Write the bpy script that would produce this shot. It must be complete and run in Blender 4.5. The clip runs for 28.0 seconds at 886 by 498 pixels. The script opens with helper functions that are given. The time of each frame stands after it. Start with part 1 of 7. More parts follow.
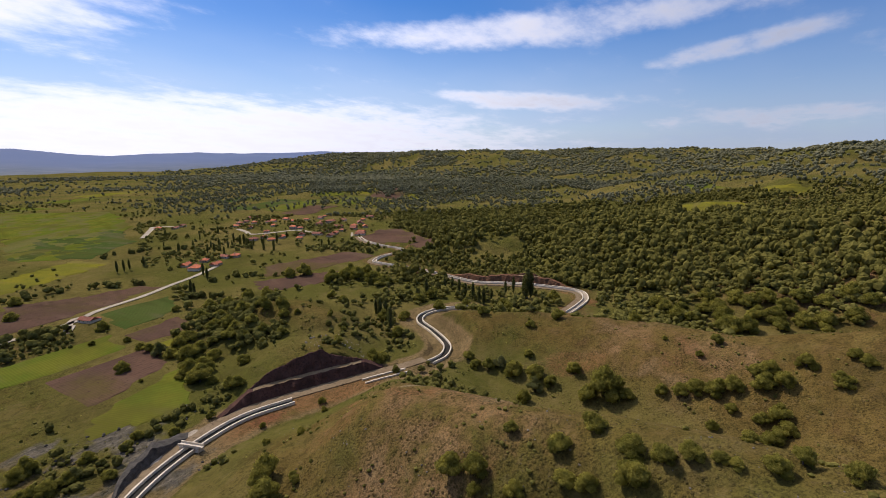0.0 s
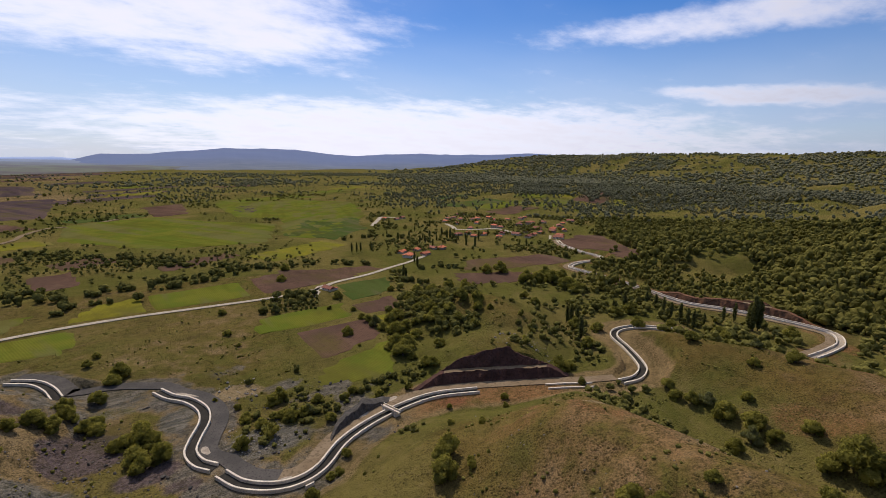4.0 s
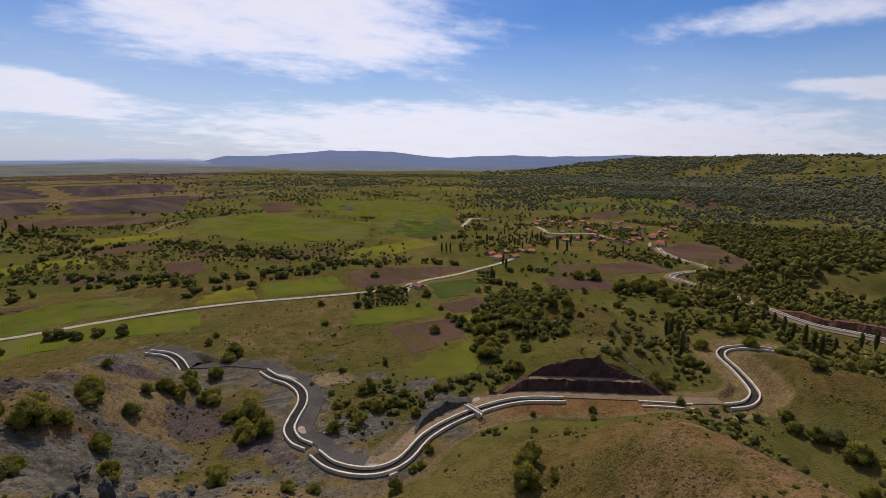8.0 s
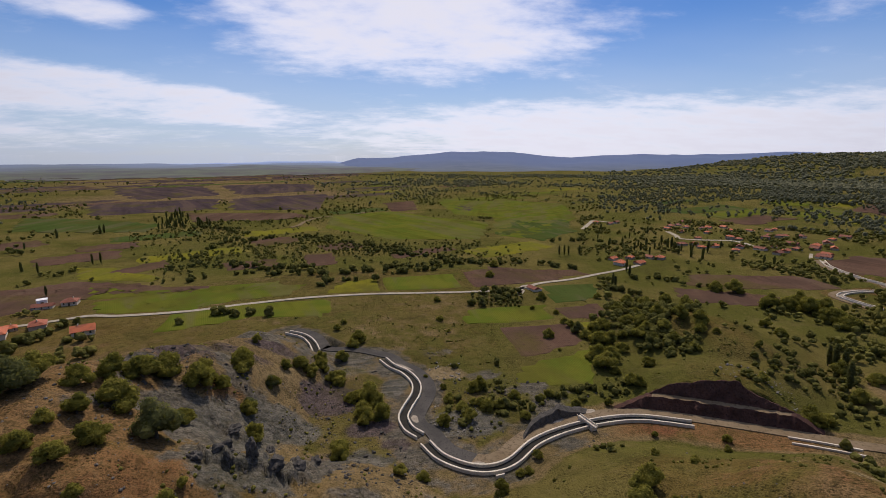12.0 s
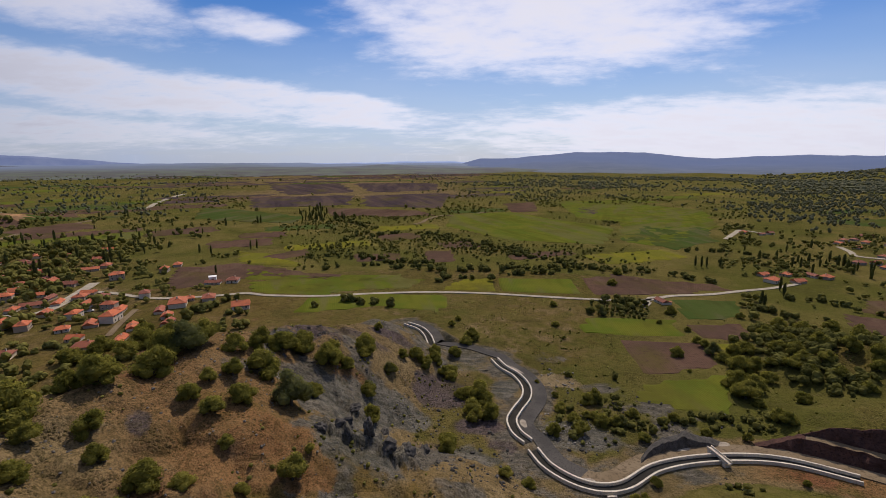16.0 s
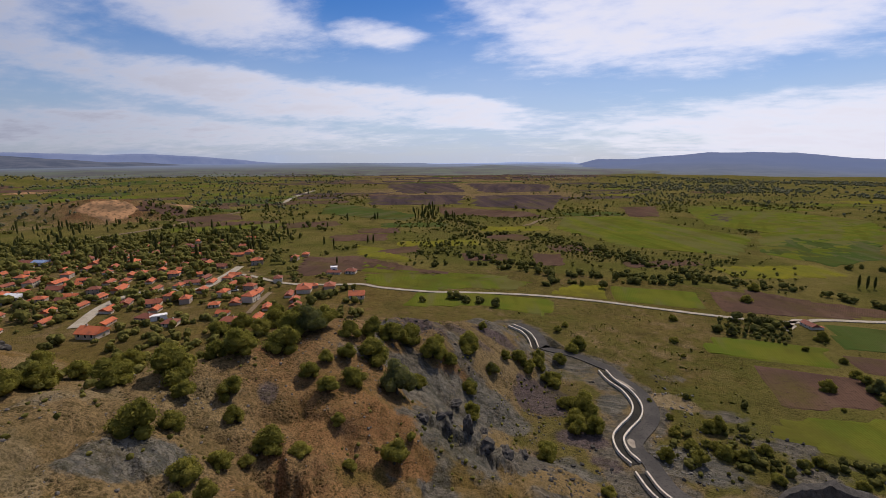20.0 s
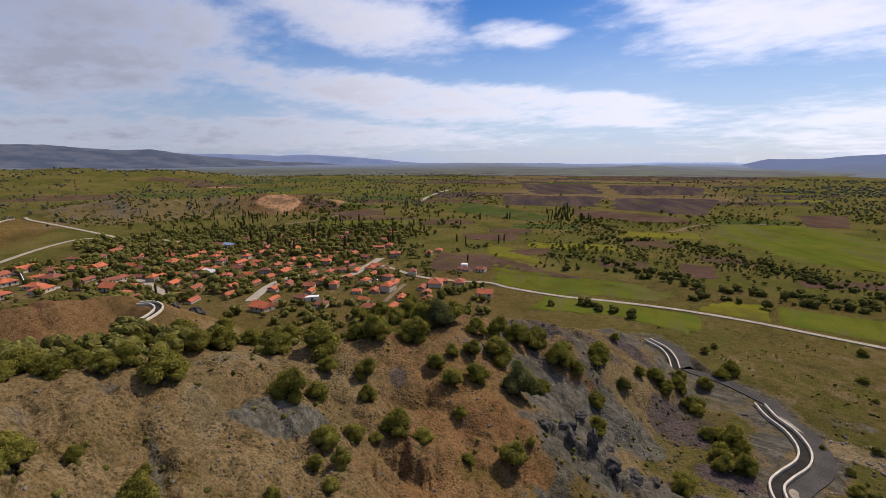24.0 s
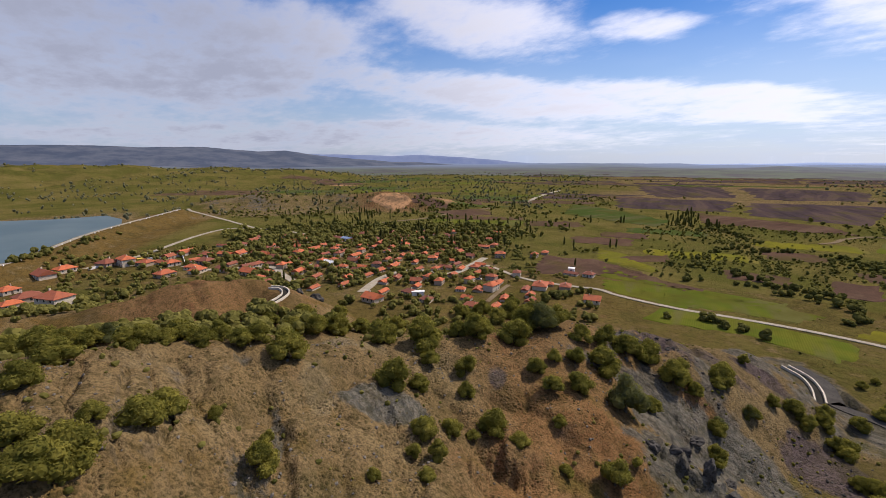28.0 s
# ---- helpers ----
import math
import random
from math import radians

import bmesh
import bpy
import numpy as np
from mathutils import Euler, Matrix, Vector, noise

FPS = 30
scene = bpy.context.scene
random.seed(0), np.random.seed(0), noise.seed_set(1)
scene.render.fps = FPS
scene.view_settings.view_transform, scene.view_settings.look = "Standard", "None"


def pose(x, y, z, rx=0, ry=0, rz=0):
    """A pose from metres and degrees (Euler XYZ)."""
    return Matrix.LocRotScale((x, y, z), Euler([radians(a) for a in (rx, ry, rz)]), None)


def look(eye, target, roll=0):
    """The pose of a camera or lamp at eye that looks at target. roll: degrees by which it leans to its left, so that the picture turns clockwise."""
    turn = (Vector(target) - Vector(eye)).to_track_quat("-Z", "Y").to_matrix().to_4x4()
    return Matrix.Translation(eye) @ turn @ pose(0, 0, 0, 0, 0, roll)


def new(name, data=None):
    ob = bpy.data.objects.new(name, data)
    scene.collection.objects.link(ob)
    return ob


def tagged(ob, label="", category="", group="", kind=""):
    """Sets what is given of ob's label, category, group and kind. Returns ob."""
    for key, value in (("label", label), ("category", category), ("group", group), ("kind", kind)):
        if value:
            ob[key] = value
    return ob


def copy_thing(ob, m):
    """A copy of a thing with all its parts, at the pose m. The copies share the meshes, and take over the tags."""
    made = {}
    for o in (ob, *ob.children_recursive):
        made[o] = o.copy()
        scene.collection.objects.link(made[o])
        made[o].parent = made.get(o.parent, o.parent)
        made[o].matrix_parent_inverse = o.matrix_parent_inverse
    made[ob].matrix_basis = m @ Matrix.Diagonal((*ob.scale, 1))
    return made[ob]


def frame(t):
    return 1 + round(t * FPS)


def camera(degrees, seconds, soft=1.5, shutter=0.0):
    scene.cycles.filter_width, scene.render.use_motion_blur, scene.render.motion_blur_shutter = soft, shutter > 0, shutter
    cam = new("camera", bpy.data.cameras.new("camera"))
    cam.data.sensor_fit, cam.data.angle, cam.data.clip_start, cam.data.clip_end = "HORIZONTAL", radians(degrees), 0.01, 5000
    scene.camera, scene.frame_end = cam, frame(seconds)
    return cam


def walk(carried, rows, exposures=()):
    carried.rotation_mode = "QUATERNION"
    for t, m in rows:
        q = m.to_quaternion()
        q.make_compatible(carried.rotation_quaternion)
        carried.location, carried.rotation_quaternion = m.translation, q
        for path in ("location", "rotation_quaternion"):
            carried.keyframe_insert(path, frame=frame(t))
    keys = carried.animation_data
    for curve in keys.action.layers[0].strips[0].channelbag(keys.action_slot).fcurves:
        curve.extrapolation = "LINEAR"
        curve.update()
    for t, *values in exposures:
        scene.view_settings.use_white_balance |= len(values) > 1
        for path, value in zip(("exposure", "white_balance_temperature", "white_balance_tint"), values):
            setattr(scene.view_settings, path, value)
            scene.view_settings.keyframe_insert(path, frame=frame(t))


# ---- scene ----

# ---------------------------------------------------------------- camera and walk
CAM_Z = 90.0
cam = camera(88.50, 28.0, 0.75)
# seconds, heading clockwise from north, tilt, lean
TURN = [
    (0, 62.17, -11.58, 0.16),
    (0.5, 58.91, -11.57, 0.23),
    (1, 55.30, -11.55, 0.31),
    (1.5, 52.42, -11.54, 0.42),
    (2, 49.54, -11.53, 0.52),
    (2.5, 45.93, -11.52, 0.62),
    (3, 42.65, -11.52, 0.72),
    (3.5, 39.73, -11.52, 0.77),
    (4, 37.28, -11.51, 0.83),
    (4.5, 34.90, -11.51, 0.76),
    (6.5, 29.83, -11.48, 0.80),
    (7, 28.93, -11.48, 0.82),
    (7.5, 27.62, -11.47, 0.80),
    (8, 25.87, -11.46, 0.78),
    (8.5, 24.15, -11.46, 0.76),
    (9, 21.89, -11.46, 0.74),
    (9.5, 19.67, -11.48, 0.54),
    (10, 17.73, -11.49, 0.35),
    (10.5, 16.03, -11.49, 0.22),
    (11, 14.73, -11.49, 0.10),
    (11.5, 13.10, -11.50, 0.09),
    (12, 11.06, -11.52, 0.07),
    (12.5, 8.94, -11.52, 0.03),
    (14.5, 1.45, -11.50, 0.10),
    (15, -0.00, -11.49, 0.09),
    (15.5, -1.74, -11.49, 0.14),
    (16, -3.97, -11.49, 0.18),
    (16.5, -5.83, -11.49, 0.14),
    (17, -7.07, -11.49, 0.10),
    (17.5, -8.63, -11.48, 0.11),
    (18, -10.27, -11.48, 0.12),
    (18.5, -11.88, -11.48, 0.17),
    (19, -14.26, -11.47, 0.22),
    (19.5, -16.06, -11.48, 0.22),
    (20, -17.75, -11.48, 0.22),
    (20.5, -19.82, -11.48, 0.23),
    (21, -21.82, -11.47, 0.24),
    (21.5, -23.89, -11.50, 0.14),
    (23.5, -32.42, -11.52, 0.09),
    (24, -34.39, -11.52, 0.11),
    (24.5, -36.39, -11.54, 0.08),
    (25, -38.30, -11.55, 0.05),
    (25.5, -39.58, -11.54, 0.06),
    (26, -40.78, -11.54, 0.06),
    (26.5, -42.32, -11.53, 0.04),
    (27, -43.85, -11.52, 0.01),
    (27.5, -45.94, -11.52, 0.01),
    (28, -47.82, -11.52, 0.00),
]


def heading(yaw, tilt, lean):
    y, p = radians(yaw), radians(tilt)
    way = Vector((math.sin(y) * math.cos(p), math.cos(y) * math.cos(p), math.sin(p)))
    eye = Vector((0, 0, CAM_Z))
    return look(eye, eye + way, lean)


walk(cam, [(t, heading(a, b, c)) for t, a, b, c in TURN], [(0, -0.18, 6330, 19.5), (5, -0.37, 6330, 19.5), (11, -0.53, 6330, 19.5), (19, -0.53, 6330, 19.5), (24, -0.34, 6330, 19.5), (28, -0.21, 6330, 19.5)])

# ---------------------------------------------------------------- shape of the land
def polar(az, r):
    a = np.radians(az)
    return np.sin(a) * r, np.cos(a) * r


def lattice(ix, iy, seed):
    h = (ix.astype(np.int64) * 374761393 + iy.astype(np.int64) * 668265263 + seed * 974634553) & 0x7FFFFFFF
    h = ((h ^ (h >> 13)) * 1274126177) & 0x7FFFFFFF
    return ((h ^ (h >> 16)) & 0xFFFF) / 65535.0


def vnoise(x, y, size, seed=0):
    u, v = np.asarray(x) / size, np.asarray(y) / size
    i, j = np.floor(u), np.floor(v)
    a, b = u - i, v - j
    a, b = a * a * (3 - 2 * a), b * b * (3 - 2 * b)
    n00, n10 = lattice(i, j, seed), lattice(i + 1, j, seed)
    n01, n11 = lattice(i, j + 1, seed), lattice(i + 1, j + 1, seed)
    return (n00 * (1 - a) + n10 * a) * (1 - b) + (n01 * (1 - a) + n11 * a) * b


def fbm(x, y, size, seed=0, octaves=4):
    total, amp = 0.0, 0.5
    for k in range(octaves):
        total = total + amp * vnoise(x, y, size / 2 ** k, seed + 7 * k)
        amp *= 0.5
    return total


def step(a, b, x):
    u = np.clip((x - a) / (b - a), 0, 1)
    return u * u * (3 - 2 * u)


# ridges as chains of (bearing, distance, height, half width)
RIDGES = [
    [(-125, 70, 58, 40), (-100, 85, 60, 36), (-86, 95, 59, 34), (-75, 95, 55, 32), (-64, 100, 50, 32), (-54, 105, 48, 32), (-39, 115, 44, 30),
     (-31, 135, 42, 26), (-22, 150, 35, 24), (-13, 175, 25, 20), (-7, 190, 16, 16)],
    [(-30, 95, 30, 22), (-20, 92, 27, 22), (-8, 85, 23, 22)],
    [(-125, 54, 50, 26), (-100, 57, 48, 26), (-86, 59, 47, 26), (-67, 60, 43, 25), (-52, 60, 40, 25), (-40, 61, 36, 23), (-30, 63, 31, 21), (-20, 66, 25, 18)],
    [(30, 85, 16, 22), (45, 95, 24, 28), (58, 95, 36, 28), (71, 82, 40, 25), (85, 78, 42, 24), (110, 72, 45, 26), (150, 70, 52, 38)],
    [(60, 152, 14, 20), (59, 130, 20, 20)],
    [(62, 205, 15, 18), (66, 200, 19, 24), (74, 195, 21, 26), (88, 185, 27, 28), (96, 180, 30, 28), (108, 175, 42, 30), (130, 170, 50, 30)],
    [(33, 240, 8, 26), (37, 235, 14, 28), (41.5, 228, 20, 28), (45, 212, 18, 24), (48.6, 198, 14, 18), (51, 190, 10, 13)],
    [(37, 166, 9, 12), (41, 169, 16, 17), (44, 171, 17, 17), (47, 173, 15, 15), (50, 175, 10, 10)],
    [(62, 420, 12, 70), (72, 470, 24, 80), (82, 480, 34, 90), (95, 450, 42, 90), (110, 400, 58, 90), (135, 380, 60, 90)],
    [(48, 1500, 16, 300), (62, 1050, 30, 260), (80, 1050, 48, 260), (95, 900, 66, 240), (110, 800, 86, 240), (140, 800, 90, 240)],
    [(40, 2900, 40, 420), (51, 2700, 112, 450), (60, 2600, 122, 450), (80, 2500, 130, 500), (94, 2300, 132, 400), (100, 2000, 112, 350), (106, 1800, 132, 350), (140, 1600, 130, 400)],
    [(18, 1900, 2, 260), (30, 1850, 10, 260), (42, 1750, 24, 280)],
    [(-140, 1900, 70, 350), (-92, 1900, 70, 350), (-78, 1900, 63, 350), (-70, 1900, 47, 330), (-54, 1900, 20, 300), (-34, 1900, 15, 260)],
    [(-76, 860, 14, 60), (-70, 860, 24, 60), (-62, 830, 22, 55), (-58.5, 795, 27, 46), (-55, 768, 33, 38), (-52, 766, 29, 38), (-47.5, 785, 18, 42), (-43, 840, 8, 55)],
    [(-110, 250, 26, 60), (-96, 260, 22, 45), (-85, 240, 27, 28), (-77, 235, 34, 25), (-71.5, 236, 31, 18)],
    [(-105, 160, 40, 60), (-85, 160, 36, 50), (-70, 165, 28, 40)],
    [(-120, 480, 14, 60), (-96, 440, 8, 60)],
    [(-150, 60, 50, 60), (180, 60, 46, 60), (150, 60, 50, 60)],
]
CANAL_Z = 8.0
# the canal on the slope: bearing and distance
CANAL_A = [(-8.8, 216), (-7.0, 209), (-6.0, 200), (-5.5, 190)]
CANAL_B = [(3.0, 176), (4.2, 169), (6.0, 163), (7.3, 155), (7.4, 147), (6.2, 138), (5.6, 132), (6.3, 126), (7.9, 122)]
CANAL_C = [(8.6, 118.5), (10.8, 112), (14.5, 108), (18, 108), (21, 112), (24, 122), (28, 131), (32.8, 140), (37, 146), (42.4, 150)]
CANAL_D = [(51.5, 158), (54, 161), (57.3, 165)]
CANAL_E = [(60.5, 171), (62.2, 177), (62.8, 185), (62.4, 192), (60.8, 205), (59.2, 217), (59.4, 226), (60.8, 233), (62.5, 237), (65.6, 240)]
CANAL_F = [(78.4, 241), (79.6, 255), (80.3, 270), (79.2, 284), (74, 290), (70, 291), (66.3, 292), (62, 310), (57.5, 332), (54, 348), (53.4, 357), (54.5, 372), (57, 392), (56.4, 405), (54.5, 418), (52.3, 445), (51.6, 470)]
CANAL_V = [(-72.6, 188), (-71.2, 194), (-70.4, 199), (-69.4, 204), (-68.2, 211), (-67.6, 219), (-68.1, 227), (-69.4, 230)]
KNOLL_Z = 27.0


def catmull(pts, n=8):
    p = np.array(pts, float)
    p = np.vstack([2 * p[0] - p[1], p, 2 * p[-1] - p[-2]])
    out = []
    for i in range(1, len(p) - 2):
        for k in range(n):
            u = k / n
            a, b, c, d = p[i - 1], p[i], p[i + 1], p[i + 2]
            out.append(0.5 * (2 * b + (c - a) * u + (2 * a - 5 * b + 4 * c - d) * u * u + (3 * b - a - 3 * c + d) * u ** 3))
    out.append(p[-2])
    return np.array(out)


def plan(chain, n=8):
    """A smooth line in metres from bearings and distances."""
    c = np.array(chain, float)
    x, y = polar(c[:, 0], c[:, 1])
    return catmull(np.stack([x, y], 1), n)


def near_line(x, y, line):
    """Distance to a line, and how far along it, counted in its points."""
    lo, hi = line.min(0) - 130, line.max(0) + 130
    close = (x > lo[0]) & (x < hi[0]) & (y > lo[1]) & (y < hi[1])
    if not close.all():
        far_, at_ = np.full(x.shape, 1e9), np.zeros(x.shape)
        if close.any():
            far_[close], at_[close] = near_line(x[close], y[close], line)
        return far_, at_
    best = np.full(x.shape, 1e9)
    where = np.zeros(x.shape)
    for i in range(len(line) - 1):
        ax, ay = line[i]
        dx, dy = line[i + 1] - line[i]
        u = np.clip(((x - ax) * dx + (y - ay) * dy) / (dx * dx + dy * dy + 1e-9), 0, 1)
        d = np.hypot(x - ax - u * dx, y - ay - u * dy)
        hit = d < best
        best[hit] = d[hit]
        where[hit] = (i + u)[hit]
    return best, where


def ridge_height(x, y, chain):
    c = np.array(chain, float)
    px, py = polar(c[:, 0], c[:, 1])
    top = np.zeros(x.shape)
    for i in range(len(c) - 1):
        dx, dy = px[i + 1] - px[i], py[i + 1] - py[i]
        u = np.clip(((x - px[i]) * dx + (y - py[i]) * dy) / (dx * dx + dy * dy), 0, 1)
        d = np.hypot(x - px[i] - u * dx, y - py[i] - u * dy)
        h = c[i, 2] + u * (c[i + 1, 2] - c[i, 2])
        w = c[i, 3] + u * (c[i + 1, 3] - c[i, 3])
        top = np.maximum(top, h * np.exp(-0.5 * (d / w) ** 2))
    return top


SHELF = np.vstack([plan(CANAL_A), plan([CANAL_A[-1], (-4, 187), (-1, 184), CANAL_B[0]]), plan(CANAL_B), plan(CANAL_C), plan([CANAL_C[-1], CANAL_D[0]]), plan(CANAL_D), plan(CANAL_E)])
SHELF_R = plan(CANAL_F)
SHELF_V = plan(CANAL_V)
GULLY = plan([(59, 160), (61.5, 145), (65, 130), (70, 122), (76, 119), (84, 118), (94, 116)])
DAM = plan([(-104, 395), (-93, 426), (-85.5, 560), (-78, 734)])


def rills(x, y):
    """Narrow washes that run down the near slope of the bare hill, 0 to 1."""
    az, r = np.degrees(np.arctan2(x, y)), np.hypot(x, y)
    bent = az * 0.30 + (fbm(x, y, 26, 61) - 0.47) * 3.4
    a = 1 - np.abs(2 * vnoise(bent, r * 0.012, 1.0, 62) - 1)
    b = 1 - np.abs(2 * vnoise(bent * 2.6, r * 0.03 + 9, 1.0, 63) - 1)
    near = step(108, 92, r) * step(25, 45, r) * step(-112, -100, az) * step(4, -8, az)
    patch = step(0.46, 0.58, fbm(x, y, 38, 65))
    return near * patch * np.clip(a ** 7 + 0.5 * b ** 8, 0, 1)


# rock scarps on the western hill: bearing and distance of both ends, height, spacing of the flutes in degrees
SCARPS = [(-20, 98.5, -16.6, 95.5, 2.2, 0.4), (-17.4, 94.8, -14.2, 93.8, 2.4, 0.4), (-14.6, 95.2, -11.6, 93, 3.0, 0.45), (-12, 92.8, -9.2, 91.2, 3.0, 0.45), (-10, 95.2, -7.2, 91, 2.2, 0.4),
          (-10.4, 129, -7.6, 128, 1.8, 0.35), (-7.8, 131, -4.8, 127, 1.6, 0.35), (-18.6, 126, -16.2, 123.8, 1.6, 0.35), (-16.6, 122.8, -14, 121.8, 1.4, 0.35), (-5, 114.8, -1.6, 112, 1.6, 0.4),
          (-2.2, 110, 1.2, 107, 1.6, 0.4), (0.6, 108, 4.4, 105, 1.5, 0.4), (-12.8, 102.5, -10.9, 112.2, 2.0, 0.5), (-44, 69, -40.6, 76.8, 2.0, 0.6), (-39.4, 78.2, -35.8, 76.5, 2.0, 0.6),
          (-57.5, 83.5, -54.4, 79.2, 0.9, 0.4), (-54.8, 77.5, -51.4, 72.8, 0.9, 0.4), (-24, 70.8, -20.5, 73.5, 1.2, 0.5), (-8.6, 103.8, -6.4, 101.8, 1.8, 0.4), (-14.8, 105.8, -12.4, 103.2, 1.4, 0.4),
          (-6.4, 121.8, -3.8, 119.8, 1.2, 0.35), (-21, 111.8, -18.4, 109.8, 1.3, 0.4), (9.5, 137, 14.5, 139, 1.2, 0.5), (16.5, 134, 22, 139, 1.4, 0.5)]
# spurs (up) and washes (down) that run down the near slope: bearing at the top and the foot, distances, half width in degrees, height
SPURS = [(-67.4, 90, -68.4, 46, 1.7, 2.4), (-70.4, 84, -69.2, 46, 1.0, -1.9), (-60.6, 90, -63.5, 44, 1.4, -1.2), (-57.0, 88, -53.0, 50, 1.6, -1.5), (-47.5, 94, -49.0, 48, 1.5, 1.3),
         (-42.0, 90, -41.0, 50, 1.5, -2.4), (-37.2, 94, -36.5, 50, 1.4, -1.4), (-33.0, 94, -31.5, 48, 2.6, 1.6), (-26.5, 90, -25.0, 46, 1.2, -1.2), (-22.5, 96, -19.5, 54, 2.0, 1.4),
         (-76.0, 86, -74.5, 44, 1.6, 1.2), (-80.0, 86, -77.0, 44, 1.6, -1.0), (-87.0, 88, -86.0, 44, 1.8, 1.0), (63.0, 92, 61.5, 60, 1.6, -1.0), (78.0, 80, 79.0, 56, 1.8, -1.0), (52.0, 104, 54.0, 74, 2.0, -0.9)]


def carve(x, y, az, r):
    """Height that the scarps, spurs and washes add to the near hills."""
    add = np.zeros(x.shape)
    wob = (fbm(x, y, 9, 111, 3) - 0.45)
    for a0, r0, a1, r1, k, high in SPURS:
        u = np.clip((r - r0) / (r1 - r0), 0, 1)
        mid = a0 + u * (a1 - a0) + wob * 4.0
        g = np.exp(-((az - mid) / k) ** 2) * step(r0 + 6, r0 - 5, r) * step(r1 - 8, r1 + 4, r)
        add += high * 0.62 * g * (0.75 + 1.1 * wob)
    for a0, r0, a1, r1, h, gap in SCARPS:
        u = (az - a0) / (a1 - a0)
        ends = step(-0.12, 0.15, u) * step(1.12, 0.85, u)
        flute = np.abs(2 * vnoise(az / gap + wob * 1.5, r * 0.05, 1.0, 113) - 1)
        s = r - (r0 + np.clip(u, 0, 1) * (r1 - r0)) + flute * 3.2 + (fbm(x, y, 5, 114, 3) - 0.45) * 5 + (u - 0.5) * 2.0
        add += h * 0.78 * ends * step(-2.4, 0.4, s) * step(13, 1.5, s)
    return add


def land(x, y):
    x, y = np.asarray(x, float), np.asarray(y, float)
    r = np.hypot(x, y)
    total = np.zeros(x.shape)
    for chain in RIDGES:
        total += ridge_height(x, y, chain) ** 3
    z = np.cbrt(total)
    up = step(3, 25, z)
    z = z + up * (fbm(x, y, 60, 3) - 0.47) * np.clip(z * 0.12, 0, 10) * np.clip(r / 300, 0.55, 3)
    z = z + up * (fbm(x, y, 14, 5) - 0.47) * 2.2 * (r < 330)
    z = z + (fbm(x, y, 220, 9) - 0.47) * np.clip((r - 250) / 200, 0, 6)
    z = z - np.clip((r - 1300) / 3600, 0, 1) ** 1.2 * 46
    # folds of the wooded eastern hills
    bearing_ = np.degrees(np.arctan2(x, y))
    z = z + (fbm(x, y, 240, 66) - 0.47) * 26 * step(620, 800, r) * step(1750, 1450, r) * step(34, 52, bearing_)
    valley = 1 - np.abs(2 * vnoise(x + fbm(x, y, 120, 67) * 160, y + fbm(x, y, 120, 68) * 160, 330, 69) - 1)
    z = z - valley ** 2 * 26 * step(650, 900, r) * step(2300, 1900, r) * step(36, 56, bearing_)
    dell = 1 - np.abs(2 * vnoise(x + fbm(x, y, 60, 47) * 70, y + fbm(x, y, 60, 48) * 70, 105, 49) - 1)
    z = z - dell ** 3 * 11 * step(300, 350, r) * step(680, 600, r) * step(58, 68, bearing_)
    # folds of the western grass hills
    z = z - valley ** 2 * 14 * step(1150, 1400, r) * step(2300, 1900, r) * step(-46, -60, bearing_)
    # folds and spurs of the near hills
    u, v = x + (fbm(x, y, 45, 43) - 0.47) * 34, y + (fbm(x, y, 45, 44) - 0.47) * 34
    fold = 1 - np.abs(2 * vnoise(u, v, 40, 45) - 1)
    small = 1 - np.abs(2 * vnoise(u, v, 15, 46) - 1)
    z = z - up * (r < 330) * (fold ** 3 * 2.6 + small ** 4 * 1.1)
    # brushy gully between the eastern hills
    d, w = near_line(x, y, GULLY)
    z = z - 5.0 * np.exp(-(d / 8.0) ** 2) * step(4, 12, z)
    # dam bank and the basin behind it
    d, w = near_line(x, y, DAM)
    z = np.maximum(z, 17 - np.clip(d - 4, 0, None) * 0.42)
    # gullies washed into the bare western hill
    az = np.degrees(np.arctan2(x, y))
    west = step(20, 34, z) * step(30, 5, az) * step(-118, -100, az) * (r < 260)
    u, v = x + (fbm(x, y, 30, 31) - 0.47) * 22, y + (fbm(x, y, 30, 32) - 0.47) * 22
    rill = 1 - np.abs(2 * vnoise(u, v, 21, 33) - 1)
    fine = 1 - np.abs(2 * vnoise(u, v, 8, 34) - 1)
    z = z - west * (rill ** 5 * 2.2 + fine ** 4 * 0.8)
    z = z + west * (fbm(x, y, 5, 35, 3) - 0.45) * 1.1
    z = z - rills(x, y) * 1.1 * (z > 12)
    # trodden steps across the slope
    z = z + west * step(112, 96, r) * 0.16 * np.sin(z * 5.2 + 6 * fbm(x, y, 20, 64))
    crag = step(-33, -22, az) * step(6, -2, az) * step(80, 95, r) * step(190, 165, r) * (r < 260)
    z = z + crag * np.abs(vnoise(x * 0.8 + y * 0.5, y * 0.35 - x * 0.2, 5, 37) - 0.5) * 1.6 * step(8, 14, z)
    near = (r < 190) & (r > 45) & (np.abs(az) < 112)
    if near.any():
        z[near] += carve(x[near], y[near], az[near], r[near]) * step(9, 13, z[near])
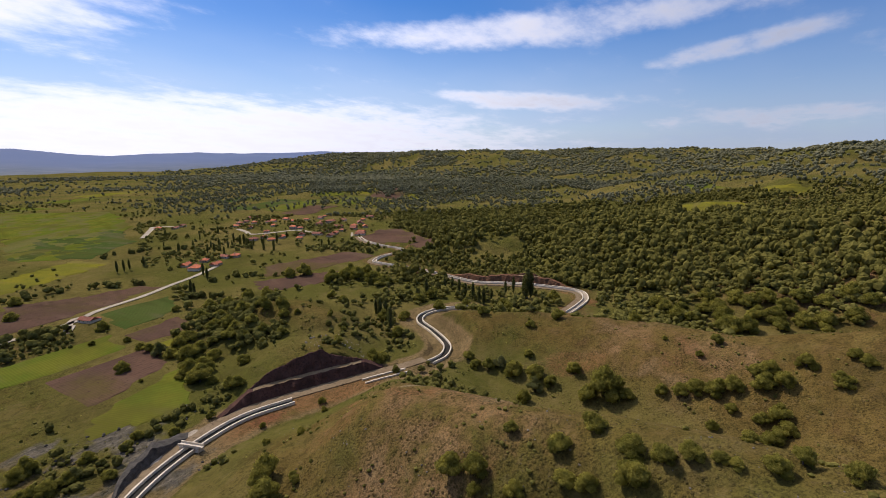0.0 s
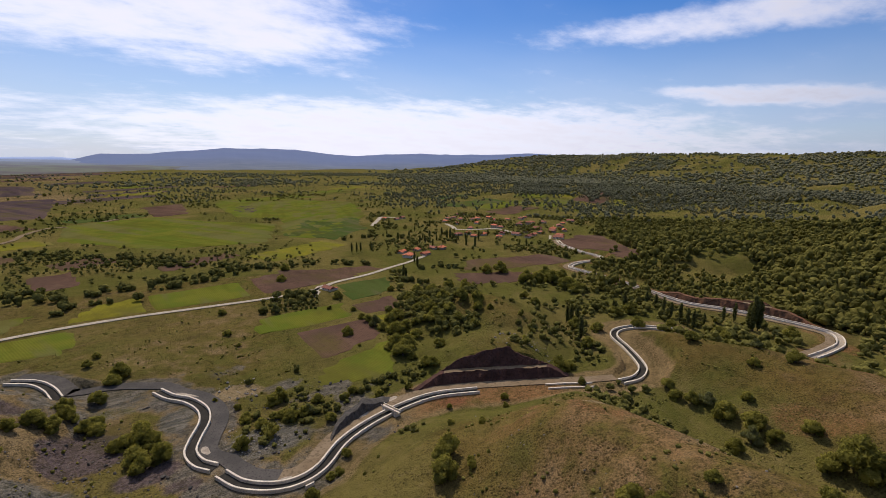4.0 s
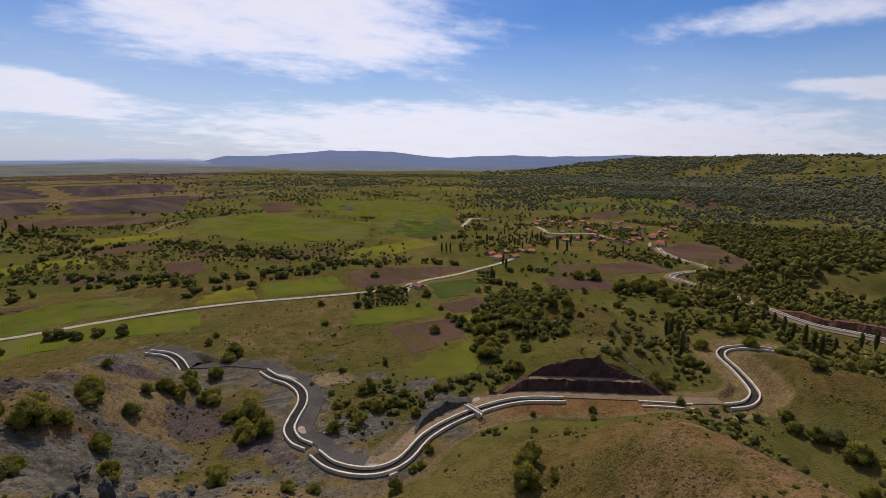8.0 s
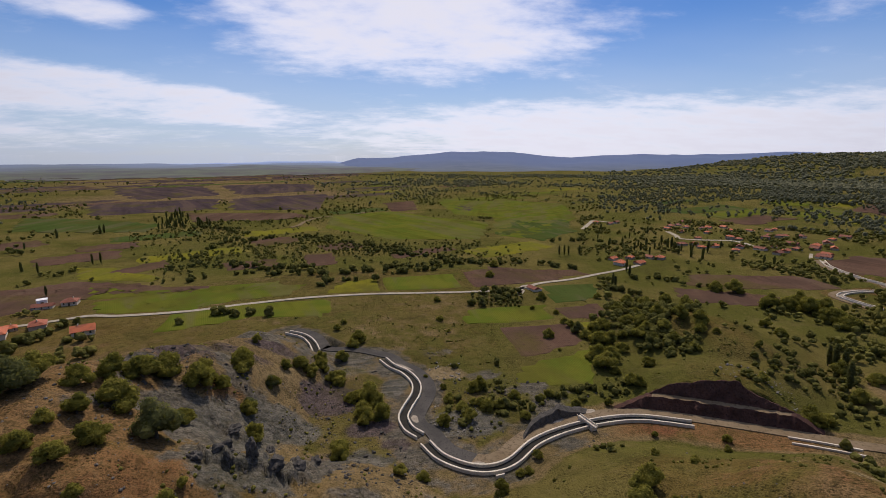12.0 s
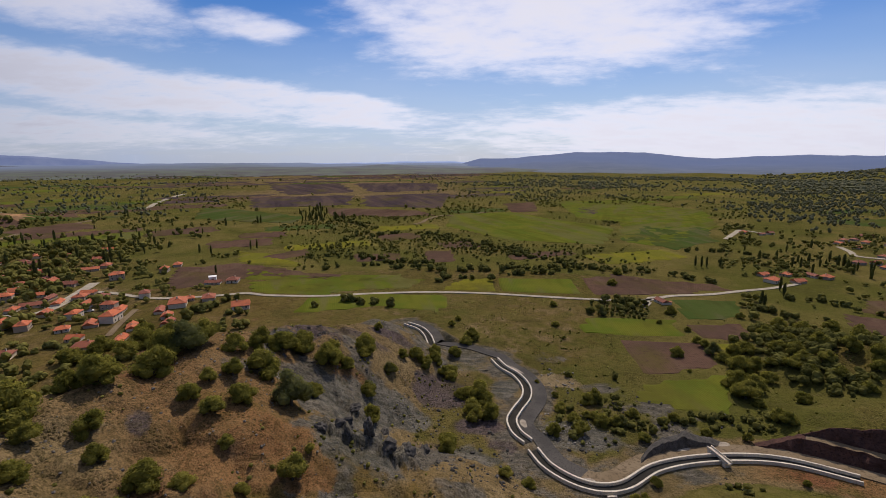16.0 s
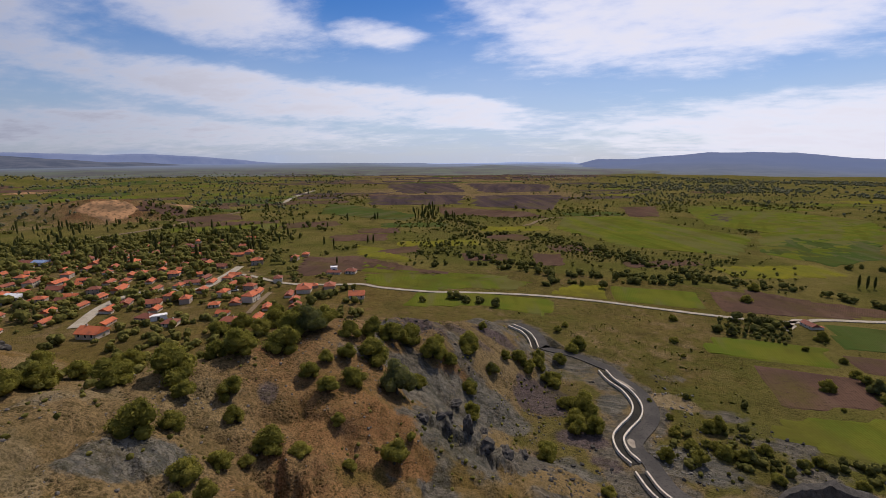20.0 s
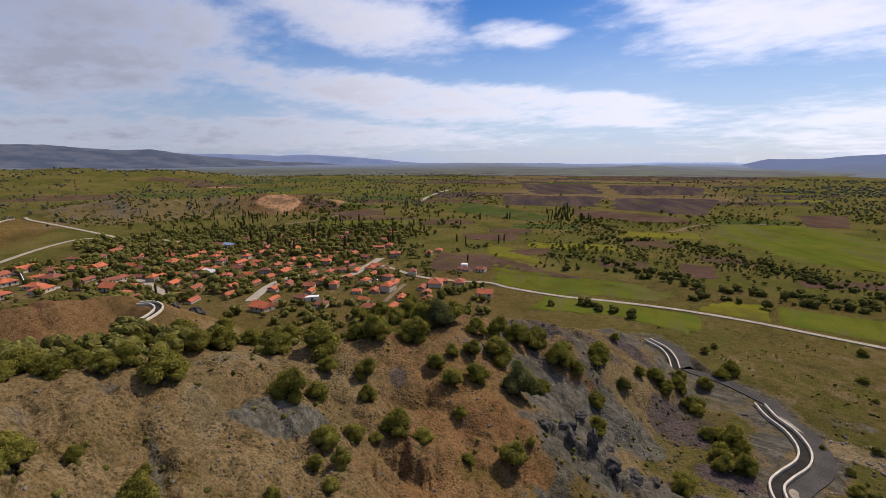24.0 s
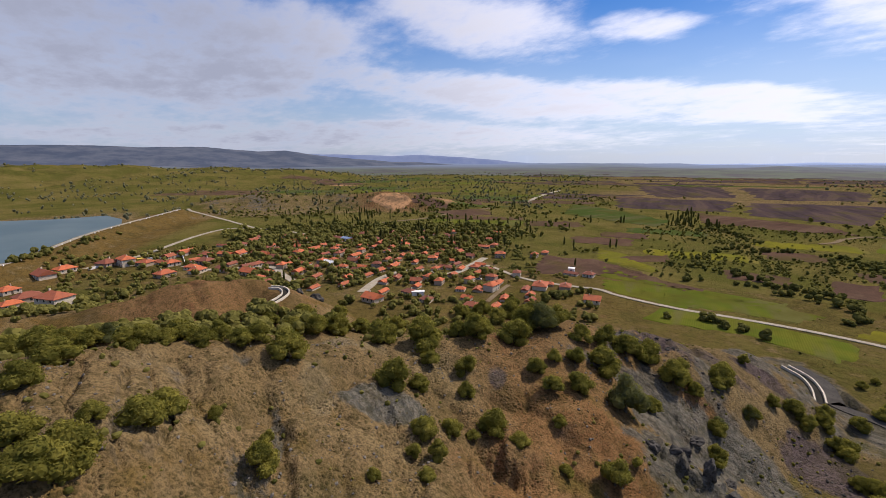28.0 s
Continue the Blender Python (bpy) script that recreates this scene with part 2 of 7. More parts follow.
    # shelves cut for the canal: benched cuts above, fill below
    for line, half, level in ((SHELF, 6.6, CANAL_Z), (SHELF_R, 6.0, CANAL_Z), (SHELF_V, 3.2, KNOLL_Z)):
        d, w = near_line(x, y, line)
        e = np.clip(d - half, 0, None)
        rough = (fbm(x, y, 6, 41, 3) - 0.45) * np.clip(e, 0, 4)
        cut = np.where(e < 1.7, e * 2.2, np.where(e < 3.4, 3.7 + (e - 1.7) * 0.1, 3.9 + (e - 3.4) * 2.2)) + rough * 0.3
        cut = np.where(e > 11, 1e3, cut)
        if line is SHELF:
            behind = step(35, 37.5, az) * step(54, 52, az) * (r > 150)
            slack = np.where(e < 5.2, np.clip(e - 1.2, 0, None) * 0.95, 3.8 + (e - 5.2) * 2.6)
            cut = cut + behind * (slack - cut)
            top = 8.2 * step(36.2, 41.5, az) * step(53.5, 47.5, az) * step(-2, 2, r - 152 - (az - 42) * 0.85)
            z = np.maximum(z, level - 0.25 + np.minimum(cut, top) * step(70, 14, e))
        z = np.clip(z, level - 0.25 - e * 0.62 + rough * 0.3, level - 0.25 + cut)
    return z
# ---- end of land

# ---------------------------------------------------------------- sky, sun and exposure
SUN_AZ, SUN_EL = 14.0, 50.0
scene.view_settings.exposure = 0.0


class Net:
    """A short hand for node trees."""

    def __init__(self, tree):
        self.t = tree
        tree.nodes.clear()

    def add(self, kind):
        return self.t.nodes.new(kind)

    def put(self, socket, value):
        if isinstance(value, bpy.types.NodeSocket):
            self.t.links.new(value, socket)
        elif value is not None:
            socket.default_value = value

    def math(self, op, a, b=None, clamp=False):
        n = self.add("ShaderNodeMath")
        n.operation, n.use_clamp = op, clamp
        self.put(n.inputs[0], a)
        if b is not None:
            self.put(n.inputs[1], b)
        return n.outputs[0]

    def mix(self, f, a, b):
        n = self.add("ShaderNodeMix")
        n.data_type = "RGBA"
        self.put(n.inputs[0], f)
        for s, v in ((n.inputs[6], a), (n.inputs[7], b)):
            self.put(s, (*v, 1) if isinstance(v, tuple) and len(v) == 3 else v)
        return n.outputs[2]

    def ramp(self, f, lo, hi):
        n = self.add("ShaderNodeMapRange")
        n.interpolation_type = "SMOOTHSTEP"
        self.put(n.inputs[0], f)
        n.inputs[1].default_value, n.inputs[2].default_value = lo, hi
        return n.outputs[0]

    def noise(self, vec, scale, detail=4.0, rough=0.55):
        n = self.add("ShaderNodeTexNoise")
        self.put(n.inputs["Vector"], vec)
        n.inputs["Scale"].default_value = scale
        n.inputs["Detail"].default_value = detail
        n.inputs["Roughness"].default_value = rough
        return n.outputs["Fac"]


world = bpy.data.worlds.new("sky")
scene.world = world
world.use_nodes = True
w = Net(world.node_tree)
sky = w.add("ShaderNodeTexSky")
sky.sky_type, sky.sun_disc = "NISHITA", False
sky.sun_elevation, sky.sun_rotation = radians(SUN_EL), radians(SUN_AZ)
sky.air_density, sky.dust_density, sky.ozone_density = 1.0, 0.3, 2.5
hue = w.add("ShaderNodeHueSaturation")
w.put(hue.inputs["Color"], sky.outputs[0])
hue.inputs["Hue"].default_value, hue.inputs["Saturation"].default_value, hue.inputs["Value"].default_value = 0.510, 1.44, 1.32
way = w.add("ShaderNodeTexCoord").outputs["Generated"]
sep = w.add("ShaderNodeSeparateXYZ")
w.put(sep.inputs[0], way)
up = w.math("MAXIMUM", sep.outputs[2], 0.0)
flat = w.math("ADD", up, 0.16)
comb = w.add("ShaderNodeCombineXYZ")
w.put(comb.inputs[0], w.math("DIVIDE", sep.outputs[0], flat))
w.put(comb.inputs[1], w.math("DIVIDE", sep.outputs[1], flat))
streak = w.add("ShaderNodeMapping")
w.put(streak.inputs[0], comb.outputs[0])
streak.inputs["Rotation"].default_value = (0, 0, radians(18))
streak.inputs["Scale"].default_value = (0.75, 1.0, 1.0)
fine = w.math("ADD", w.math("MULTIPLY", w.noise(streak.outputs[0], 2.6, 8.0, 0.60), 0.7), w.math("MULTIPLY", w.noise(streak.outputs[0], 8.5, 6.0, 0.6), 0.3))
wide = w.noise(streak.outputs[0], 0.9, 3.0, 0.5)
bend = w.math("MULTIPLY", w.math("SUBTRACT", w.noise(streak.outputs[0], 1.4, 4.0, 0.55), 0.5), 9.0)
bearing = w.math("ADD", w.math("MULTIPLY", w.math("ARCTAN2", sep.outputs[0], sep.outputs[1]), 57.2958), bend)
height = w.math("ADD", w.math("MULTIPLY", w.math("ARCSINE", sep.outputs[2]), 57.2958), w.math("MULTIPLY", bend, 0.28))


def bank(az, el, half, thick, lean, gain):
    """A soft bank of cloud at a bearing and height."""
    c, k = math.cos(radians(lean)), math.sin(radians(lean))
    dx, dy = w.math("SUBTRACT", bearing, az), w.math("SUBTRACT", height, el)
    u = w.math("DIVIDE", w.math("ADD", w.math("MULTIPLY", dx, c), w.math("MULTIPLY", dy, k)), half)
    v = w.math("DIVIDE", w.math("SUBTRACT", w.math("MULTIPLY", dy, c), w.math("MULTIPLY", dx, k)), thick)
    d = w.math("SQRT", w.math("ADD", w.math("MULTIPLY", u, u), w.math("MULTIPLY", v, v)))
    return w.math("MULTIPLY", w.ramp(d, 1.3, 0.35), gain)


BANKS = [(7, 15.2, 24, 7.0, -3, 1.0), (0, 19.5, 16, 4, 0, 0.9), (36, 2.2, 44, 4.6, -1.0, 1.0), (-20, 5.8, 18, 2.2, -7, 0.92), (-78, 10.5, 28, 8.0, 3, 0.98), (-40, 6.8, 24, 2.8, -6, 0.92),
         (-44, 15.5, 15, 4.5, -8, 0.85), (-26, 13.5, 7, 2.0, -6, 0.8), (74, 14.2, 27, 2.2, 2, 0.78), (93, 10.8, 10, 1.2, 8, 0.68), (72, 6.4, 14, 1.2, -2, 0.8),
         (-60, 2.4, 44, 2.4, 0, 0.8), (-58, 9.5, 12, 3.5, -20, 0.8), (-10, 18, 9, 3, 0, 0.7), (-36, 19, 10, 3, 0, 0.7), (112, 9.5, 10, 1.4, 0, 0.65), (24, 12.5, 8, 1.4, 0, 0.6), (96, 4.0, 12, 1.2, 0, 0.6)]
mass = None
for b_ in BANKS:
    one = bank(*b_)
    mass = one if mass is None else w.math("MAXIMUM", mass, one)
# broken cloud over the rest of the sky
rest = w.math("MULTIPLY", w.ramp(height, 24.0, 34.0), 0.62)
mass = w.math("MAXIMUM", mass, rest)
puff = w.math("ADD", w.math("MULTIPLY", mass, 0.62), w.math("ADD", w.math("MULTIPLY", w.math("SUBTRACT", fine, 0.5), 1.45), w.math("MULTIPLY", w.math("SUBTRACT", wide, 0.5), 0.35)))
cover = w.math("MULTIPLY", w.ramp(puff, 0.06, 0.74), 0.96)
veil = w.math("ADD", w.math("MULTIPLY", w.ramp(up, 0.30, 0.0), 0.70), w.math("MULTIPLY", w.ramp(wide, 0.35, 0.7), 0.16))
to_sun = w.add("ShaderNodeVectorMath")
to_sun.operation = "DOT_PRODUCT"
w.put(to_sun.inputs[0], way)
to_sun.inputs[1].default_value = (math.sin(radians(SUN_AZ)) * 0.8, math.cos(radians(SUN_AZ)) * 0.8, 0.6)
lit = w.math("ADD", w.math("MULTIPLY", w.ramp(to_sun.outputs["Value"], 0.12, 0.88), 0.75), w.math("MULTIPLY", w.ramp(puff, 0.75, 0.35), 0.25))
white = w.mix(lit, (4.9, 5.4, 6.5), (15.2, 15.4, 15.9))
bg = w.add("ShaderNodeBackground")
haze = w.mix(w.ramp(to_sun.outputs["Value"], 0.1, 0.8), (4.4, 5.7, 8.0), (7.2, 9.1, 12.0))
w.put(bg.inputs[0], w.mix(cover, w.mix(veil, hue.outputs[0], haze), white))
bg.inputs[1].default_value = 0.088
w.put(w.add("ShaderNodeOutputWorld").inputs[0], bg.outputs[0])

sun = new("sun", bpy.data.lights.new("sun", "SUN"))
sun.data.energy, sun.data.angle, sun.data.color = 4.9, radians(0.6), (1.0, 0.90, 0.72)
s = (math.sin(radians(SUN_AZ)) * math.cos(radians(SUN_EL)), math.cos(radians(SUN_AZ)) * math.cos(radians(SUN_EL)), math.sin(radians(SUN_EL)))
sun.matrix_world = look(Vector(s) * 300, (0, 0, 0))

# ---------------------------------------------------------------- materials
def surface(name, build, rough=0.9, bump=0.0, metal=0.0):
    """A material: build(net, position) gives colour and height."""
    m = bpy.data.materials.new(name)
    m.use_nodes = True
    n = Net(m.node_tree)
    geo = n.add("ShaderNodeNewGeometry")
    colour, height = build(n, geo.outputs["Position"])
    b = n.add("ShaderNodeBsdfPrincipled")
    n.put(b.inputs["Base Color"], (*colour, 1) if isinstance(colour, tuple) else colour)
    b.inputs["Roughness"].default_value, b.inputs["Metallic"].default_value = rough, metal
    b.inputs["Specular IOR Level"].default_value = 0.0 if rough > 0.88 else 0.3
    if height is not None and bump:
        k = n.add("ShaderNodeBump")
        k.inputs["Strength"].default_value, k.inputs["Distance"].default_value = 0.8, bump
        n.put(k.inputs["Height"], height)
        n.put(b.inputs["Normal"], k.outputs[0])
    n.put(n.add("ShaderNodeOutputMaterial").inputs[0], b.outputs[0])
    return m


def two_tone(a, b, coarse, fine, c=None, lo=0.35, hi=0.65):
    """Two colours over coarse patches, with a fine grain."""
    def build(n, pos):
        p = n.noise(pos, coarse, 4.0)
        g = n.noise(pos, fine, 3.0, 0.6)
        col = n.mix(n.ramp(p, lo, hi), a, b)
        dark = c or tuple(v * 0.62 for v in a)
        return n.mix(n.ramp(g, 0.48, 0.72), col, dark), g
    return build


def ground_build(n, pos):
    at = n.add("ShaderNodeAttribute")
    at.attribute_name = "soil"
    parts = n.add("ShaderNodeSeparateColor")
    n.put(parts.inputs[0], at.outputs["Color"])
    bare, rock, dry = parts.outputs[0], parts.outputs[1], parts.outputs[2]
    red = at.outputs["Alpha"]
    wide = n.noise(pos, 0.012, 5.0, 0.6)
    mid = n.noise(pos, 0.11, 6.0, 0.62)
    fine = n.noise(pos, 1.1, 5.0, 0.65)
    grit = n.noise(pos, 2.6, 5.0, 0.7)
    green = n.mix(n.ramp(wide, 0.4, 0.62), (0.092, 0.090, 0.020), (0.142, 0.116, 0.034))
    straw = n.mix(n.ramp(mid, 0.35, 0.65), (0.172, 0.106, 0.033), (0.110, 0.074, 0.022))
    grass = n.mix(n.ramp(n.math("ADD", dry, n.math("MULTIPLY", n.math("SUBTRACT", mid, 0.5), 0.9)), 0.25, 0.75), green, straw)
    earth = n.mix(red, (0.212, 0.150, 0.070), (0.228, 0.124, 0.052))
    earth = n.mix(n.math("MULTIPLY", n.ramp(n.noise(pos, 0.055, 5.0, 0.6), 0.50, 0.64), n.math("SUBTRACT", 0.9, red)), earth, (0.250, 0.180, 0.088))
    earth = n.mix(n.math("MULTIPLY", n.ramp(n.noise(pos, 0.038, 4.0, 0.6), 0.52, 0.62), red), earth, (0.200, 0.088, 0.042))
    earth = n.mix(n.math("MULTIPLY", n.ramp(fine, 0.46, 0.7), 0.7), earth, (0.078, 0.054, 0.026))
    base = n.mix(n.ramp(n.math("ADD", bare, n.math("MULTIPLY", n.math("SUBTRACT", mid, 0.5), 1.3)), 0.35, 0.72), grass, earth)
    bed = n.add("ShaderNodeMapping")
    n.put(bed.inputs[0], pos)
    bed.inputs["Rotation"].default_value, bed.inputs["Scale"].default_value = (0.5, 0.2, 0.7), (0.10, 0.75, 0.9)
    strata = n.noise(bed.outputs[0], 0.9, 6.0, 0.7)
    stone = n.mix(n.ramp(strata, 0.40, 0.60), (0.096, 0.087, 0.070), (0.182, 0.160, 0.122))
    stone = n.mix(n.ramp(fine, 0.45, 0.7), stone, (0.046, 0.043, 0.040))
    base = n.mix(n.ramp(n.math("ADD", rock, n.math("MULTIPLY", n.math("SUBTRACT", mid, 0.5), 1.4)), 0.4, 0.65), base, stone)
    more = n.add("ShaderNodeAttribute")
    more.attribute_name = "scree"
    patch = n.add("ShaderNodeSeparateColor")
    n.put(patch.inputs[0], more.outputs["Color"])
    speck = n.math("MULTIPLY", n.math("SUBTRACT", fine, 0.5), 0.9)
    def over(base, share, colour):
        return n.mix(n.ramp(n.math("ADD", share, speck), 0.28, 0.72), base, colour)
    dust = n.mix(n.ramp(mid, 0.4, 0.6), (0.255, 0.192, 0.104), (0.195, 0.145, 0.076))
    base = over(base, more.outputs["Alpha"], dust)
    base = over(base, patch.outputs[2], n.mix(n.ramp(mid, 0.36, 0.64), (0.250, 0.140, 0.058), (0.195, 0.102, 0.042)))
    slate = n.mix(n.ramp(strata, 0.40, 0.60), (0.084, 0.082, 0.070), (0.172, 0.156, 0.122))
    base = over(base, patch.outputs[0], slate)
    base = over(base, patch.outputs[1], n.mix(n.ramp(fine, 0.4, 0.62), (0.128, 0.098, 0.092), (0.072, 0.054, 0.053)))
    # bare rock where the slope is steep
    normal = n.add("ShaderNodeSeparateXYZ")
    n.put(normal.inputs[0], n.add("ShaderNodeNewGeometry").outputs["Normal"])
    cliff = n.ramp(n.math("ADD", normal.outputs[2], n.math("MULTIPLY", n.math("SUBTRACT", mid, 0.5), 0.35)), 0.74, 0.58)
    base = n.mix(n.math("MULTIPLY", cliff, n.math("MAXIMUM", rock, patch.outputs[0])), base, n.mix(n.ramp(fine, 0.42, 0.6), (0.088, 0.086, 0.080), (0.036, 0.036, 0.036)))
    # tufts of grass, one by one
    cell = n.add("ShaderNodeTexVoronoi")
    n.put(cell.inputs["Vector"], pos)
    cell.inputs["Scale"].default_value = 1.25
    spot = n.math("MULTIPLY", n.ramp(cell.outputs["Distance"], 0.46, 0.22), n.ramp(n.math("ADD", n.noise(pos, 0.16, 4.0, 0.6), n.math("MULTIPLY", rock, -0.25)), 0.36, 0.56))
    base = n.mix(n.math("MULTIPLY", spot, 0.62), base, n.mix(n.ramp(wide, 0.4, 0.6), (0.050, 0.044, 0.014), (0.064, 0.048, 0.018)))
    base = n.mix(n.math("MULTIPLY", n.ramp(grit, 0.47, 0.62), n.math("ADD", n.math("MULTIPLY", n.ramp(n.math("ADD", dry, bare), 0.1, 0.6), 0.4), 0.2)), base, (0.026, 0.023, 0.010))
    tone = n.noise(pos, 0.032, 6.0, 0.65)
    base = n.mix(n.math("MULTIPLY", n.ramp(tone, 0.50, 0.66), 0.45), base, (0.050, 0.044, 0.014))
    base = n.mix(n.math("MULTIPLY", n.ramp(tone, 0.46, 0.30), 0.30), base, (0.185, 0.130, 0.060))
    tuft = n.noise(pos, 0.42, 5.0, 0.72)
    lean = n.ramp(n.math("ADD", dry, bare), 0.1, 0.6)
    base = n.mix(n.math("MULTIPLY", n.ramp(tuft, 0.50, 0.62), n.math("ADD", n.math("MULTIPLY", lean, 0.30), 0.12)), base, (0.034, 0.031, 0.010))
    base = n.mix(n.math("MULTIPLY", n.ramp(tuft, 0.46, 0.36), 0.16), base, (0.200, 0.150, 0.078))
    height = n.math("ADD", n.math("ADD", n.math("MULTIPLY", fine, 0.7), n.math("MULTIPLY", grit, 0.3)), n.math("MULTIPLY", spot, 0.25))
    return base, height


GROUND = surface("ground", ground_build, 0.95, 1.2)
CONCRETE = surface("concrete", two_tone((0.66, 0.59, 0.47), (0.55, 0.49, 0.39), 0.3, 2.5, (0.34, 0.30, 0.24)), 0.93, 0.03)
CHANNEL = surface("channel_floor", two_tone((0.045, 0.042, 0.036), (0.032, 0.030, 0.026), 0.3, 1.5), 0.95, 0.05)
ASPHALT = surface("asphalt", two_tone((0.066, 0.062, 0.056), (0.092, 0.084, 0.074), 0.12, 2.0), 0.95, 0.02)
GRAVEL = surface("pale_gravel", two_tone((0.38, 0.335, 0.26), (0.31, 0.27, 0.20), 0.2, 1.3, (0.24, 0.205, 0.15)), 0.95, 0.05)
DIRT = surface("dirt_track", two_tone((0.170, 0.126, 0.076), (0.205, 0.156, 0.098), 0.12, 1.2), 0.95, 0.06)


def furrows(a, b):
    def build(n, pos):
        c = n.add("ShaderNodeTexCoord").outputs["Object"]
        wv = n.add("ShaderNodeTexWave")
        n.put(wv.inputs["Vector"], c)
        wv.inputs["Scale"].default_value, wv.inputs["Distortion"].default_value = 0.32, 1.6
        p, g = n.noise(pos, 0.05, 5.0), n.noise(pos, 0.7, 5.0, 0.65)
        col = n.mix(n.ramp(p, 0.38, 0.62), a, b)
        col = n.mix(n.math("MULTIPLY", wv.outputs["Fac"], 0.30), col, tuple(v * 0.55 for v in a))
        lay = n.add("ShaderNodeMapping")
        n.put(lay.inputs[0], c)
        lay.inputs["Scale"].default_value = (0.035, 0.004, 0.0)
        strip = n.noise(lay.outputs[0], 1.0, 3.0, 0.6)
        col = n.mix(n.math("MULTIPLY", n.ramp(strip, 0.50, 0.60), 0.65), col, tuple(0.4 * v + 0.6 * k for v, k in zip(a, (0.125, 0.088, 0.058))))
        col = n.mix(n.math("MULTIPLY", n.ramp(strip, 0.46, 0.38), 0.55), col, tuple(v * 0.55 for v in b))
        weed = n.noise(pos, 0.022, 5.0, 0.65)
        col = n.mix(n.math("MULTIPLY", n.ramp(weed, 0.48, 0.70), 0.7), col, (0.075, 0.066, 0.016))
        return n.mix(n.ramp(g, 0.5, 0.75), col, tuple(v * 0.7 for v in b)), g
    return build


FIELD = {
    "ochre": surface("ochre_earth", two_tone((0.42, 0.235, 0.115), (0.19, 0.118, 0.064), 0.05, 0.25, (0.11, 0.075, 0.042), 0.38, 0.60), 0.95, 0.3),
    # purplish soil of the far fields, blued to put some haze into the colour
    "purple": surface("ploughed_purple_hazed", furrows((0.072, 0.050, 0.049), (0.056, 0.043, 0.045)), 0.95, 0.25),
    "brown": surface("ploughed_brown", furrows((0.112, 0.067, 0.046), (0.084, 0.053, 0.038)), 0.95, 0.25),
    "green": surface("crop_green", furrows((0.086, 0.110, 0.015), (0.120, 0.124, 0.018)), 0.9, 0.15),
    "dark": surface("crop_dark_green", furrows((0.050, 0.076, 0.018), (0.066, 0.084, 0.022)), 0.9, 0.15),
    "yellow": surface("crop_yellow_green", furrows((0.172, 0.156, 0.018), (0.125, 0.124, 0.020)), 0.9, 0.15),
}
RED_EARTH = surface("red_earth", two_tone((0.165, 0.085, 0.048), (0.105, 0.060, 0.037), 0.15, 1.0, (0.070, 0.042, 0.03)), 0.95, 0.3)
APRON = surface("cast_slab", two_tone((0.36, 0.31, 0.24), (0.27, 0.23, 0.175), 0.5, 2.0, (0.21, 0.18, 0.135)), 0.95, 0.05)
MAROON = surface("maroon_earth", two_tone((0.100, 0.054, 0.043), (0.064, 0.038, 0.031), 0.22, 1.6, (0.042, 0.027, 0.023)), 0.95, 0.4)

# ---------------------------------------------------------------- ground, one sheet to the horizon
def mesh_of(name, verts, faces, mats=(), smooth=False):
    me = bpy.data.meshes.new(name)
    v = np.asarray(verts, np.float32)
    f = np.asarray(faces, np.int32)
    k = f.shape[1]
    me.vertices.add(len(v))
    me.vertices.foreach_set("co", v.ravel())
    me.loops.add(f.size)
    me.loops.foreach_set("vertex_index", f.ravel())
    me.polygons.add(len(f))
    me.polygons.foreach_set("loop_start", np.arange(0, f.size, k, dtype=np.int32))
    me.polygons.foreach_set("use_smooth", np.full(len(f), smooth))
    me.update(calc_edges=True)
    for m in mats:
        me.materials.append(m)
    return me


def grid_faces(rows, cols, wrap=False):
    i, j = np.meshgrid(np.arange(rows - 1), np.arange(cols if wrap else cols - 1), indexing="ij")
    k = (j + 1) % cols
    return np.stack([i * cols + j, i * cols + k, (i + 1) * cols + k, (i + 1) * cols + j], -1).reshape(-1, 4)[:, ::-1]


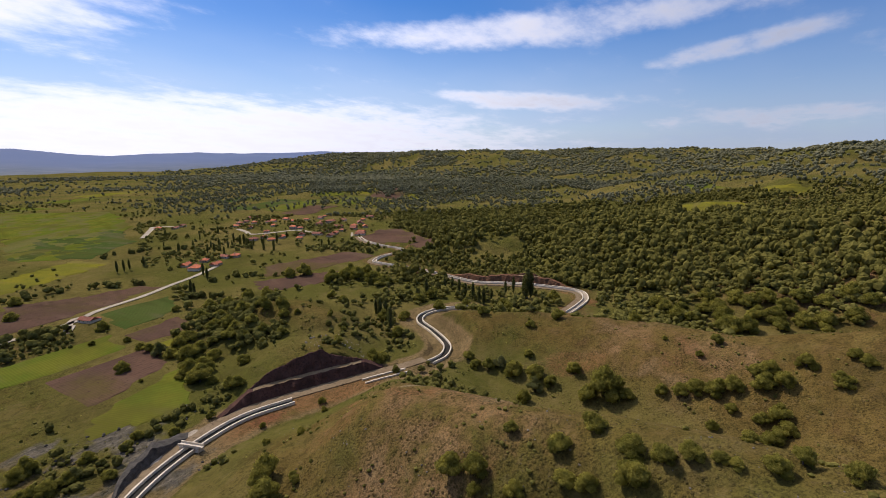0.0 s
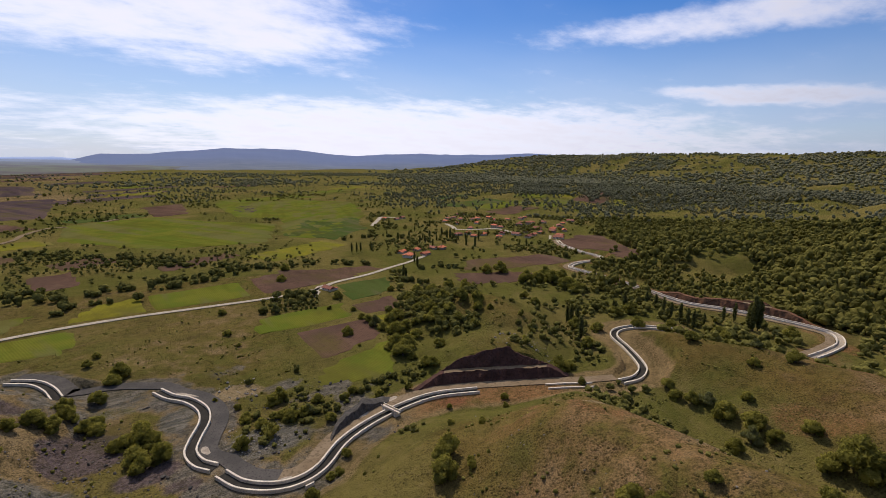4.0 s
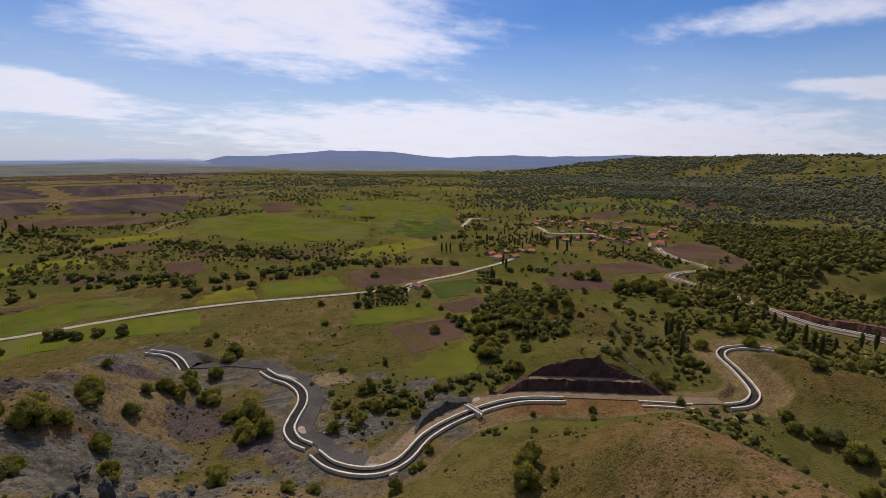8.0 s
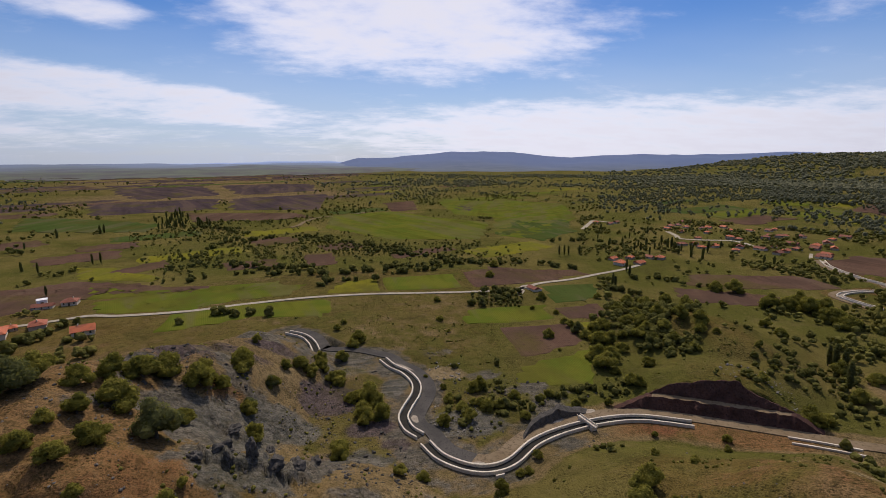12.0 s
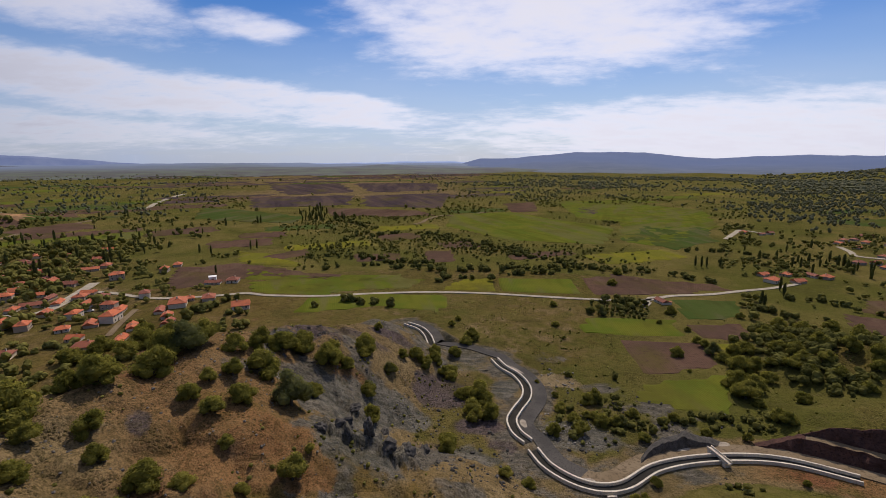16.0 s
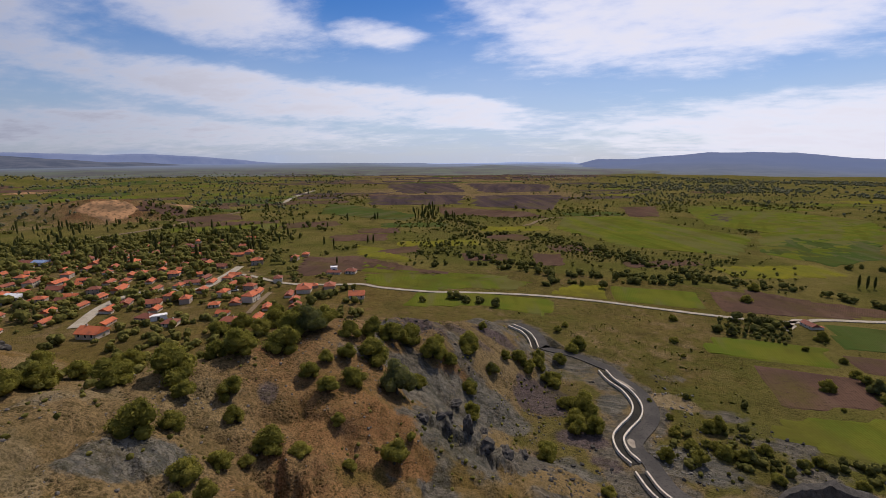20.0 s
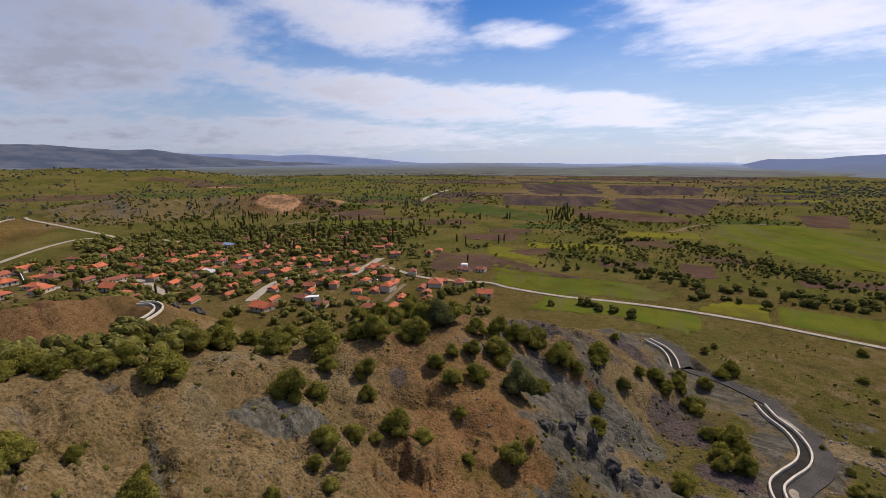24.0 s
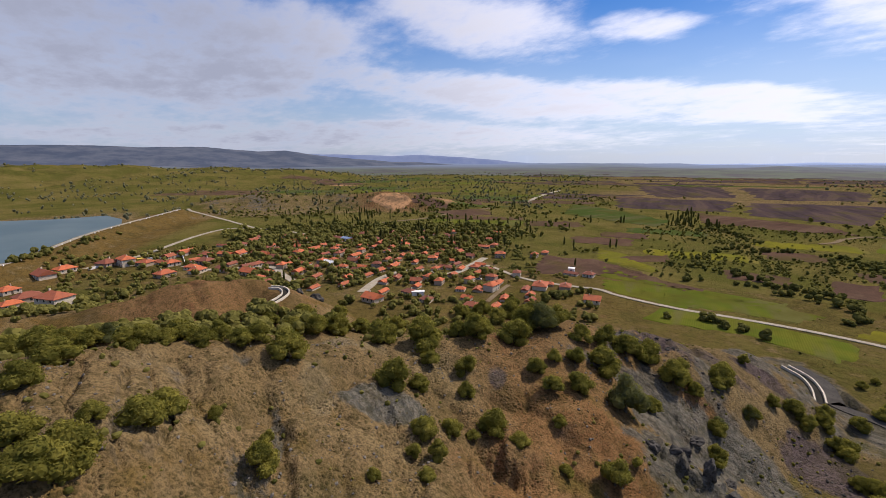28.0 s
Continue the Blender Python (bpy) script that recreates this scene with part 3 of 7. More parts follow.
def soil_of(x, y, z):
    """Bare, rocky, dry and red shares of the ground."""
    az, r = np.degrees(np.arctan2(x, y)), np.hypot(x, y)
    n1, n2 = fbm(x, y, 40, 21), fbm(x, y, 12, 22)
    hill = step(8, 20, z) * (r < 330)
    west = step(5.5, 10, z) * (r < 330) * step(28, 12, az) * step(-125, -100, az)
    east = hill * step(24, 40, az)
    bare = west * (0.72 - 0.12 * step(-58, -74, az) + 0.9 * (n1 - 0.45)) + east * (0.30 + 1.0 * (n1 - 0.45))
    bare += east * step(45, 58, az) * step(140, 100, r) * 0.14 * step(95, 75, az)
    rock = west * step(-34, -20, az) * (0.36 + 1.3 * (n2 - 0.45)) * step(215, 190, r)
    rock += west * step(-60, -75, az) * 0.12 * step(110, 85, r) + west * 0.25 * step(0.5, 0.62, n2)
    red = west * (0.10 + 0.6 * step(-50, -38, az)) * step(-16, -28, az) + east * 0.5
    dry = 0.10 + west * 0.72 + east * 0.42 + 0.5 * (fbm(x, y, 160, 23) - 0.47)
    rock = np.maximum(rock, rills(x, y) * 0.4)
    # red knoll and the stony hill beyond the village
    k = step(75, 20, np.hypot(x + 228, y - 55))
    bare, red = np.maximum(bare, k * 0.75), np.maximum(red, k * 0.9)
    qx, qy = polar(-54.2, 742)
    k = step(85, 25, np.hypot((x - qx) * 0.8, (y - qy)))
    bare, red = np.maximum(bare, k * 0.95), np.maximum(red, k * 0.7)
    qx, qy = polar(-66, 800)
    k = step(150, 40, np.hypot(x - qx, y - qy))
    bare = np.maximum(bare, k * 0.6)
    yard = step(270, 300, r) * step(520, 470, r) * step(-92, -84, az) * step(-36, -42, az) * step(12, 6, z)
    bare = np.maximum(bare, yard * (0.50 + 0.9 * (n1 - 0.45)))
    dry = np.maximum(dry, yard * 0.6)
    meadow = step(600, 760, r) * step(30, 46, az)
    dry = dry * (1 - 0.55 * meadow)
    d, _ = near_line(x, y, DAM)
    bank_ = step(75, 40, d)
    dry, bare = np.maximum(dry, bank_ * 0.75), np.maximum(bare, bank_ * 0.38)
    shore = step(-100, -92, az) * step(-79, -83, az) * step(640, 700, r) * step(900, 800, r)
    bare = np.maximum(bare, shore * 0.7)
    stony = step(-79, -75, az) * step(-44, -50, az) * step(650, 700, r) * step(980, 900, r)
    bare, rock = np.maximum(bare, stony * (0.6 + 0.8 * (n1 - 0.45))), np.maximum(rock, stony * step(-56, -60, az) * (0.32 + 0.9 * (n1 - 0.45)))
    gully = step(8, 14, az) * step(38, 30, az) * step(110, 128, r) * step(178, 160, r)
    bare, rock = np.maximum(bare, gully * (0.25 + 0.9 * (n2 - 0.45))), np.maximum(rock, gully * (0.34 + 1.4 * (n2 - 0.45)))
    far = step(800, 1000, r) * step(2600, 2200, r) * step(-36, -28, az) * step(6, -4, az)
    bare = np.maximum(bare, far * (0.62 + 0.8 * (fbm(x, y, 300, 25) - 0.47)))
    d, _ = near_line(x, y, SHELF)
    red = np.maximum(red, step(10, 6, d) * step(32, 36, az) * step(56, 52, az))
    bare = np.maximum(bare, step(10, 8, d) * step(34, 38, az) * step(54, 51, az) * 0.6)
    k = step(14, 8, d)
    bare, rock = np.maximum(bare, k * 0.8), np.maximum(rock, k * step(40, 15, az) * 0.62)
    d, _ = near_line(x, y, SHELF_R)
    bare, red = np.maximum(bare, step(13, 7, d) * 0.5), np.maximum(red, step(20, 12, d) * 0.9)
    return np.clip(np.stack([bare, rock, dry, red], 1), 0, 1)


# patches of weathered rock on the near hills: bearing, distance, half width in degrees, half depth in metres, strength
SHALE = [(-56, 81.5, 5.5, 5, 0.9), (-69.9, 69.5, 1.2, 10, 0.6), (-16, 121.8, 7, 12, 0.75), (-10, 130, 5, 8, 0.9), (-14, 95, 7, 9, 0.9), (4.6, 153, 2.2, 8, 1.0), (-1, 112, 6, 8, 0.8), (-38, 56.8, 3, 6, 0.6),
         (-74, 59, 4, 6, 0.5), (-18, 152, 7, 9, 0.55), (14, 128, 5, 9, 0.7), (-2, 172, 6, 10, 0.5), (-28, 146, 5, 5, 0.5), (-44.5, 52, 2.5, 6, 0.6), (-63, 102.8, 4, 3, 0.4)]
PURPLE = [(-4.4, 148, 3.8, 9, 1.0), (-11, 167, 2.6, 4, 1.0), (-20, 150, 5, 8, 0.7), (1, 128, 4, 5, 0.8), (-40.4, 100.8, 1.2, 4, 0.7), (4, 119, 3, 4, 0.6), (-16, 157, 6, 6, 0.6), (-6, 115.8, 4, 5, 0.5)]
ORANGE = [(72, 104, 8, 5, 0.55), (54, 120, 6, 6, 0.5), (48, 100, 6, 6, 0.45), (80, 165, 6, 6, 0.5), (-29, 90.2, 8, 11, 0.95), (-22.5, 82, 4, 6, 0.9), (-16.6, 133, 2.6, 5, 0.9), (-33, 68.2, 7, 9, 0.8), (-25, 62.5, 6, 7, 0.7), (64, 84, 8, 7, 0.25)]
PALE = [(-61, 103.8, 6, 4, 0.9), (-64.5, 81, 2.6, 8, 0.7), (-47, 100.5, 4, 4, 0.5), (-84, 83.8, 4, 5, 0.5), (11, 163, 3, 5, 0.9), (-72, 95.2, 7, 3, 0.5), (62, 118, 5, 5, 0.8), (56, 108, 5, 5, 0.7), (70, 92, 7, 5, 0.5), (66, 132, 4, 4, 0.7), (88, 120, 8, 4, 0.6), (92, 190, 7, 6, 0.4)]


def scree_of(x, y):
    """Shares of blue-grey shale, purple scree, orange earth and pale dust."""
    out = np.zeros((len(x), 4))
    r = np.hypot(x, y)
    sel = (r < 230) & (r > 40)
    x, y, r = x[sel], y[sel], r[sel]
    az = np.degrees(np.arctan2(x, y))
    wob, fine = (fbm(x, y, 16, 121) - 0.47) * 2.2, (fbm(x, y, 4, 122, 3) - 0.45) * 1.0
    for k, rows in enumerate((SHALE, PURPLE, ORANGE, PALE)):
        best = np.zeros(len(x))
        for a, d, ha, hd, gain in rows:
            q = np.hypot((az - a) / ha, (r - d) / hd) + wob * 0.55 + fine * 0.5
            best = np.maximum(best, gain * step(1.25, 0.55, q))
        out[sel, k] = best
    return np.clip(out, 0, 1)


def build_ground():
    r = [0.02]
    while r[-1] < 4900:
        q = r[-1]
        fine = 0.6 + (max(0.012 * q, 0.6) - 0.6) * min(max((q - 150) / 130, 0), 1)
        r.append(q + (2.0 if q < 40 else fine))
    r = np.array(r)
    az = np.concatenate([np.arange(-110, 114, 0.3), np.arange(114, 250, 4.0)])
    rr, aa = np.meshgrid(r, az, indexing="ij")
    x, y = polar(aa.ravel(), rr.ravel())
    z = land(x, y)
    me = mesh_of("ground", np.stack([x, y, z], 1), grid_faces(len(r), len(az), True), [GROUND], True)
    at = me.attributes.new("soil", "FLOAT_COLOR", "POINT")
    at.data.foreach_set("color", soil_of(x, y, z).astype(np.float32).ravel())
    at = me.attributes.new("scree", "FLOAT_COLOR", "POINT")
    at.data.foreach_set("color", scree_of(x, y).astype(np.float32).ravel())
    ob = new("ground", me)
    return tagged(ob, "dry grass, bare earth and grey rock on rolling hills", "ground", kind="structure")


build_ground()


# ---------------------------------------------------------------- roads and canal
def ribbon(name, line, offsets, lift, mat, label, category="road", kind="structure", level=None, thick=0.25):
    """A strip along a line between two offsets from it, with a rim that goes into the ground."""
    line = np.asarray(line)
    tang = np.gradient(line, axis=0)
    tang /= np.linalg.norm(tang, axis=1)[:, None] + 1e-9
    side = np.stack([tang[:, 1], -tang[:, 0]], 1)
    cols = np.linspace(offsets[0], offsets[1], 4)
    pts = line[:, None, :] + side[:, None, :] * cols[None, :, None]
    z = land(pts[..., 0], pts[..., 1]) + lift if level is None else np.full(pts.shape[:2], level + lift)
    top = np.concatenate([pts, z[..., None]], 2)
    lo = top[:, [0, -1]].copy()
    lo[..., 2] -= thick
    rows = np.concatenate([lo[:, :1], top, lo[:, 1:]], 1)
    n, m = rows.shape[:2]
    me = mesh_of(name, rows.reshape(-1, 3), grid_faces(n, m)[:, ::-1], [mat], False)
    return tagged(new(name, me), label, category, kind=kind)


def wall_strip(name, line, a, b, top, bottom, mat, parent=None):
    line = np.asarray(line)
    tang = np.gradient(line, axis=0)
    tang /= np.linalg.norm(tang, axis=1)[:, None] + 1e-9
    side = np.stack([tang[:, 1], -tang[:, 0]], 1)
    p, q = line + side * a, line + side * b
    n = len(line)
    def ring(xy, z):
        return np.concatenate([xy, np.full((n, 1), z)], 1)
    v = np.stack([ring(p, bottom), ring(p, top), ring(q, top), ring(q, bottom)], 1).reshape(-1, 3)
    i = np.arange(n - 1)[:, None] * 4
    f = np.concatenate([np.concatenate([i + k, i + (k + 1) % 4, i + 4 + (k + 1) % 4, i + 4 + k], 1) for k in range(4)])
    f = np.concatenate([f, [[0, 3, 2, 1]], [[4 * n - 4, 4 * n - 3, 4 * n - 2, 4 * n - 1]]])
    ob = new(name, mesh_of(name, v, f, [mat]))
    if parent:
        ob.parent = parent
    return ob


def canal(chain, label, z=CANAL_Z, bed=None):
    line = plan(chain, 6)
    floor_ = wall_strip("canal", line, -1.3, 1.3, z - 0.12, z - 0.8, bed or CHANNEL)
    tagged(floor_, label, "canal", "canal reaches", "structure")
    for a, b in ((-1.75, -1.25), (1.25, 1.75)):
        wall_strip("canal_wall", line, a, b, z + 0.75, z - 0.8, CONCRETE, floor_)
    return floor_


for chain in (CANAL_A, CANAL_B, CANAL_C, CANAL_D, CANAL_E):
    canal(chain, "open concrete canal with pale walls on the slope", CANAL_Z - (0.45 if chain is CANAL_D else 0.0))
canal(CANAL_V, "pale concrete canal bend on the red knoll", KNOLL_Z)

SIDE = np.vstack([plan(CANAL_A, 6), plan([CANAL_A[-1], (-4, 187), (-1, 184), CANAL_B[0]], 6)[1:], plan(CANAL_B, 6)[1:], plan([CANAL_B[-1], CANAL_C[0]], 6)[1:], plan(CANAL_C[:3], 6)[1:]])
ribbon("service_road", SIDE, (-6.8, -2.0), 0.05, ASPHALT, "grey asphalt service road beside the canal", level=CANAL_Z)
ribbon("service_track", np.vstack([plan(CANAL_C[2:], 6), plan([CANAL_C[-1], CANAL_D[0]], 6)[1:], plan(CANAL_D, 6)[1:], plan([CANAL_D[-1], CANAL_E[0]], 6)[1:]]), (-6.4, -2.0), 0.04, DIRT, "dusty gravel track beside the canal", level=CANAL_Z)
canal(CANAL_F, "pale concrete canal along the foot of the wooded hill", bed=APRON)
ribbon("canal_road", SHELF_R, (-5.6, -2.1), 0.05, DIRT, "dusty canal road at the foot of the wooded hill", level=CANAL_Z)
ROADS = [
    ("country_road", [(-42.4, 342), (-40.8, 331), (-38.3, 311), (-35.4, 300), (-30.9, 294), (-28.2, 292), (-25.6, 282), (-19.4, 271), (-13.5, 270), (-6.2, 270), (1.3, 269), (8.5, 268), (15.9, 272), (21.1, 282), (23.6, 297), (27.5, 313), (30.2, 331), (32.9, 351), (35.1, 375)], 3.3, GRAVEL, "pale gravel country road past the farm"),
    ("village_street", [(-58.4, 274), (-56.0, 303), (-53.6, 320), (-51.0, 324), (-47.7, 313), (-45.8, 321), (-44.1, 342), (-42.4, 368)], 6, GRAVEL, "pale main street through the village"),
    ("village_street", [(-78.2, 391), (-76.0, 370), (-71.6, 364), (-68.9, 357), (-67.8, 332), (-66.5, 309)], 5, GRAVEL, "pale street on the edge of the village"),
    ("dam_foot_road", [(-86.9, 423), (-82.0, 454), (-79.3, 492), (-76.5, 539), (-73.6, 575), (-70.6, 566), (-67.5, 538), (-64.9, 505)], 4.5, GRAVEL, "pale road at the foot of the dam"),
    ("link_road", [(-77.2, 811), (-73.5, 659), (-70.6, 571)], 4.5, GRAVEL, "pale road down from the dam"),
    ("valley_road", [(-60.8, 554), (-55.2, 578), (-49.5, 617), (-46.0, 687), (-42.4, 728), (-40.7, 764)], 6, DIRT, "dusty valley road beyond the village"),
    ("valley_road", [(-37.2, 850), (-36.2, 949), (-34.9, 1055), (-33.5, 1150)], 9, GRAVEL, "pale stretch of road on the far plain"),
    ("hamlet_road", [(37.6, 561), (38.5, 536), (39.0, 517), (41.1, 519), (43.7, 529), (45.0, 522), (46.2, 500)], 5, GRAVEL, "pale road through the hamlet"),
    ("hamlet_road", [(28.3, 542), (29.1, 597), (29.5, 620), (31.3, 612)], 5, GRAVEL, "pale track at the hamlet edge"),
    ("hill_track", [(50.8, 460), (50.7, 478), (50.7, 498)], 2.6, GRAVEL, "short pale track between the meadows"),
    ("farm_drive", [(21.4, 278), (20.9, 267), (21.4, 286), (22.2, 290)], 3, GRAVEL, "white gravel farm drive"),
    ("far_road", [(-7.7, 558), (-6.6, 576), (-5.9, 605), (-4.1, 642), (-1.6, 646), (1.4, 689)], 5, DIRT, "pale track across the far fields"),
    ("field_lane", [(-42.0, 252), (-40.7, 270), (-39.3, 289)], 3, DIRT, "dirt lane between gardens"),
    ("dam_road", [(-104, 398), (-93, 426), (-85.5, 560), (-78, 734)], 4.5, GRAVEL, "pale road along the crest of the dam"),
]
for name, chain, width, mat, label in ROADS:
    ribbon(name, plan(chain, 10), (-width / 2, width / 2), 0.35, mat, label)


# ---------------------------------------------------------------- fields
FIELDS = [
    ("ploughed", "brown", [(17.8, 213), (27.2, 228), (30.0, 203), (20.9, 176)]),
    ("crop", "green", [(14.5, 242), (24.6, 255), (25.6, 228), (20.2, 218), (13.2, 216)]),
    ("crop", "dark", [(23.5, 292), (30.2, 307), (31.2, 277), (25.3, 253)]),
    ("ploughed", "brown", [(25.5, 251), (31.0, 265), (32.7, 240), (26.7, 230)]),
    ("crop", "yellow", [(27.9, 228), (32.1, 234), (32.8, 226), (28.9, 216)]),
    ("ploughed", "brown", [(13.3, 321), (19.5, 337), (27.2, 315), (23.5, 300), (14.7, 278)]),
    ("crop", "green", [(20.4, 172), (30.3, 198), (31.3, 162), (20.1, 156)]),
    ("crop", "green", [(-21.7, 272), (-11.3, 272), (-3.8, 264), (-2.8, 246), (-4.6, 232), (-12.7, 244), (-23.6, 242)]),
    ("crop", "green", [(-28.2, 321), (-21.4, 321), (-13.7, 317), (-5.8, 302), (-8.6, 280), (-21.7, 278), (-27.6, 292)]),
    ("ploughed", "brown", [(-22.6, 316), (-21.4, 334), (-15.6, 317), (-18.0, 306)]),
    ("ploughed", "brown", [(-34.9, 395), (-23.5, 350), (-22.0, 318), (-28.6, 329), (-31.9, 318), (-36.8, 324)]),
    ("crop", "yellow", [(-28.5, 420), (-23.4, 386), (-21.3, 359), (-23.0, 348), (-28.9, 388)]),
    ("crop", "green", [(2.8, 310), (12.7, 317), (13.7, 278), (3.8, 272)]),
    ("crop", "yellow", [(-1.5, 302), (2.6, 311), (3.6, 272), (-4.5, 274)]),
    ("ploughed", "brown", [(-6.6, 396), (-2.8, 400), (-2.3, 359), (-6.0, 356)]),
    ("ploughed", "brown", [(-16.0, 388), (-9.3, 388), (-8.4, 361), (-14.8, 357)]),
    ("ploughed", "brown", [(-12.7, 483), (-7.5, 496), (-5.8, 465), (-11.5, 445)]),
    ("ploughed", "purple", [(-25.4, 1414), (-16.4, 1473), (-14.1, 1081), (-23.6, 1026)]),
    ("ploughed", "purple", [(-15.2, 1459), (-4.5, 1459), (-3.9, 1141), (-13.5, 1061)]),
    ("ploughed", "purple", [(-27.0, 1004), (-14.8, 1011), (-15.5, 795), (-27.6, 788)]),
    ("ploughed", "purple", [(-14.2, 994), (-3.2, 1051), (-4.0, 727), (-14.3, 770)]),
    ("crop", "dark", [(-32.0, 821), (-27.7, 773), (-20.7, 653), (-22.4, 587), (-33.4, 687)]),
    ("ploughed", "brown", [(-18.9, 767), (-6.7, 706), (-4.7, 645), (-10.6, 630), (-17.9, 653)]),
    ("crop", "green", [(-3.3, 649), (4.4, 696), (10.1, 623), (17.2, 574), (15.9, 453), (4.3, 451), (-4.1, 549)]),
    ("crop", "dark", [(17.6, 520), (24.1, 574), (28.1, 532), (23.5, 449)]),
    ("crop", "green", [(10.1, 868), (21.3, 857), (26.6, 746), (27.4, 616), (21.4, 598), (12.2, 655)]),
    ("ploughed", "brown", [(3.3, 818), (7.6, 857), (8.1, 710), (4.4, 689)]),
    ("ploughed", "purple", [(12.2, 777), (14.7, 799), (14.9, 699), (12.8, 682)]),
    ("ploughed", "brown", [(51.0, 455), (54.0, 515), (57.2, 521), (60.4, 427), (57.4, 408)]),
    ("ploughed", "brown", [(57.7, 404), (60.9, 442), (61.1, 392), (58.8, 372)]),
    ("ploughed", "brown", [(39.7, 359), (50.3, 399), (54.0, 377), (46.2, 337), (39.8, 326)]),
    ("ploughed", "brown", [(38.3, 318), (45.9, 329), (52.4, 331), (45.6, 295), (39.8, 288)]),
    ("ploughed", "brown", [(-6.2, 391), (-2.4, 385), (-2.3, 354), (-6.2, 349)]),
    ("ploughed", "brown", [(16.6, 340), (22.3, 337), (28.1, 341), (30.2, 326), (22.6, 309), (16.3, 294)]),
    ("crop", "green", [(17.7, 887), (26.1, 830), (27.8, 646), (22.8, 460), (17.1, 474)]),
    ("crop", "dark", [(19.7, 598), (26.8, 629), (27.4, 539), (19.8, 474), (17.1, 488)]),
    ("crop", "yellow", [(89.5, 589), (94.8, 590), (96.3, 560), (90.7, 469)]),
    ("crop", "yellow", [(96.6, 665), (101.1, 644), (100.7, 603), (97.1, 618)]),
    ("crop", "green", [(-27.6, 312), (-20.1, 302), (-13.9, 290), (-19.4, 270), (-26.2, 288)]),
    ("crop", "green", [(-28.4, 361), (-22.0, 325), (-16.8, 319), (-9.1, 315), (-9.9, 294), (-20.7, 307), (-28.6, 325)]),
    ("ploughed", "brown", [(-33.5, 383), (-28.4, 382), (-19.6, 324), (-16.7, 312), (-20.7, 307), (-28.4, 346), (-34.5, 350)]),
    ("crop", "yellow", [(-28.9, 430), (-25.3, 413), (-24.7, 397), (-28.1, 392)]),
    ("ploughed", "brown", [(-26.5, 398), (-21.1, 423), (-20.4, 395), (-25.2, 379)]),
    ("ploughed", "brown", [(-48.8, 687), (-43.1, 728), (-41.0, 657), (-46.7, 623)]),
]


def field(kind, tone, corners):
    c = np.array(corners, float)
    x, y = polar(c[:, 0], c[:, 1])
    cx, cy = x.mean(), y.mean()
    ang = np.arctan2(y[1] - y[0], x[1] - x[0])
    bm = bmesh.new()
    bm.faces.new([bm.verts.new((a, b, 0)) for a, b in zip(x, y)])
    span = max(np.ptp(x), np.ptp(y))
    far = math.hypot(cx, cy)
    cell = max(5.0 if far < 420 else 8.0, span / (30 if far < 800 else 14))
    for axis in (0, 1):
        lo, hi = (x.min(), x.max()) if axis == 0 else (y.min(), y.max())
        for c in np.arange(lo + cell, hi, cell):
            no = (1, 0, 0) if axis == 0 else (0, 1, 0)
            bmesh.ops.bisect_plane(bm, geom=bm.verts[:] + bm.edges[:] + bm.faces[:], plane_co=(c, 0, 0) if axis == 0 else (0, c, 0), plane_no=no)
    co = np.array([v.co[:] for v in bm.verts])
    r = np.hypot(co[:, 0], co[:, 1])
    # wavering edges
    k = 7 * np.clip(r / 350, 0.6, 4)
    co[:, 0] += (fbm(co[:, 0], co[:, 1], 22, 51) - 0.47) * k
    co[:, 1] += (fbm(co[:, 0], co[:, 1], 22, 52) - 0.47) * k
    z = land(co[:, 0], co[:, 1]) + 0.12 + r * 0.0005
    for v, p, zz in zip(bm.verts, co, z):
        v.co = (p[0], p[1], zz - (0.35 + 0.001 * far) * v.is_boundary)
    bmesh.ops.recalc_face_normals(bm, faces=bm.faces)
    if bm.faces[:][0].normal.z < 0:
        bmesh.ops.reverse_faces(bm, faces=bm.faces)
    base = Matrix.Translation((cx, cy, 0)) @ Matrix.Rotation(ang, 4, "Z")
    bm.transform(base.inverted())
    me = bpy.data.meshes.new(kind + "_field")
    bm.to_mesh(me)
    bm.free()
    me.materials.append(FIELD[tone])
    ob = new(kind + "_field", me)
    ob.matrix_world = base
    words = {"purple": "dark purplish ploughed field with fine furrows", "brown": "reddish-brown ploughed field with fine furrows", "green": "bright green field of young grain",
             "dark": "dark green field of dense grain", "yellow": "yellow-green field in flower", "ochre": "bare orange earth bank on the stony hill"}
    if tone == "ochre":
        return tagged(ob, words[tone], "bank", kind="structure")
    return tagged(ob, words[tone], "field", "fields on the plain", "structure")


for kind, tone, corners in FIELDS:
    field(kind, tone, corners)
SCARS = ([(-57, 744), (-56, 718), (-54.5, 704), (-52.6, 712), (-51.3, 738), (-52, 758), (-54.5, 764), (-56.4, 758)], [(-49.6, 768), (-47, 742), (-45.4, 765), (-47, 786)], [(-62, 1330), (-59, 1320), (-58, 1360), (-61, 1375)])
for corners in SCARS:
    field("bare", "ochre", corners)


# smaller parcels over the plain, laid out as crooked strips
lots = np.random.default_rng(5)


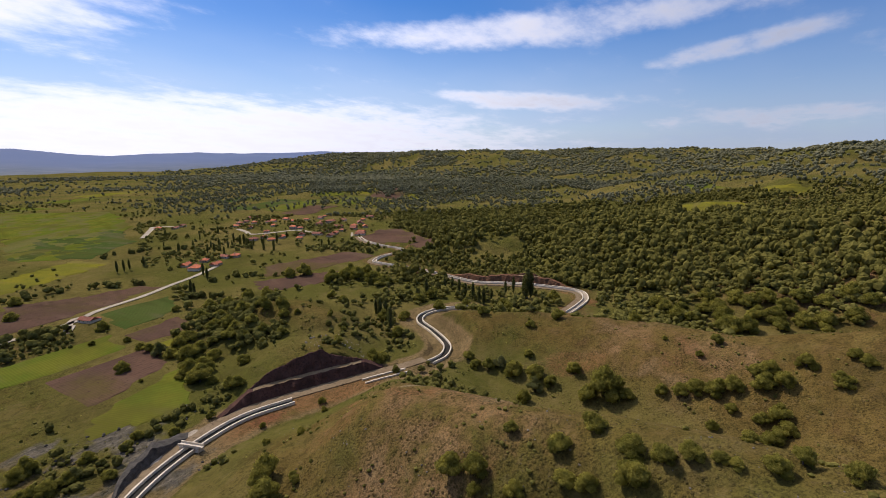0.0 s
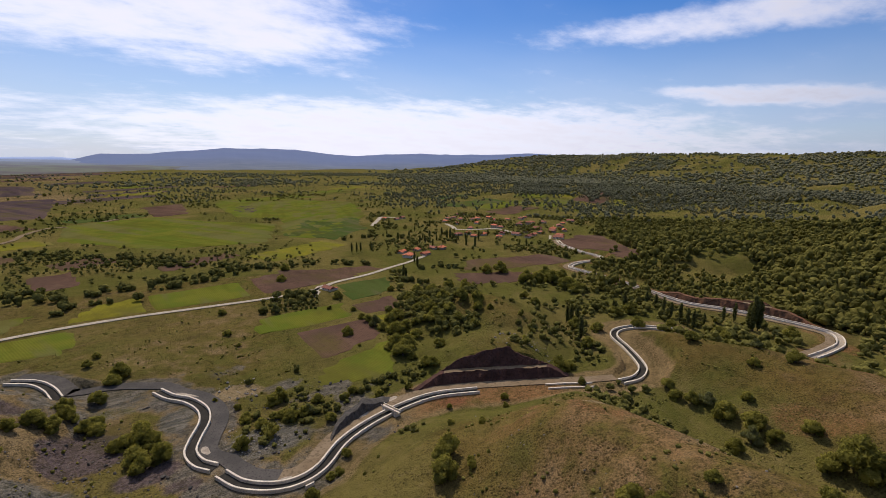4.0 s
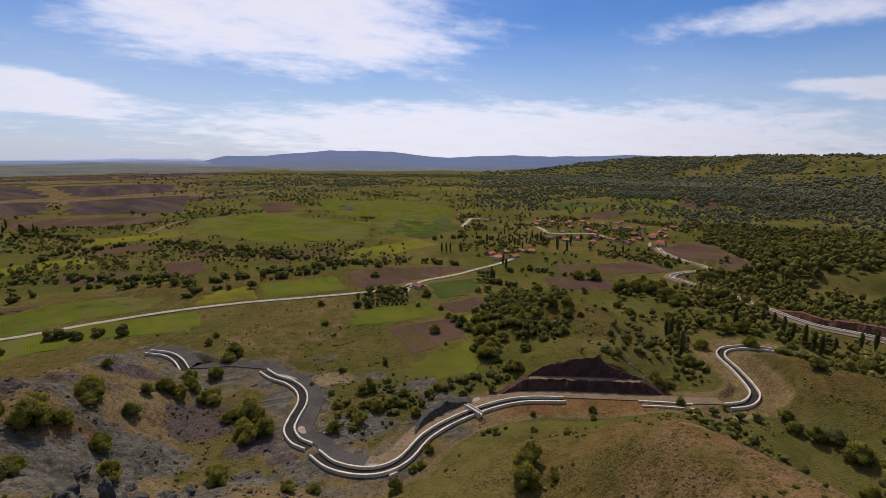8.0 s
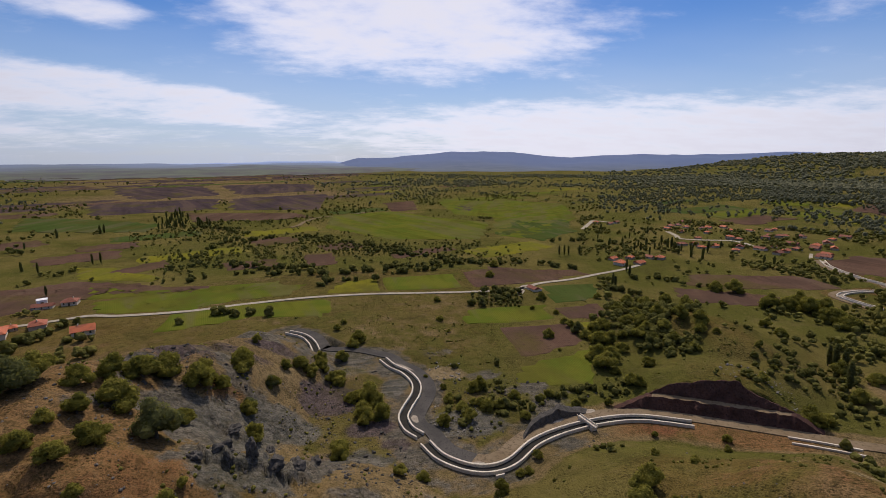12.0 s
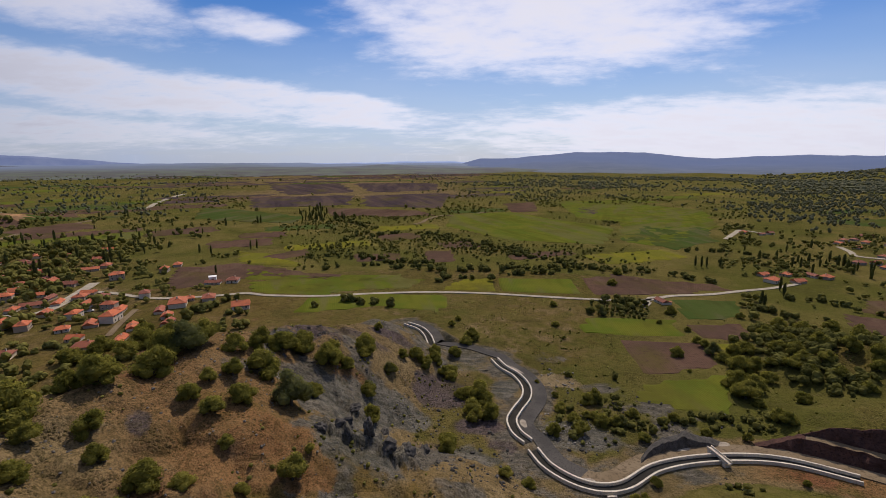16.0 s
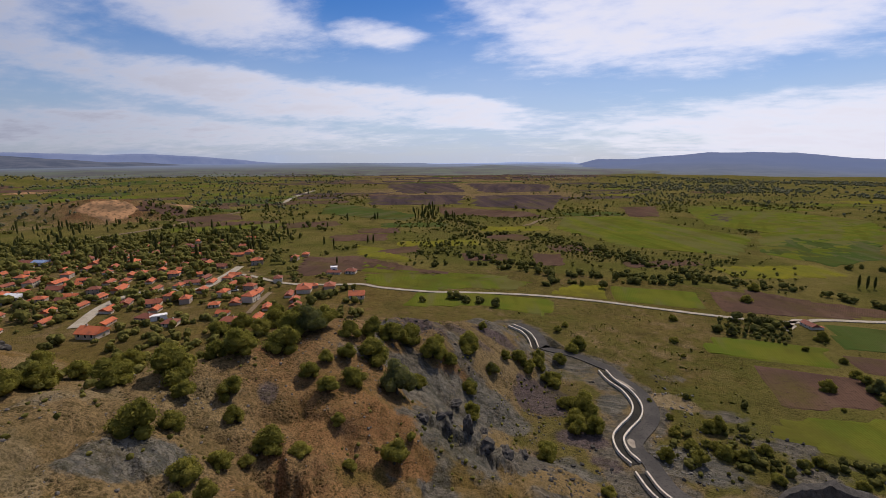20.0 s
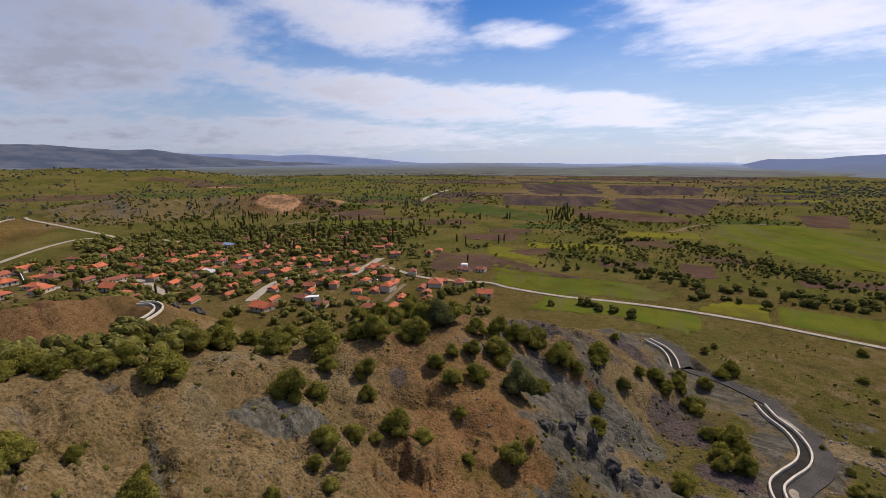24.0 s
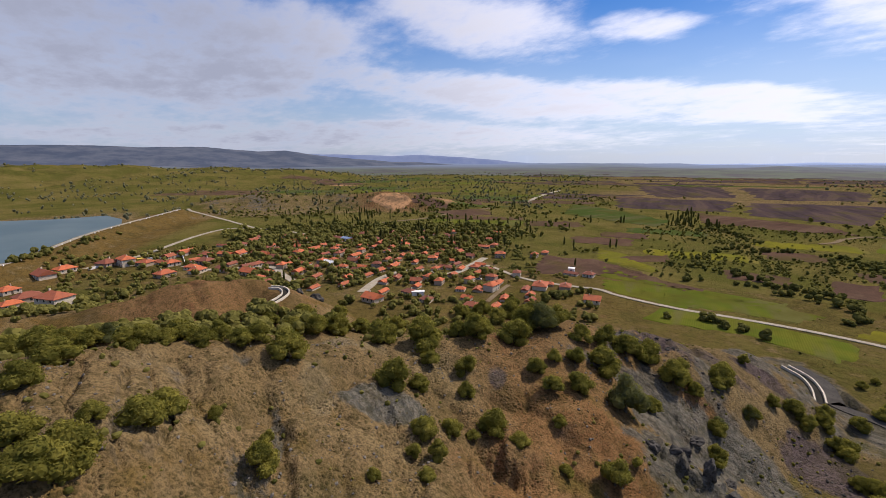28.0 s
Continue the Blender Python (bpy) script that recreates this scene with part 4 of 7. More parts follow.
def parcels(az0, az1, r0, r1, size, share, tones, tilt, long=(0.8, 2.2)):
    reach = r1 * 1.05
    c, k = math.cos(radians(tilt)), math.sin(radians(tilt))
    y = -reach
    while y < reach:
        h = size * lots.uniform(0.5, 1.0)
        x = -reach
        while x < reach:
            wd = size * lots.uniform(*long)
            cx, cy = (x + wd / 2) * c - (y + h / 2) * k, (x + wd / 2) * k + (y + h / 2) * c
            a, r = math.degrees(math.atan2(cx, cy)), math.hypot(cx, cy)
            if az0 < a < az1 and r0 < r < r1 and lots.random() < share:
                ring = []
                for u, v in ((0.02, 0.02), (0.98, 0.02), (0.98, 0.98), (0.02, 0.98)):
                    px, py = x + wd * (u + lots.uniform(-0.05, 0.05)), y + h * (v + lots.uniform(-0.05, 0.05))
                    qx, qy = px * c - py * k, px * k + py * c
                    ring.append((math.degrees(math.atan2(qx, qy)), math.hypot(qx, qy)))
                mid = np.array([polar(q[0], q[1]) for q in ring])
                if not in_rings(mid.mean(0)):
                    tone = tones[int(lots.integers(len(tones)))]
                    field("ploughed" if tone in ("purple", "brown") else "crop", tone, ring)
            x += wd
        y += h


def in_rings(p):
    for _, _, c in FIELDS:
        q = np.array(c, float)
        x, y = polar(q[:, 0], q[:, 1])
        if math.hypot(p[0] - x.mean(), p[1] - y.mean()) < 0.55 * max(np.ptp(x), np.ptp(y)):
            return True
    return False


parcels(-30, 22, 385, 760, 46, 0.50, ("brown", "green", "yellow", "brown", "dark"), 24)
parcels(-34, 4, 820, 1350, 62, 0.72, ("purple", "purple", "brown", "dark", "purple", "green"), 30, (1.0, 4.5))
parcels(-36, 0, 1350, 2300, 105, 0.75, ("purple", "purple", "dark", "purple", "brown"), 34, (1.0, 5.0))
parcels(-4, 26, 760, 1300, 85, 0.35, ("green", "brown", "dark", "yellow"), 18, (0.8, 2.6))
parcels(-75, -36, 900, 1700, 120, 0.3, ("dark", "green", "brown"), 50, (0.8, 2.6))
parcels(-60, -34, 560, 1000, 55, 0.50, ("brown", "green", "dark"), 40)
parcels(46, 112, 700, 1500, 80, 0.16, ("yellow", "green", "yellow", "brown"), 25, (0.7, 2.4))
parcels(24, 46, 560, 1000, 80, 0.30, ("green", "dark", "brown"), 10)

# ---------------------------------------------------------------- trees and shrubs
def leaf_build(dark, light):
    def build(name):
        m = bpy.data.materials.new(name)
        m.use_nodes = True
        n = Net(m.node_tree)
        geo = n.add("ShaderNodeNewGeometry")
        one = n.add("ShaderNodeObjectInfo").outputs["Random"]
        isle = geo.outputs["Random Per Island"]
        patch = n.noise(geo.outputs["Position"], 0.35, 3.0)
        col = n.mix(n.math("ADD", n.math("MULTIPLY", isle, 0.6), n.math("MULTIPLY", one, 0.4)), dark, light)
        col = n.mix(n.ramp(patch, 0.4, 0.7), col, tuple(v * 0.85 for v in dark))
        d, t = n.add("ShaderNodeBsdfDiffuse"), n.add("ShaderNodeBsdfTranslucent")
        n.put(d.inputs[0], col)
        n.put(t.inputs[0], n.mix(0.5, col, (0.27, 0.26, 0.035)))
        mix = n.add("ShaderNodeMixShader")
        mix.inputs[0].default_value = 0.5
        n.put(mix.inputs[1], d.outputs[0])
        n.put(mix.inputs[2], t.outputs[0])
        n.put(n.add("ShaderNodeOutputMaterial").inputs[0], mix.outputs[0])
        return m
    return build


LEAF = leaf_build((0.122, 0.122, 0.027), (0.370, 0.325, 0.068))("oak_leaves")
LEAF_PALE = leaf_build((0.10, 0.112, 0.045), (0.175, 0.178, 0.075))("willow_leaves")
LEAF_DARK = leaf_build((0.075, 0.086, 0.032), (0.140, 0.142, 0.056))("poplar_leaves")
WOODS = leaf_build((0.112, 0.114, 0.033), (0.325, 0.292, 0.080))("woodland_leaves")
FOREST = leaf_build((0.095, 0.096, 0.026), (0.290, 0.258, 0.068))("forest_leaves")
# leaves of the far woods, with distance haze put into the colour as grey-blue
HAZED_LEAF = leaf_build((0.190, 0.194, 0.122), (0.335, 0.316, 0.186))("hazed_woodland_leaves")
BARK = surface("bark", two_tone((0.085, 0.066, 0.048), (0.12, 0.1, 0.078), 1.0, 6.0), 0.95, 0.03)
rng = np.random.default_rng(11)


def ico(level):
    bm = bmesh.new()
    bmesh.ops.create_icosphere(bm, subdivisions=level, radius=1.0)
    v = np.array([p.co[:] for p in bm.verts])
    f = np.array([[q.index for q in p.verts] for p in bm.faces])
    bm.free()
    return v, f


ICO1, ICO2, ICO3 = ico(1), ico(2), ico(3)


def crown_mesh(name, mat, lobes, leaves, size):
    """Leafy lobes: a lumpy core in each, and many small leaf sprays on its skin."""
    vs, fs, base = [], [], 0
    for cx, cy, cz, rad, tall in lobes:
        v = ICO2[0] * (1 + 0.22 * (rng.random((len(ICO2[0]), 1)) - 0.5))
        v = v * np.array([rad, rad, rad * tall]) * 0.8 + (cx, cy, cz)
        vs.append(v)
        fs.append(ICO2[1] + base)
        base += len(v)
    weight = np.array([l[3] ** 2 for l in lobes])
    which = rng.choice(len(lobes), leaves, p=weight / weight.sum())
    d = rng.normal(size=(leaves, 3))
    d /= np.linalg.norm(d, axis=1)[:, None]
    d[:, 2] = np.where(d[:, 2] < -0.35, -d[:, 2], d[:, 2])
    L = np.array(lobes)[which]
    c = L[:, :3] + d * (L[:, 3] * rng.uniform(0.78, 1.12, leaves))[:, None] * np.stack([np.ones(leaves), np.ones(leaves), L[:, 4]], 1)
    nrm = d + rng.normal(0, 0.55, (leaves, 3))
    a = np.cross(nrm, rng.normal(size=(leaves, 3)))
    a /= np.linalg.norm(a, axis=1)[:, None]
    b = np.cross(nrm, a)
    b /= np.linalg.norm(b, axis=1)[:, None]
    s = (size * rng.uniform(0.6, 1.35, leaves))[:, None]
    tri = np.stack([c - a * s, c + b * s * 0.8, c + a * s * 0.9], 1)
    vs.append(tri.reshape(-1, 3))
    fs.append(np.arange(leaves * 3).reshape(-1, 3) + base)
    return mesh_of(name, np.vstack(vs), np.vstack(fs), [mat])


def trunk_mesh(name, h, r, limbs):
    vs, fs, base = [], [], 0
    def tube(p, q, ra, rb):
        nonlocal base
        p, q = np.array(p), np.array(q)
        ax = (q - p) / np.linalg.norm(q - p)
        u = np.cross(ax, (0.3, 0.9, 0.2))
        u /= np.linalg.norm(u)
        w = np.cross(ax, u)
        k = np.arange(6) * np.pi / 3
        ring = np.cos(k)[:, None] * u + np.sin(k)[:, None] * w
        vs.append(np.vstack([p + ring * ra, q + ring * rb]))
        i = np.arange(6)
        fs.append(np.stack([i, (i + 1) % 6, 6 + (i + 1) % 6, 6 + i], 1) + base)
        base += 12
    tube((0, 0, -0.15), (0.02, 0, h * 0.55), r * 1.3, r * 0.8)
    k = np.arange(6) * np.pi / 3
    vs.append(np.stack([np.cos(k) * r * 0.3, np.sin(k) * r * 0.3, np.full(6, h)], 1))
    i = np.arange(6)
    fs.append(np.stack([6 + i, 6 + (i + 1) % 6, 12 + (i + 1) % 6, 12 + i], 1))
    base += 6
    for j in range(limbs):
        a = j * 2.4
        tip = np.array([math.cos(a) * 0.26, math.sin(a) * 0.26, h * (0.75 + 0.2 * (j % 2))])
        vs.append(np.stack([tip, tip + (0, 0, r * 0.4)]))
        fs.append(np.array([[6 + j, 6 + (j + 1) % 6, base, base + 1]]))
        base += 2
    return mesh_of(name, np.vstack(vs), np.vstack(fs), [BARK])


def lobes_round(n, low):
    out = [(0, 0, 0.5, 0.30, 0.95)]
    for k in range(n):
        a = k * 6.283 / n + rng.uniform(-0.4, 0.4)
        d = rng.uniform(0.20, 0.33)
        out.append((math.cos(a) * d, math.sin(a) * d, rng.uniform(low, 0.56), rng.uniform(0.15, 0.23), rng.uniform(0.85, 1.1)))
    out.append((rng.uniform(-0.1, 0.1), rng.uniform(-0.1, 0.1), rng.uniform(0.66, 0.78), 0.18, 1.0))
    return out


def tree_thing(name, crown, trunk):
    """A tree on its foot, one metre wide."""
    root = new(name)
    root.empty_display_size = 0.2
    for part_name, me in (("trunk", trunk), ("crown", crown)):
        ob = new(part_name, me)
        ob.parent = root
    return root


OAK_CROWNS = [crown_mesh("crown", LEAF, lobes_round(7 + k % 3, 0.13 + 0.04 * (k % 3)), 1900, 0.040) for k in range(7)]
WILLOW_CROWNS = [crown_mesh("crown", LEAF_PALE, lobes_round(7, 0.24), 2800, 0.03) for k in range(2)]
POPLAR_CROWNS = [crown_mesh("crown", LEAF_DARK, [(rng.uniform(-0.02, 0.02), rng.uniform(-0.02, 0.02), 0.14 + 0.11 * k, 0.105 * math.sin(math.pi * (0.22 + 0.088 * k)) ** 0.8, 1.35) for k in range(8)], 1700, 0.02) for _ in range(3)]
OAK_TRUNK, POPLAR_TRUNK = trunk_mesh("trunk", 0.62, 0.035, 4), trunk_mesh("trunk", 0.9, 0.016, 4)

TREES = [
    # west hill
    [(-33.1, 110.8, 4.3), (-30.5, 113.8, 5.4), (-27, 119.2, 9), (-35.2, 104.8, 5.1), (-33, 97.8, 5.4), (-29.6, 101.2, 5.7), (-23.9, 105.8, 9.9), (-31.9, 89, 3.3), (-24.5, 81.8, 6.3), (-40.9, 85.5, 7.2), (-44.7, 99.8, 5.4), (-44.6, 92.2, 4.3), (-46.5, 79.2, 4), (-37.2, 82, 4.6), (-43.8, 82.5, 3.2), (-22, 86.8, 2.2), (-30.8, 80, 3), (-18.4, 138.5, 4.4), (-19.1, 135, 8.6), (-16.7, 136.5, 4.3), (-14.2, 148.5, 9), (-13.9, 131, 5.1), (-13.5, 120.2, 3.4), (-11, 146.5, 5.5), (-9.3, 157.5, 4.5), (-7.5, 163, 6.8), (-5.1, 168, 5.8), (-6.3, 159.5, 4.4), (-3.6, 161.5, 6.4), (-2.4, 178, 6.9)],
    # west hill
    [(-1.5, 145.5, 5.7), (-43.2, 112.8, 8.9), (-45.8, 116.2, 6.2), (-38.4, 118.2, 8.4), (-37.2, 126.5, 9.8), (-34.8, 126, 9.7), (-32.9, 129, 8.2), (-30, 125, 6.3), (-27.2, 129.5, 6.4), (-24.5, 134, 9.8), (-22.3, 138, 8), (-83.9, 64.2, 6.2), (-81.6, 67.8, 7), (-76.6, 70.2, 2.8), (-72, 61.2, 5.6), (-71.2, 65.5, 2.9), (-67.9, 88, 9.1), (-54.6, 88.8, 7.3), (-51, 90.5, 5), (-49.7, 99.5, 5), (-50.5, 75.8, 5.3), (-50.4, 107.8, 10), (-56, 109.2, 7.8), (-57.6, 61.8, 2.4), (-51.9, 70.8, 2.9), (-50, 63, 3.2), (-48.4, 69.2, 3.7), (-93.6, 55.2, 7.3), (-90.4, 58, 7.2), (-94.2, 60.8, 6.3)],
    # west hill
    [(-88.2, 63.5, 3.9), (-90.2, 85.8, 7.2), (-93, 74.5, 5.4), (-87.5, 96.8, 5.2), (-85.9, 97.8, 5.3), (-84.4, 90.8, 5.4), (-82.6, 91.2, 5.3), (-80.9, 91.8, 5.4), (-79.1, 94.2, 5.6), (-77.3, 91, 5.5), (-75.3, 94.8, 5.8), (-73.3, 91.8, 5.8), (-71.2, 94.2, 6), (-93.4, 168.5, 11), (-91.3, 101.5, 6.9), (-89.2, 99.8, 6), (-64.3, 170.5, 10.8), (-61.5, 174, 11.1), (-58.6, 183, 10.9), (-67, 173, 9.9), (-54.1, 205, 13.4), (-69.6, 187.5, 9.1), (-65.5, 201.5, 10), (-61.4, 212.5, 10.8), (-42.9, 228, 11.9), (-40.6, 220.5, 11.5), (-38.8, 230, 11.9), (-36.6, 229.5, 11.8), (-38.9, 243.5, 10.7), (-45.1, 227.5, 11.9)],
    # rocky slope
    [(-14.2, 151, 7.9), (-4.9, 171, 5.8), (-2.8, 163, 6.2), (-14, 133, 4.2), (-13.6, 123.8, 4.5), (-0.1, 196.5, 8.1), (1.1, 145, 9), (2.6, 133.5, 6.6), (0.4, 131, 5.6), (-3.3, 118.2, 6.2), (15.4, 150, 6), (10.3, 252, 5.5), (-1.9, 221.5, 3.8), (-18.7, 139.5, 5.5), (-16.6, 137.5, 3.1), (11.8, 205, 2.7), (12.9, 168, 2.6), (8.7, 159.5, 2.2), (11.9, 142.5, 4.8), (13.7, 137, 4.6), (11.2, 128.5, 4.5), (17.2, 138, 5), (19.1, 139.5, 4.9), (14.9, 131, 4.9), (16.2, 140.5, 3.6), (11.1, 151, 3.1)],
    # gully
    [(15.5, 150.5, 5.2), (10.7, 221, 5), (-0.8, 191.5, 6.9), (15.4, 141, 3.8), (22.3, 134.5, 4.8), (20.8, 147, 4.8), (19.6, 140, 4.9), (24.3, 146.5, 4), (25.4, 150.5, 4.1), (28.9, 147, 4), (32.8, 150.5, 3.6), (35.3, 166.5, 5.7), (33.4, 176, 4.7), (38.7, 118.5, 2.6), (43, 111.5, 2.4), (46.2, 141, 2.5), (38, 88.5, 7.3), (37.5, 93.5, 5.1), (41.8, 90.5, 2.5), (19.5, 98, 4.2), (23.2, 108.5, 3), (24.3, 115.5, 3.5), (22, 107.5, 3), (-2.8, 158.5, 5.7), (-2.8, 213.5, 4.5), (5, 104, 4.1), (8.3, 104, 3.7), (0.1, 136, 6.8), (-0.4, 146, 6.5), (1.8, 142, 6.1)],
    # gully
    [(-3.3, 114.2, 5.7), (-13.6, 122.8, 5.4), (-14, 130.5, 4.2), (-18.2, 137.5, 5.4), (-16.6, 136, 4.1), (-11.1, 146.5, 5.4), (-14.5, 145, 6), (-12.5, 167.5, 4.2), (-7.7, 162, 5.5), (-6.2, 161, 5.6), (-4.7, 166, 4.6), (-6.9, 161.5, 4), (-21.1, 119.8, 5.8)],
    # east hill
    [(82.5, 75.5, 4.6), (73.2, 145, 5.9), (71.5, 76, 3.2), (78.3, 72, 4.9), (87.1, 69.5, 5.4), (91, 68, 4.2), (93.8, 69, 4.4), (96.7, 69.5, 2.7), (98.4, 69, 2.6), (102.2, 70, 4.1), (104, 73.5, 3.6), (108.4, 73, 3.9), (87.9, 65.5, 5.7), (79.3, 67, 4.3), (82.1, 66, 4.2), (66.9, 71, 5.4), (63.3, 72.5, 6.2), (66.7, 68, 2.9), (72.4, 66.5, 3.8), (79.6, 160.5, 6.3), (74.5, 158.5, 8.5), (74.6, 152.5, 6.8), (71.7, 161.5, 8.7), (83.8, 150.5, 12.8), (81.5, 149, 7.8), (93.3, 153, 7.2), (95.3, 152, 7), (97, 153, 6.9), (98.9, 158, 5.7), (100, 159, 5.7)],
    # east hill
    [(99.7, 153.5, 7.8), (101.3, 154.5, 6.6), (102.9, 160.5, 6.1), (105.9, 154, 6.1), (106.4, 163.5, 4.7), (107.4, 161, 4.6), (95.5, 140.5, 4.4), (99.9, 144, 5.3), (101.5, 145, 6.3), (102.3, 141.5, 6.1), (101.2, 138.5, 7.1), (99.1, 77.5, 2.9), (97.1, 146.5, 3.9), (89.6, 173.5, 2.5), (93.3, 165.5, 3.2), (94.8, 172, 5.2), (73.7, 187, 4.9), (73.7, 169.5, 4.5), (100.4, 249, 7.8), (104, 253, 5.9), (69.9, 166, 6.7), (68.4, 165, 5.9), (65.6, 170.5, 6.1), (66.6, 165.5, 6), (76.6, 155, 5.5), (86, 149.5, 6.3), (91.8, 151.5, 6), (89.8, 151.5, 4.9)],
    # knob
    [(16.2, 151.5, 6), (38.5, 95, 6.6), (37.8, 90.5, 4.8), (41.7, 91.5, 2.5), (43.1, 115, 2.5), (46, 146.5, 3.2), (24.9, 204.5, 6.6), (36.1, 164.5, 6.8), (32.1, 179, 11.3), (30.6, 185.5, 7.2), (41.7, 200.5, 7.5), (42, 214.5, 8), (48.4, 179.5, 4.4), (39.5, 206, 7.6), (37.2, 205, 8.3), (35.6, 209, 10), (33.9, 211.5, 8.3), (32.2, 205.5, 9.6), (33.8, 198.5, 9.4), (31, 203.5, 8.6), (29.6, 209, 7.1), (28.5, 214, 7.2), (27.5, 221, 6.5), (26.7, 225.5, 4.9), (31.2, 188, 8.8), (32.8, 188.5, 8.9), (34.1, 226, 8.9), (35.7, 222, 9.7), (37.5, 226, 10.9), (39.7, 225, 11)],
    # knob
    [(41.9, 222.5, 11), (40.2, 276.5, 11.2), (38.1, 281, 11.2), (35.9, 270, 10.7), (33.9, 268, 10.4), (33, 241, 8.4), (37, 188, 6.2), (43.6, 214, 4.5), (47.6, 209.5, 4.5), (49.2, 196, 4.2), (31.6, 222, 8.5), (30.4, 218.5, 7.5), (36.5, 213, 9.4), (38.2, 213.5, 9.5), (35, 236, 9.3), (22.7, 243, 3.4), (38.5, 138, 2.4), (26.4, 191, 2), (25.7, 238.5, 3.8), (30.5, 273.5, 5.3), (16.3, 244.5, 6.2), (23.8, 262, 6.4), (53, 173, 7.7), (54.2, 176.5, 5.5)],
    # valley
    [(17.6, 338.6, 8.5), (17.1, 307.9, 7.7), (44.8, 323.8, 16.1), (48, 298.5, 15.1), (49.4, 301.7, 15.4), (51.3, 304.5, 15.6), (53.3, 293.5, 15.1), (54.2, 288, 12.4), (43, 321.4, 13.2), (50.4, 316.1, 13.4), (52.3, 314.3, 13.4), (57.1, 223, 7.9), (59.2, 250.5, 8.8), (60.7, 257.5, 9), (61.7, 237, 8.4), (56.1, 199.5, 7.1), (54.6, 221, 7.8), (47.9, 258, 8.8), (49.3, 244.5, 8.4), (65.2, 244, 6.4), (67.5, 201, 7.1), (70.7, 237, 8.3), (70.2, 243, 8.5), (76.5, 259, 8.8), (77.1, 194, 6.6), (73.7, 204, 5.3), (86.1, 196, 6.3), (92.1, 252, 8.7), (95.5, 244, 10.9), (96.3, 242.5, 10.7)],
    # valley
    [(97.6, 244, 10.6), (98.2, 256.5, 11), (95.1, 254.5, 11.4), (90.6, 250, 9.7), (89.3, 259, 10.2), (88.4, 269, 10.6), (90.9, 260, 10.1), (93.1, 262, 9.9), (94.6, 268.5, 10), (99.8, 258, 10.9), (102, 257, 10.5), (100.6, 267, 11.1), (103.8, 261.5, 10.4), (105.9, 266.5, 10.2), (98.9, 276, 11.6), (101.4, 279, 11.4), (103.5, 277, 11), (105.1, 282.5, 10.9), (106.7, 278, 10.4), (97.3, 272, 11.7), (96.2, 275.5, 12), (93.4, 275.5, 10.3)],
]
POPLARS = [
    [(53.9, 227, 11.4), (54.6, 223, 11.2), (55.2, 208.5, 12.2), (53.4, 229.5, 9.6), (60, 260.5, 12.5), (63.4, 273, 9.5), (64.3, 261.5, 10.1), (66.1, 253.5, 10.6), (67.5, 245.5, 11), (68.5, 254.5, 7.5), (70.3, 267.5, 8.7), (71.3, 271, 9.7), (73.1, 261.5, 18.3), (73.5, 263.5, 17.4), (72.7, 263, 14.8), (66.9, 249.5, 9.4), (65.1, 260.5, 9), (62.4, 274, 8.5), (58.8, 251.5, 8.1), (-48.8, 443.7, 12.3), (-48, 431.4, 14.7), (-47.2, 420.3, 12.2), (-46.8, 434.7, 15.4), (-46, 422.7, 12.8), (-45.6, 437.9, 16), (-44.8, 425.9, 13.5), (-44, 441.2, 16.7), (-43.6, 429.8, 14.1), (-42.8, 445.3, 12.3), (-42.3, 433.1, 14.7)],
    [(-41.5, 422.7, 12.2), (-40.8, 437.9, 15.4), (-40.3, 426.6, 12.9), (-39.5, 442, 16), (-39.1, 430.6, 13.5), (-60.9, 446.2, 13.2), (-60, 479.8, 18.3), (-59.1, 475.3, 16.5), (-58.7, 470.9, 14.6), (-57.8, 465.7, 18.5), (-57.4, 462.2, 16.7), (-56.4, 458, 14.9), (-56, 453.7, 18.7), (-55.1, 450.3, 16.9), (-54.2, 446.2, 15.1), (-53.7, 442.8, 13.4), (-52.8, 438.7, 17.1), (-52.4, 435.5, 15.4), (-51.4, 470.1, 14.8), (-51, 466.6, 18.8), (-50.1, 463.1, 16.9), (-49.1, 459.7, 15.1), (-48.7, 456.3, 19), (-31.2, 352.1, 6.9), (-65, 460.5, 11.1), (-63.6, 467.4, 12.5), (-26.6, 436.3, 8.3), (-27.3, 434.7, 8.3), (-41.6, 468.3, 10.6), (-39.5, 454.6, 9.1)],
    [(-36, 476.2, 9.4), (-33.2, 464.8, 9.1), (-33.6, 487.9, 9.5), (-61.1, 300.6, 5.3), (-66.7, 306.2, 6), (-67.7, 315.5, 5.3), (25.7, 388.7, 8.9), (26.3, 390.9, 8.4), (26.8, 393.8, 8.5), (34.3, 446.2, 11.2), (35.1, 441.2, 12.1), (35.4, 433.1, 13), (36, 431.4, 14), (36.3, 429, 12.8), (37.6, 429, 16), (39.4, 444.5, 15.3), (39.8, 445.3, 15.3), (38.5, 448.7, 10), (28.1, 399.7, 8.1), (41.3, 462.2, 10.1), (41.9, 458, 11.1), (32.2, 300, 10), (33.6, 348.2, 8.8), (34, 333.6, 9.3), (32.5, 301.7, 8.5), (85, 128, 9.5)],
]
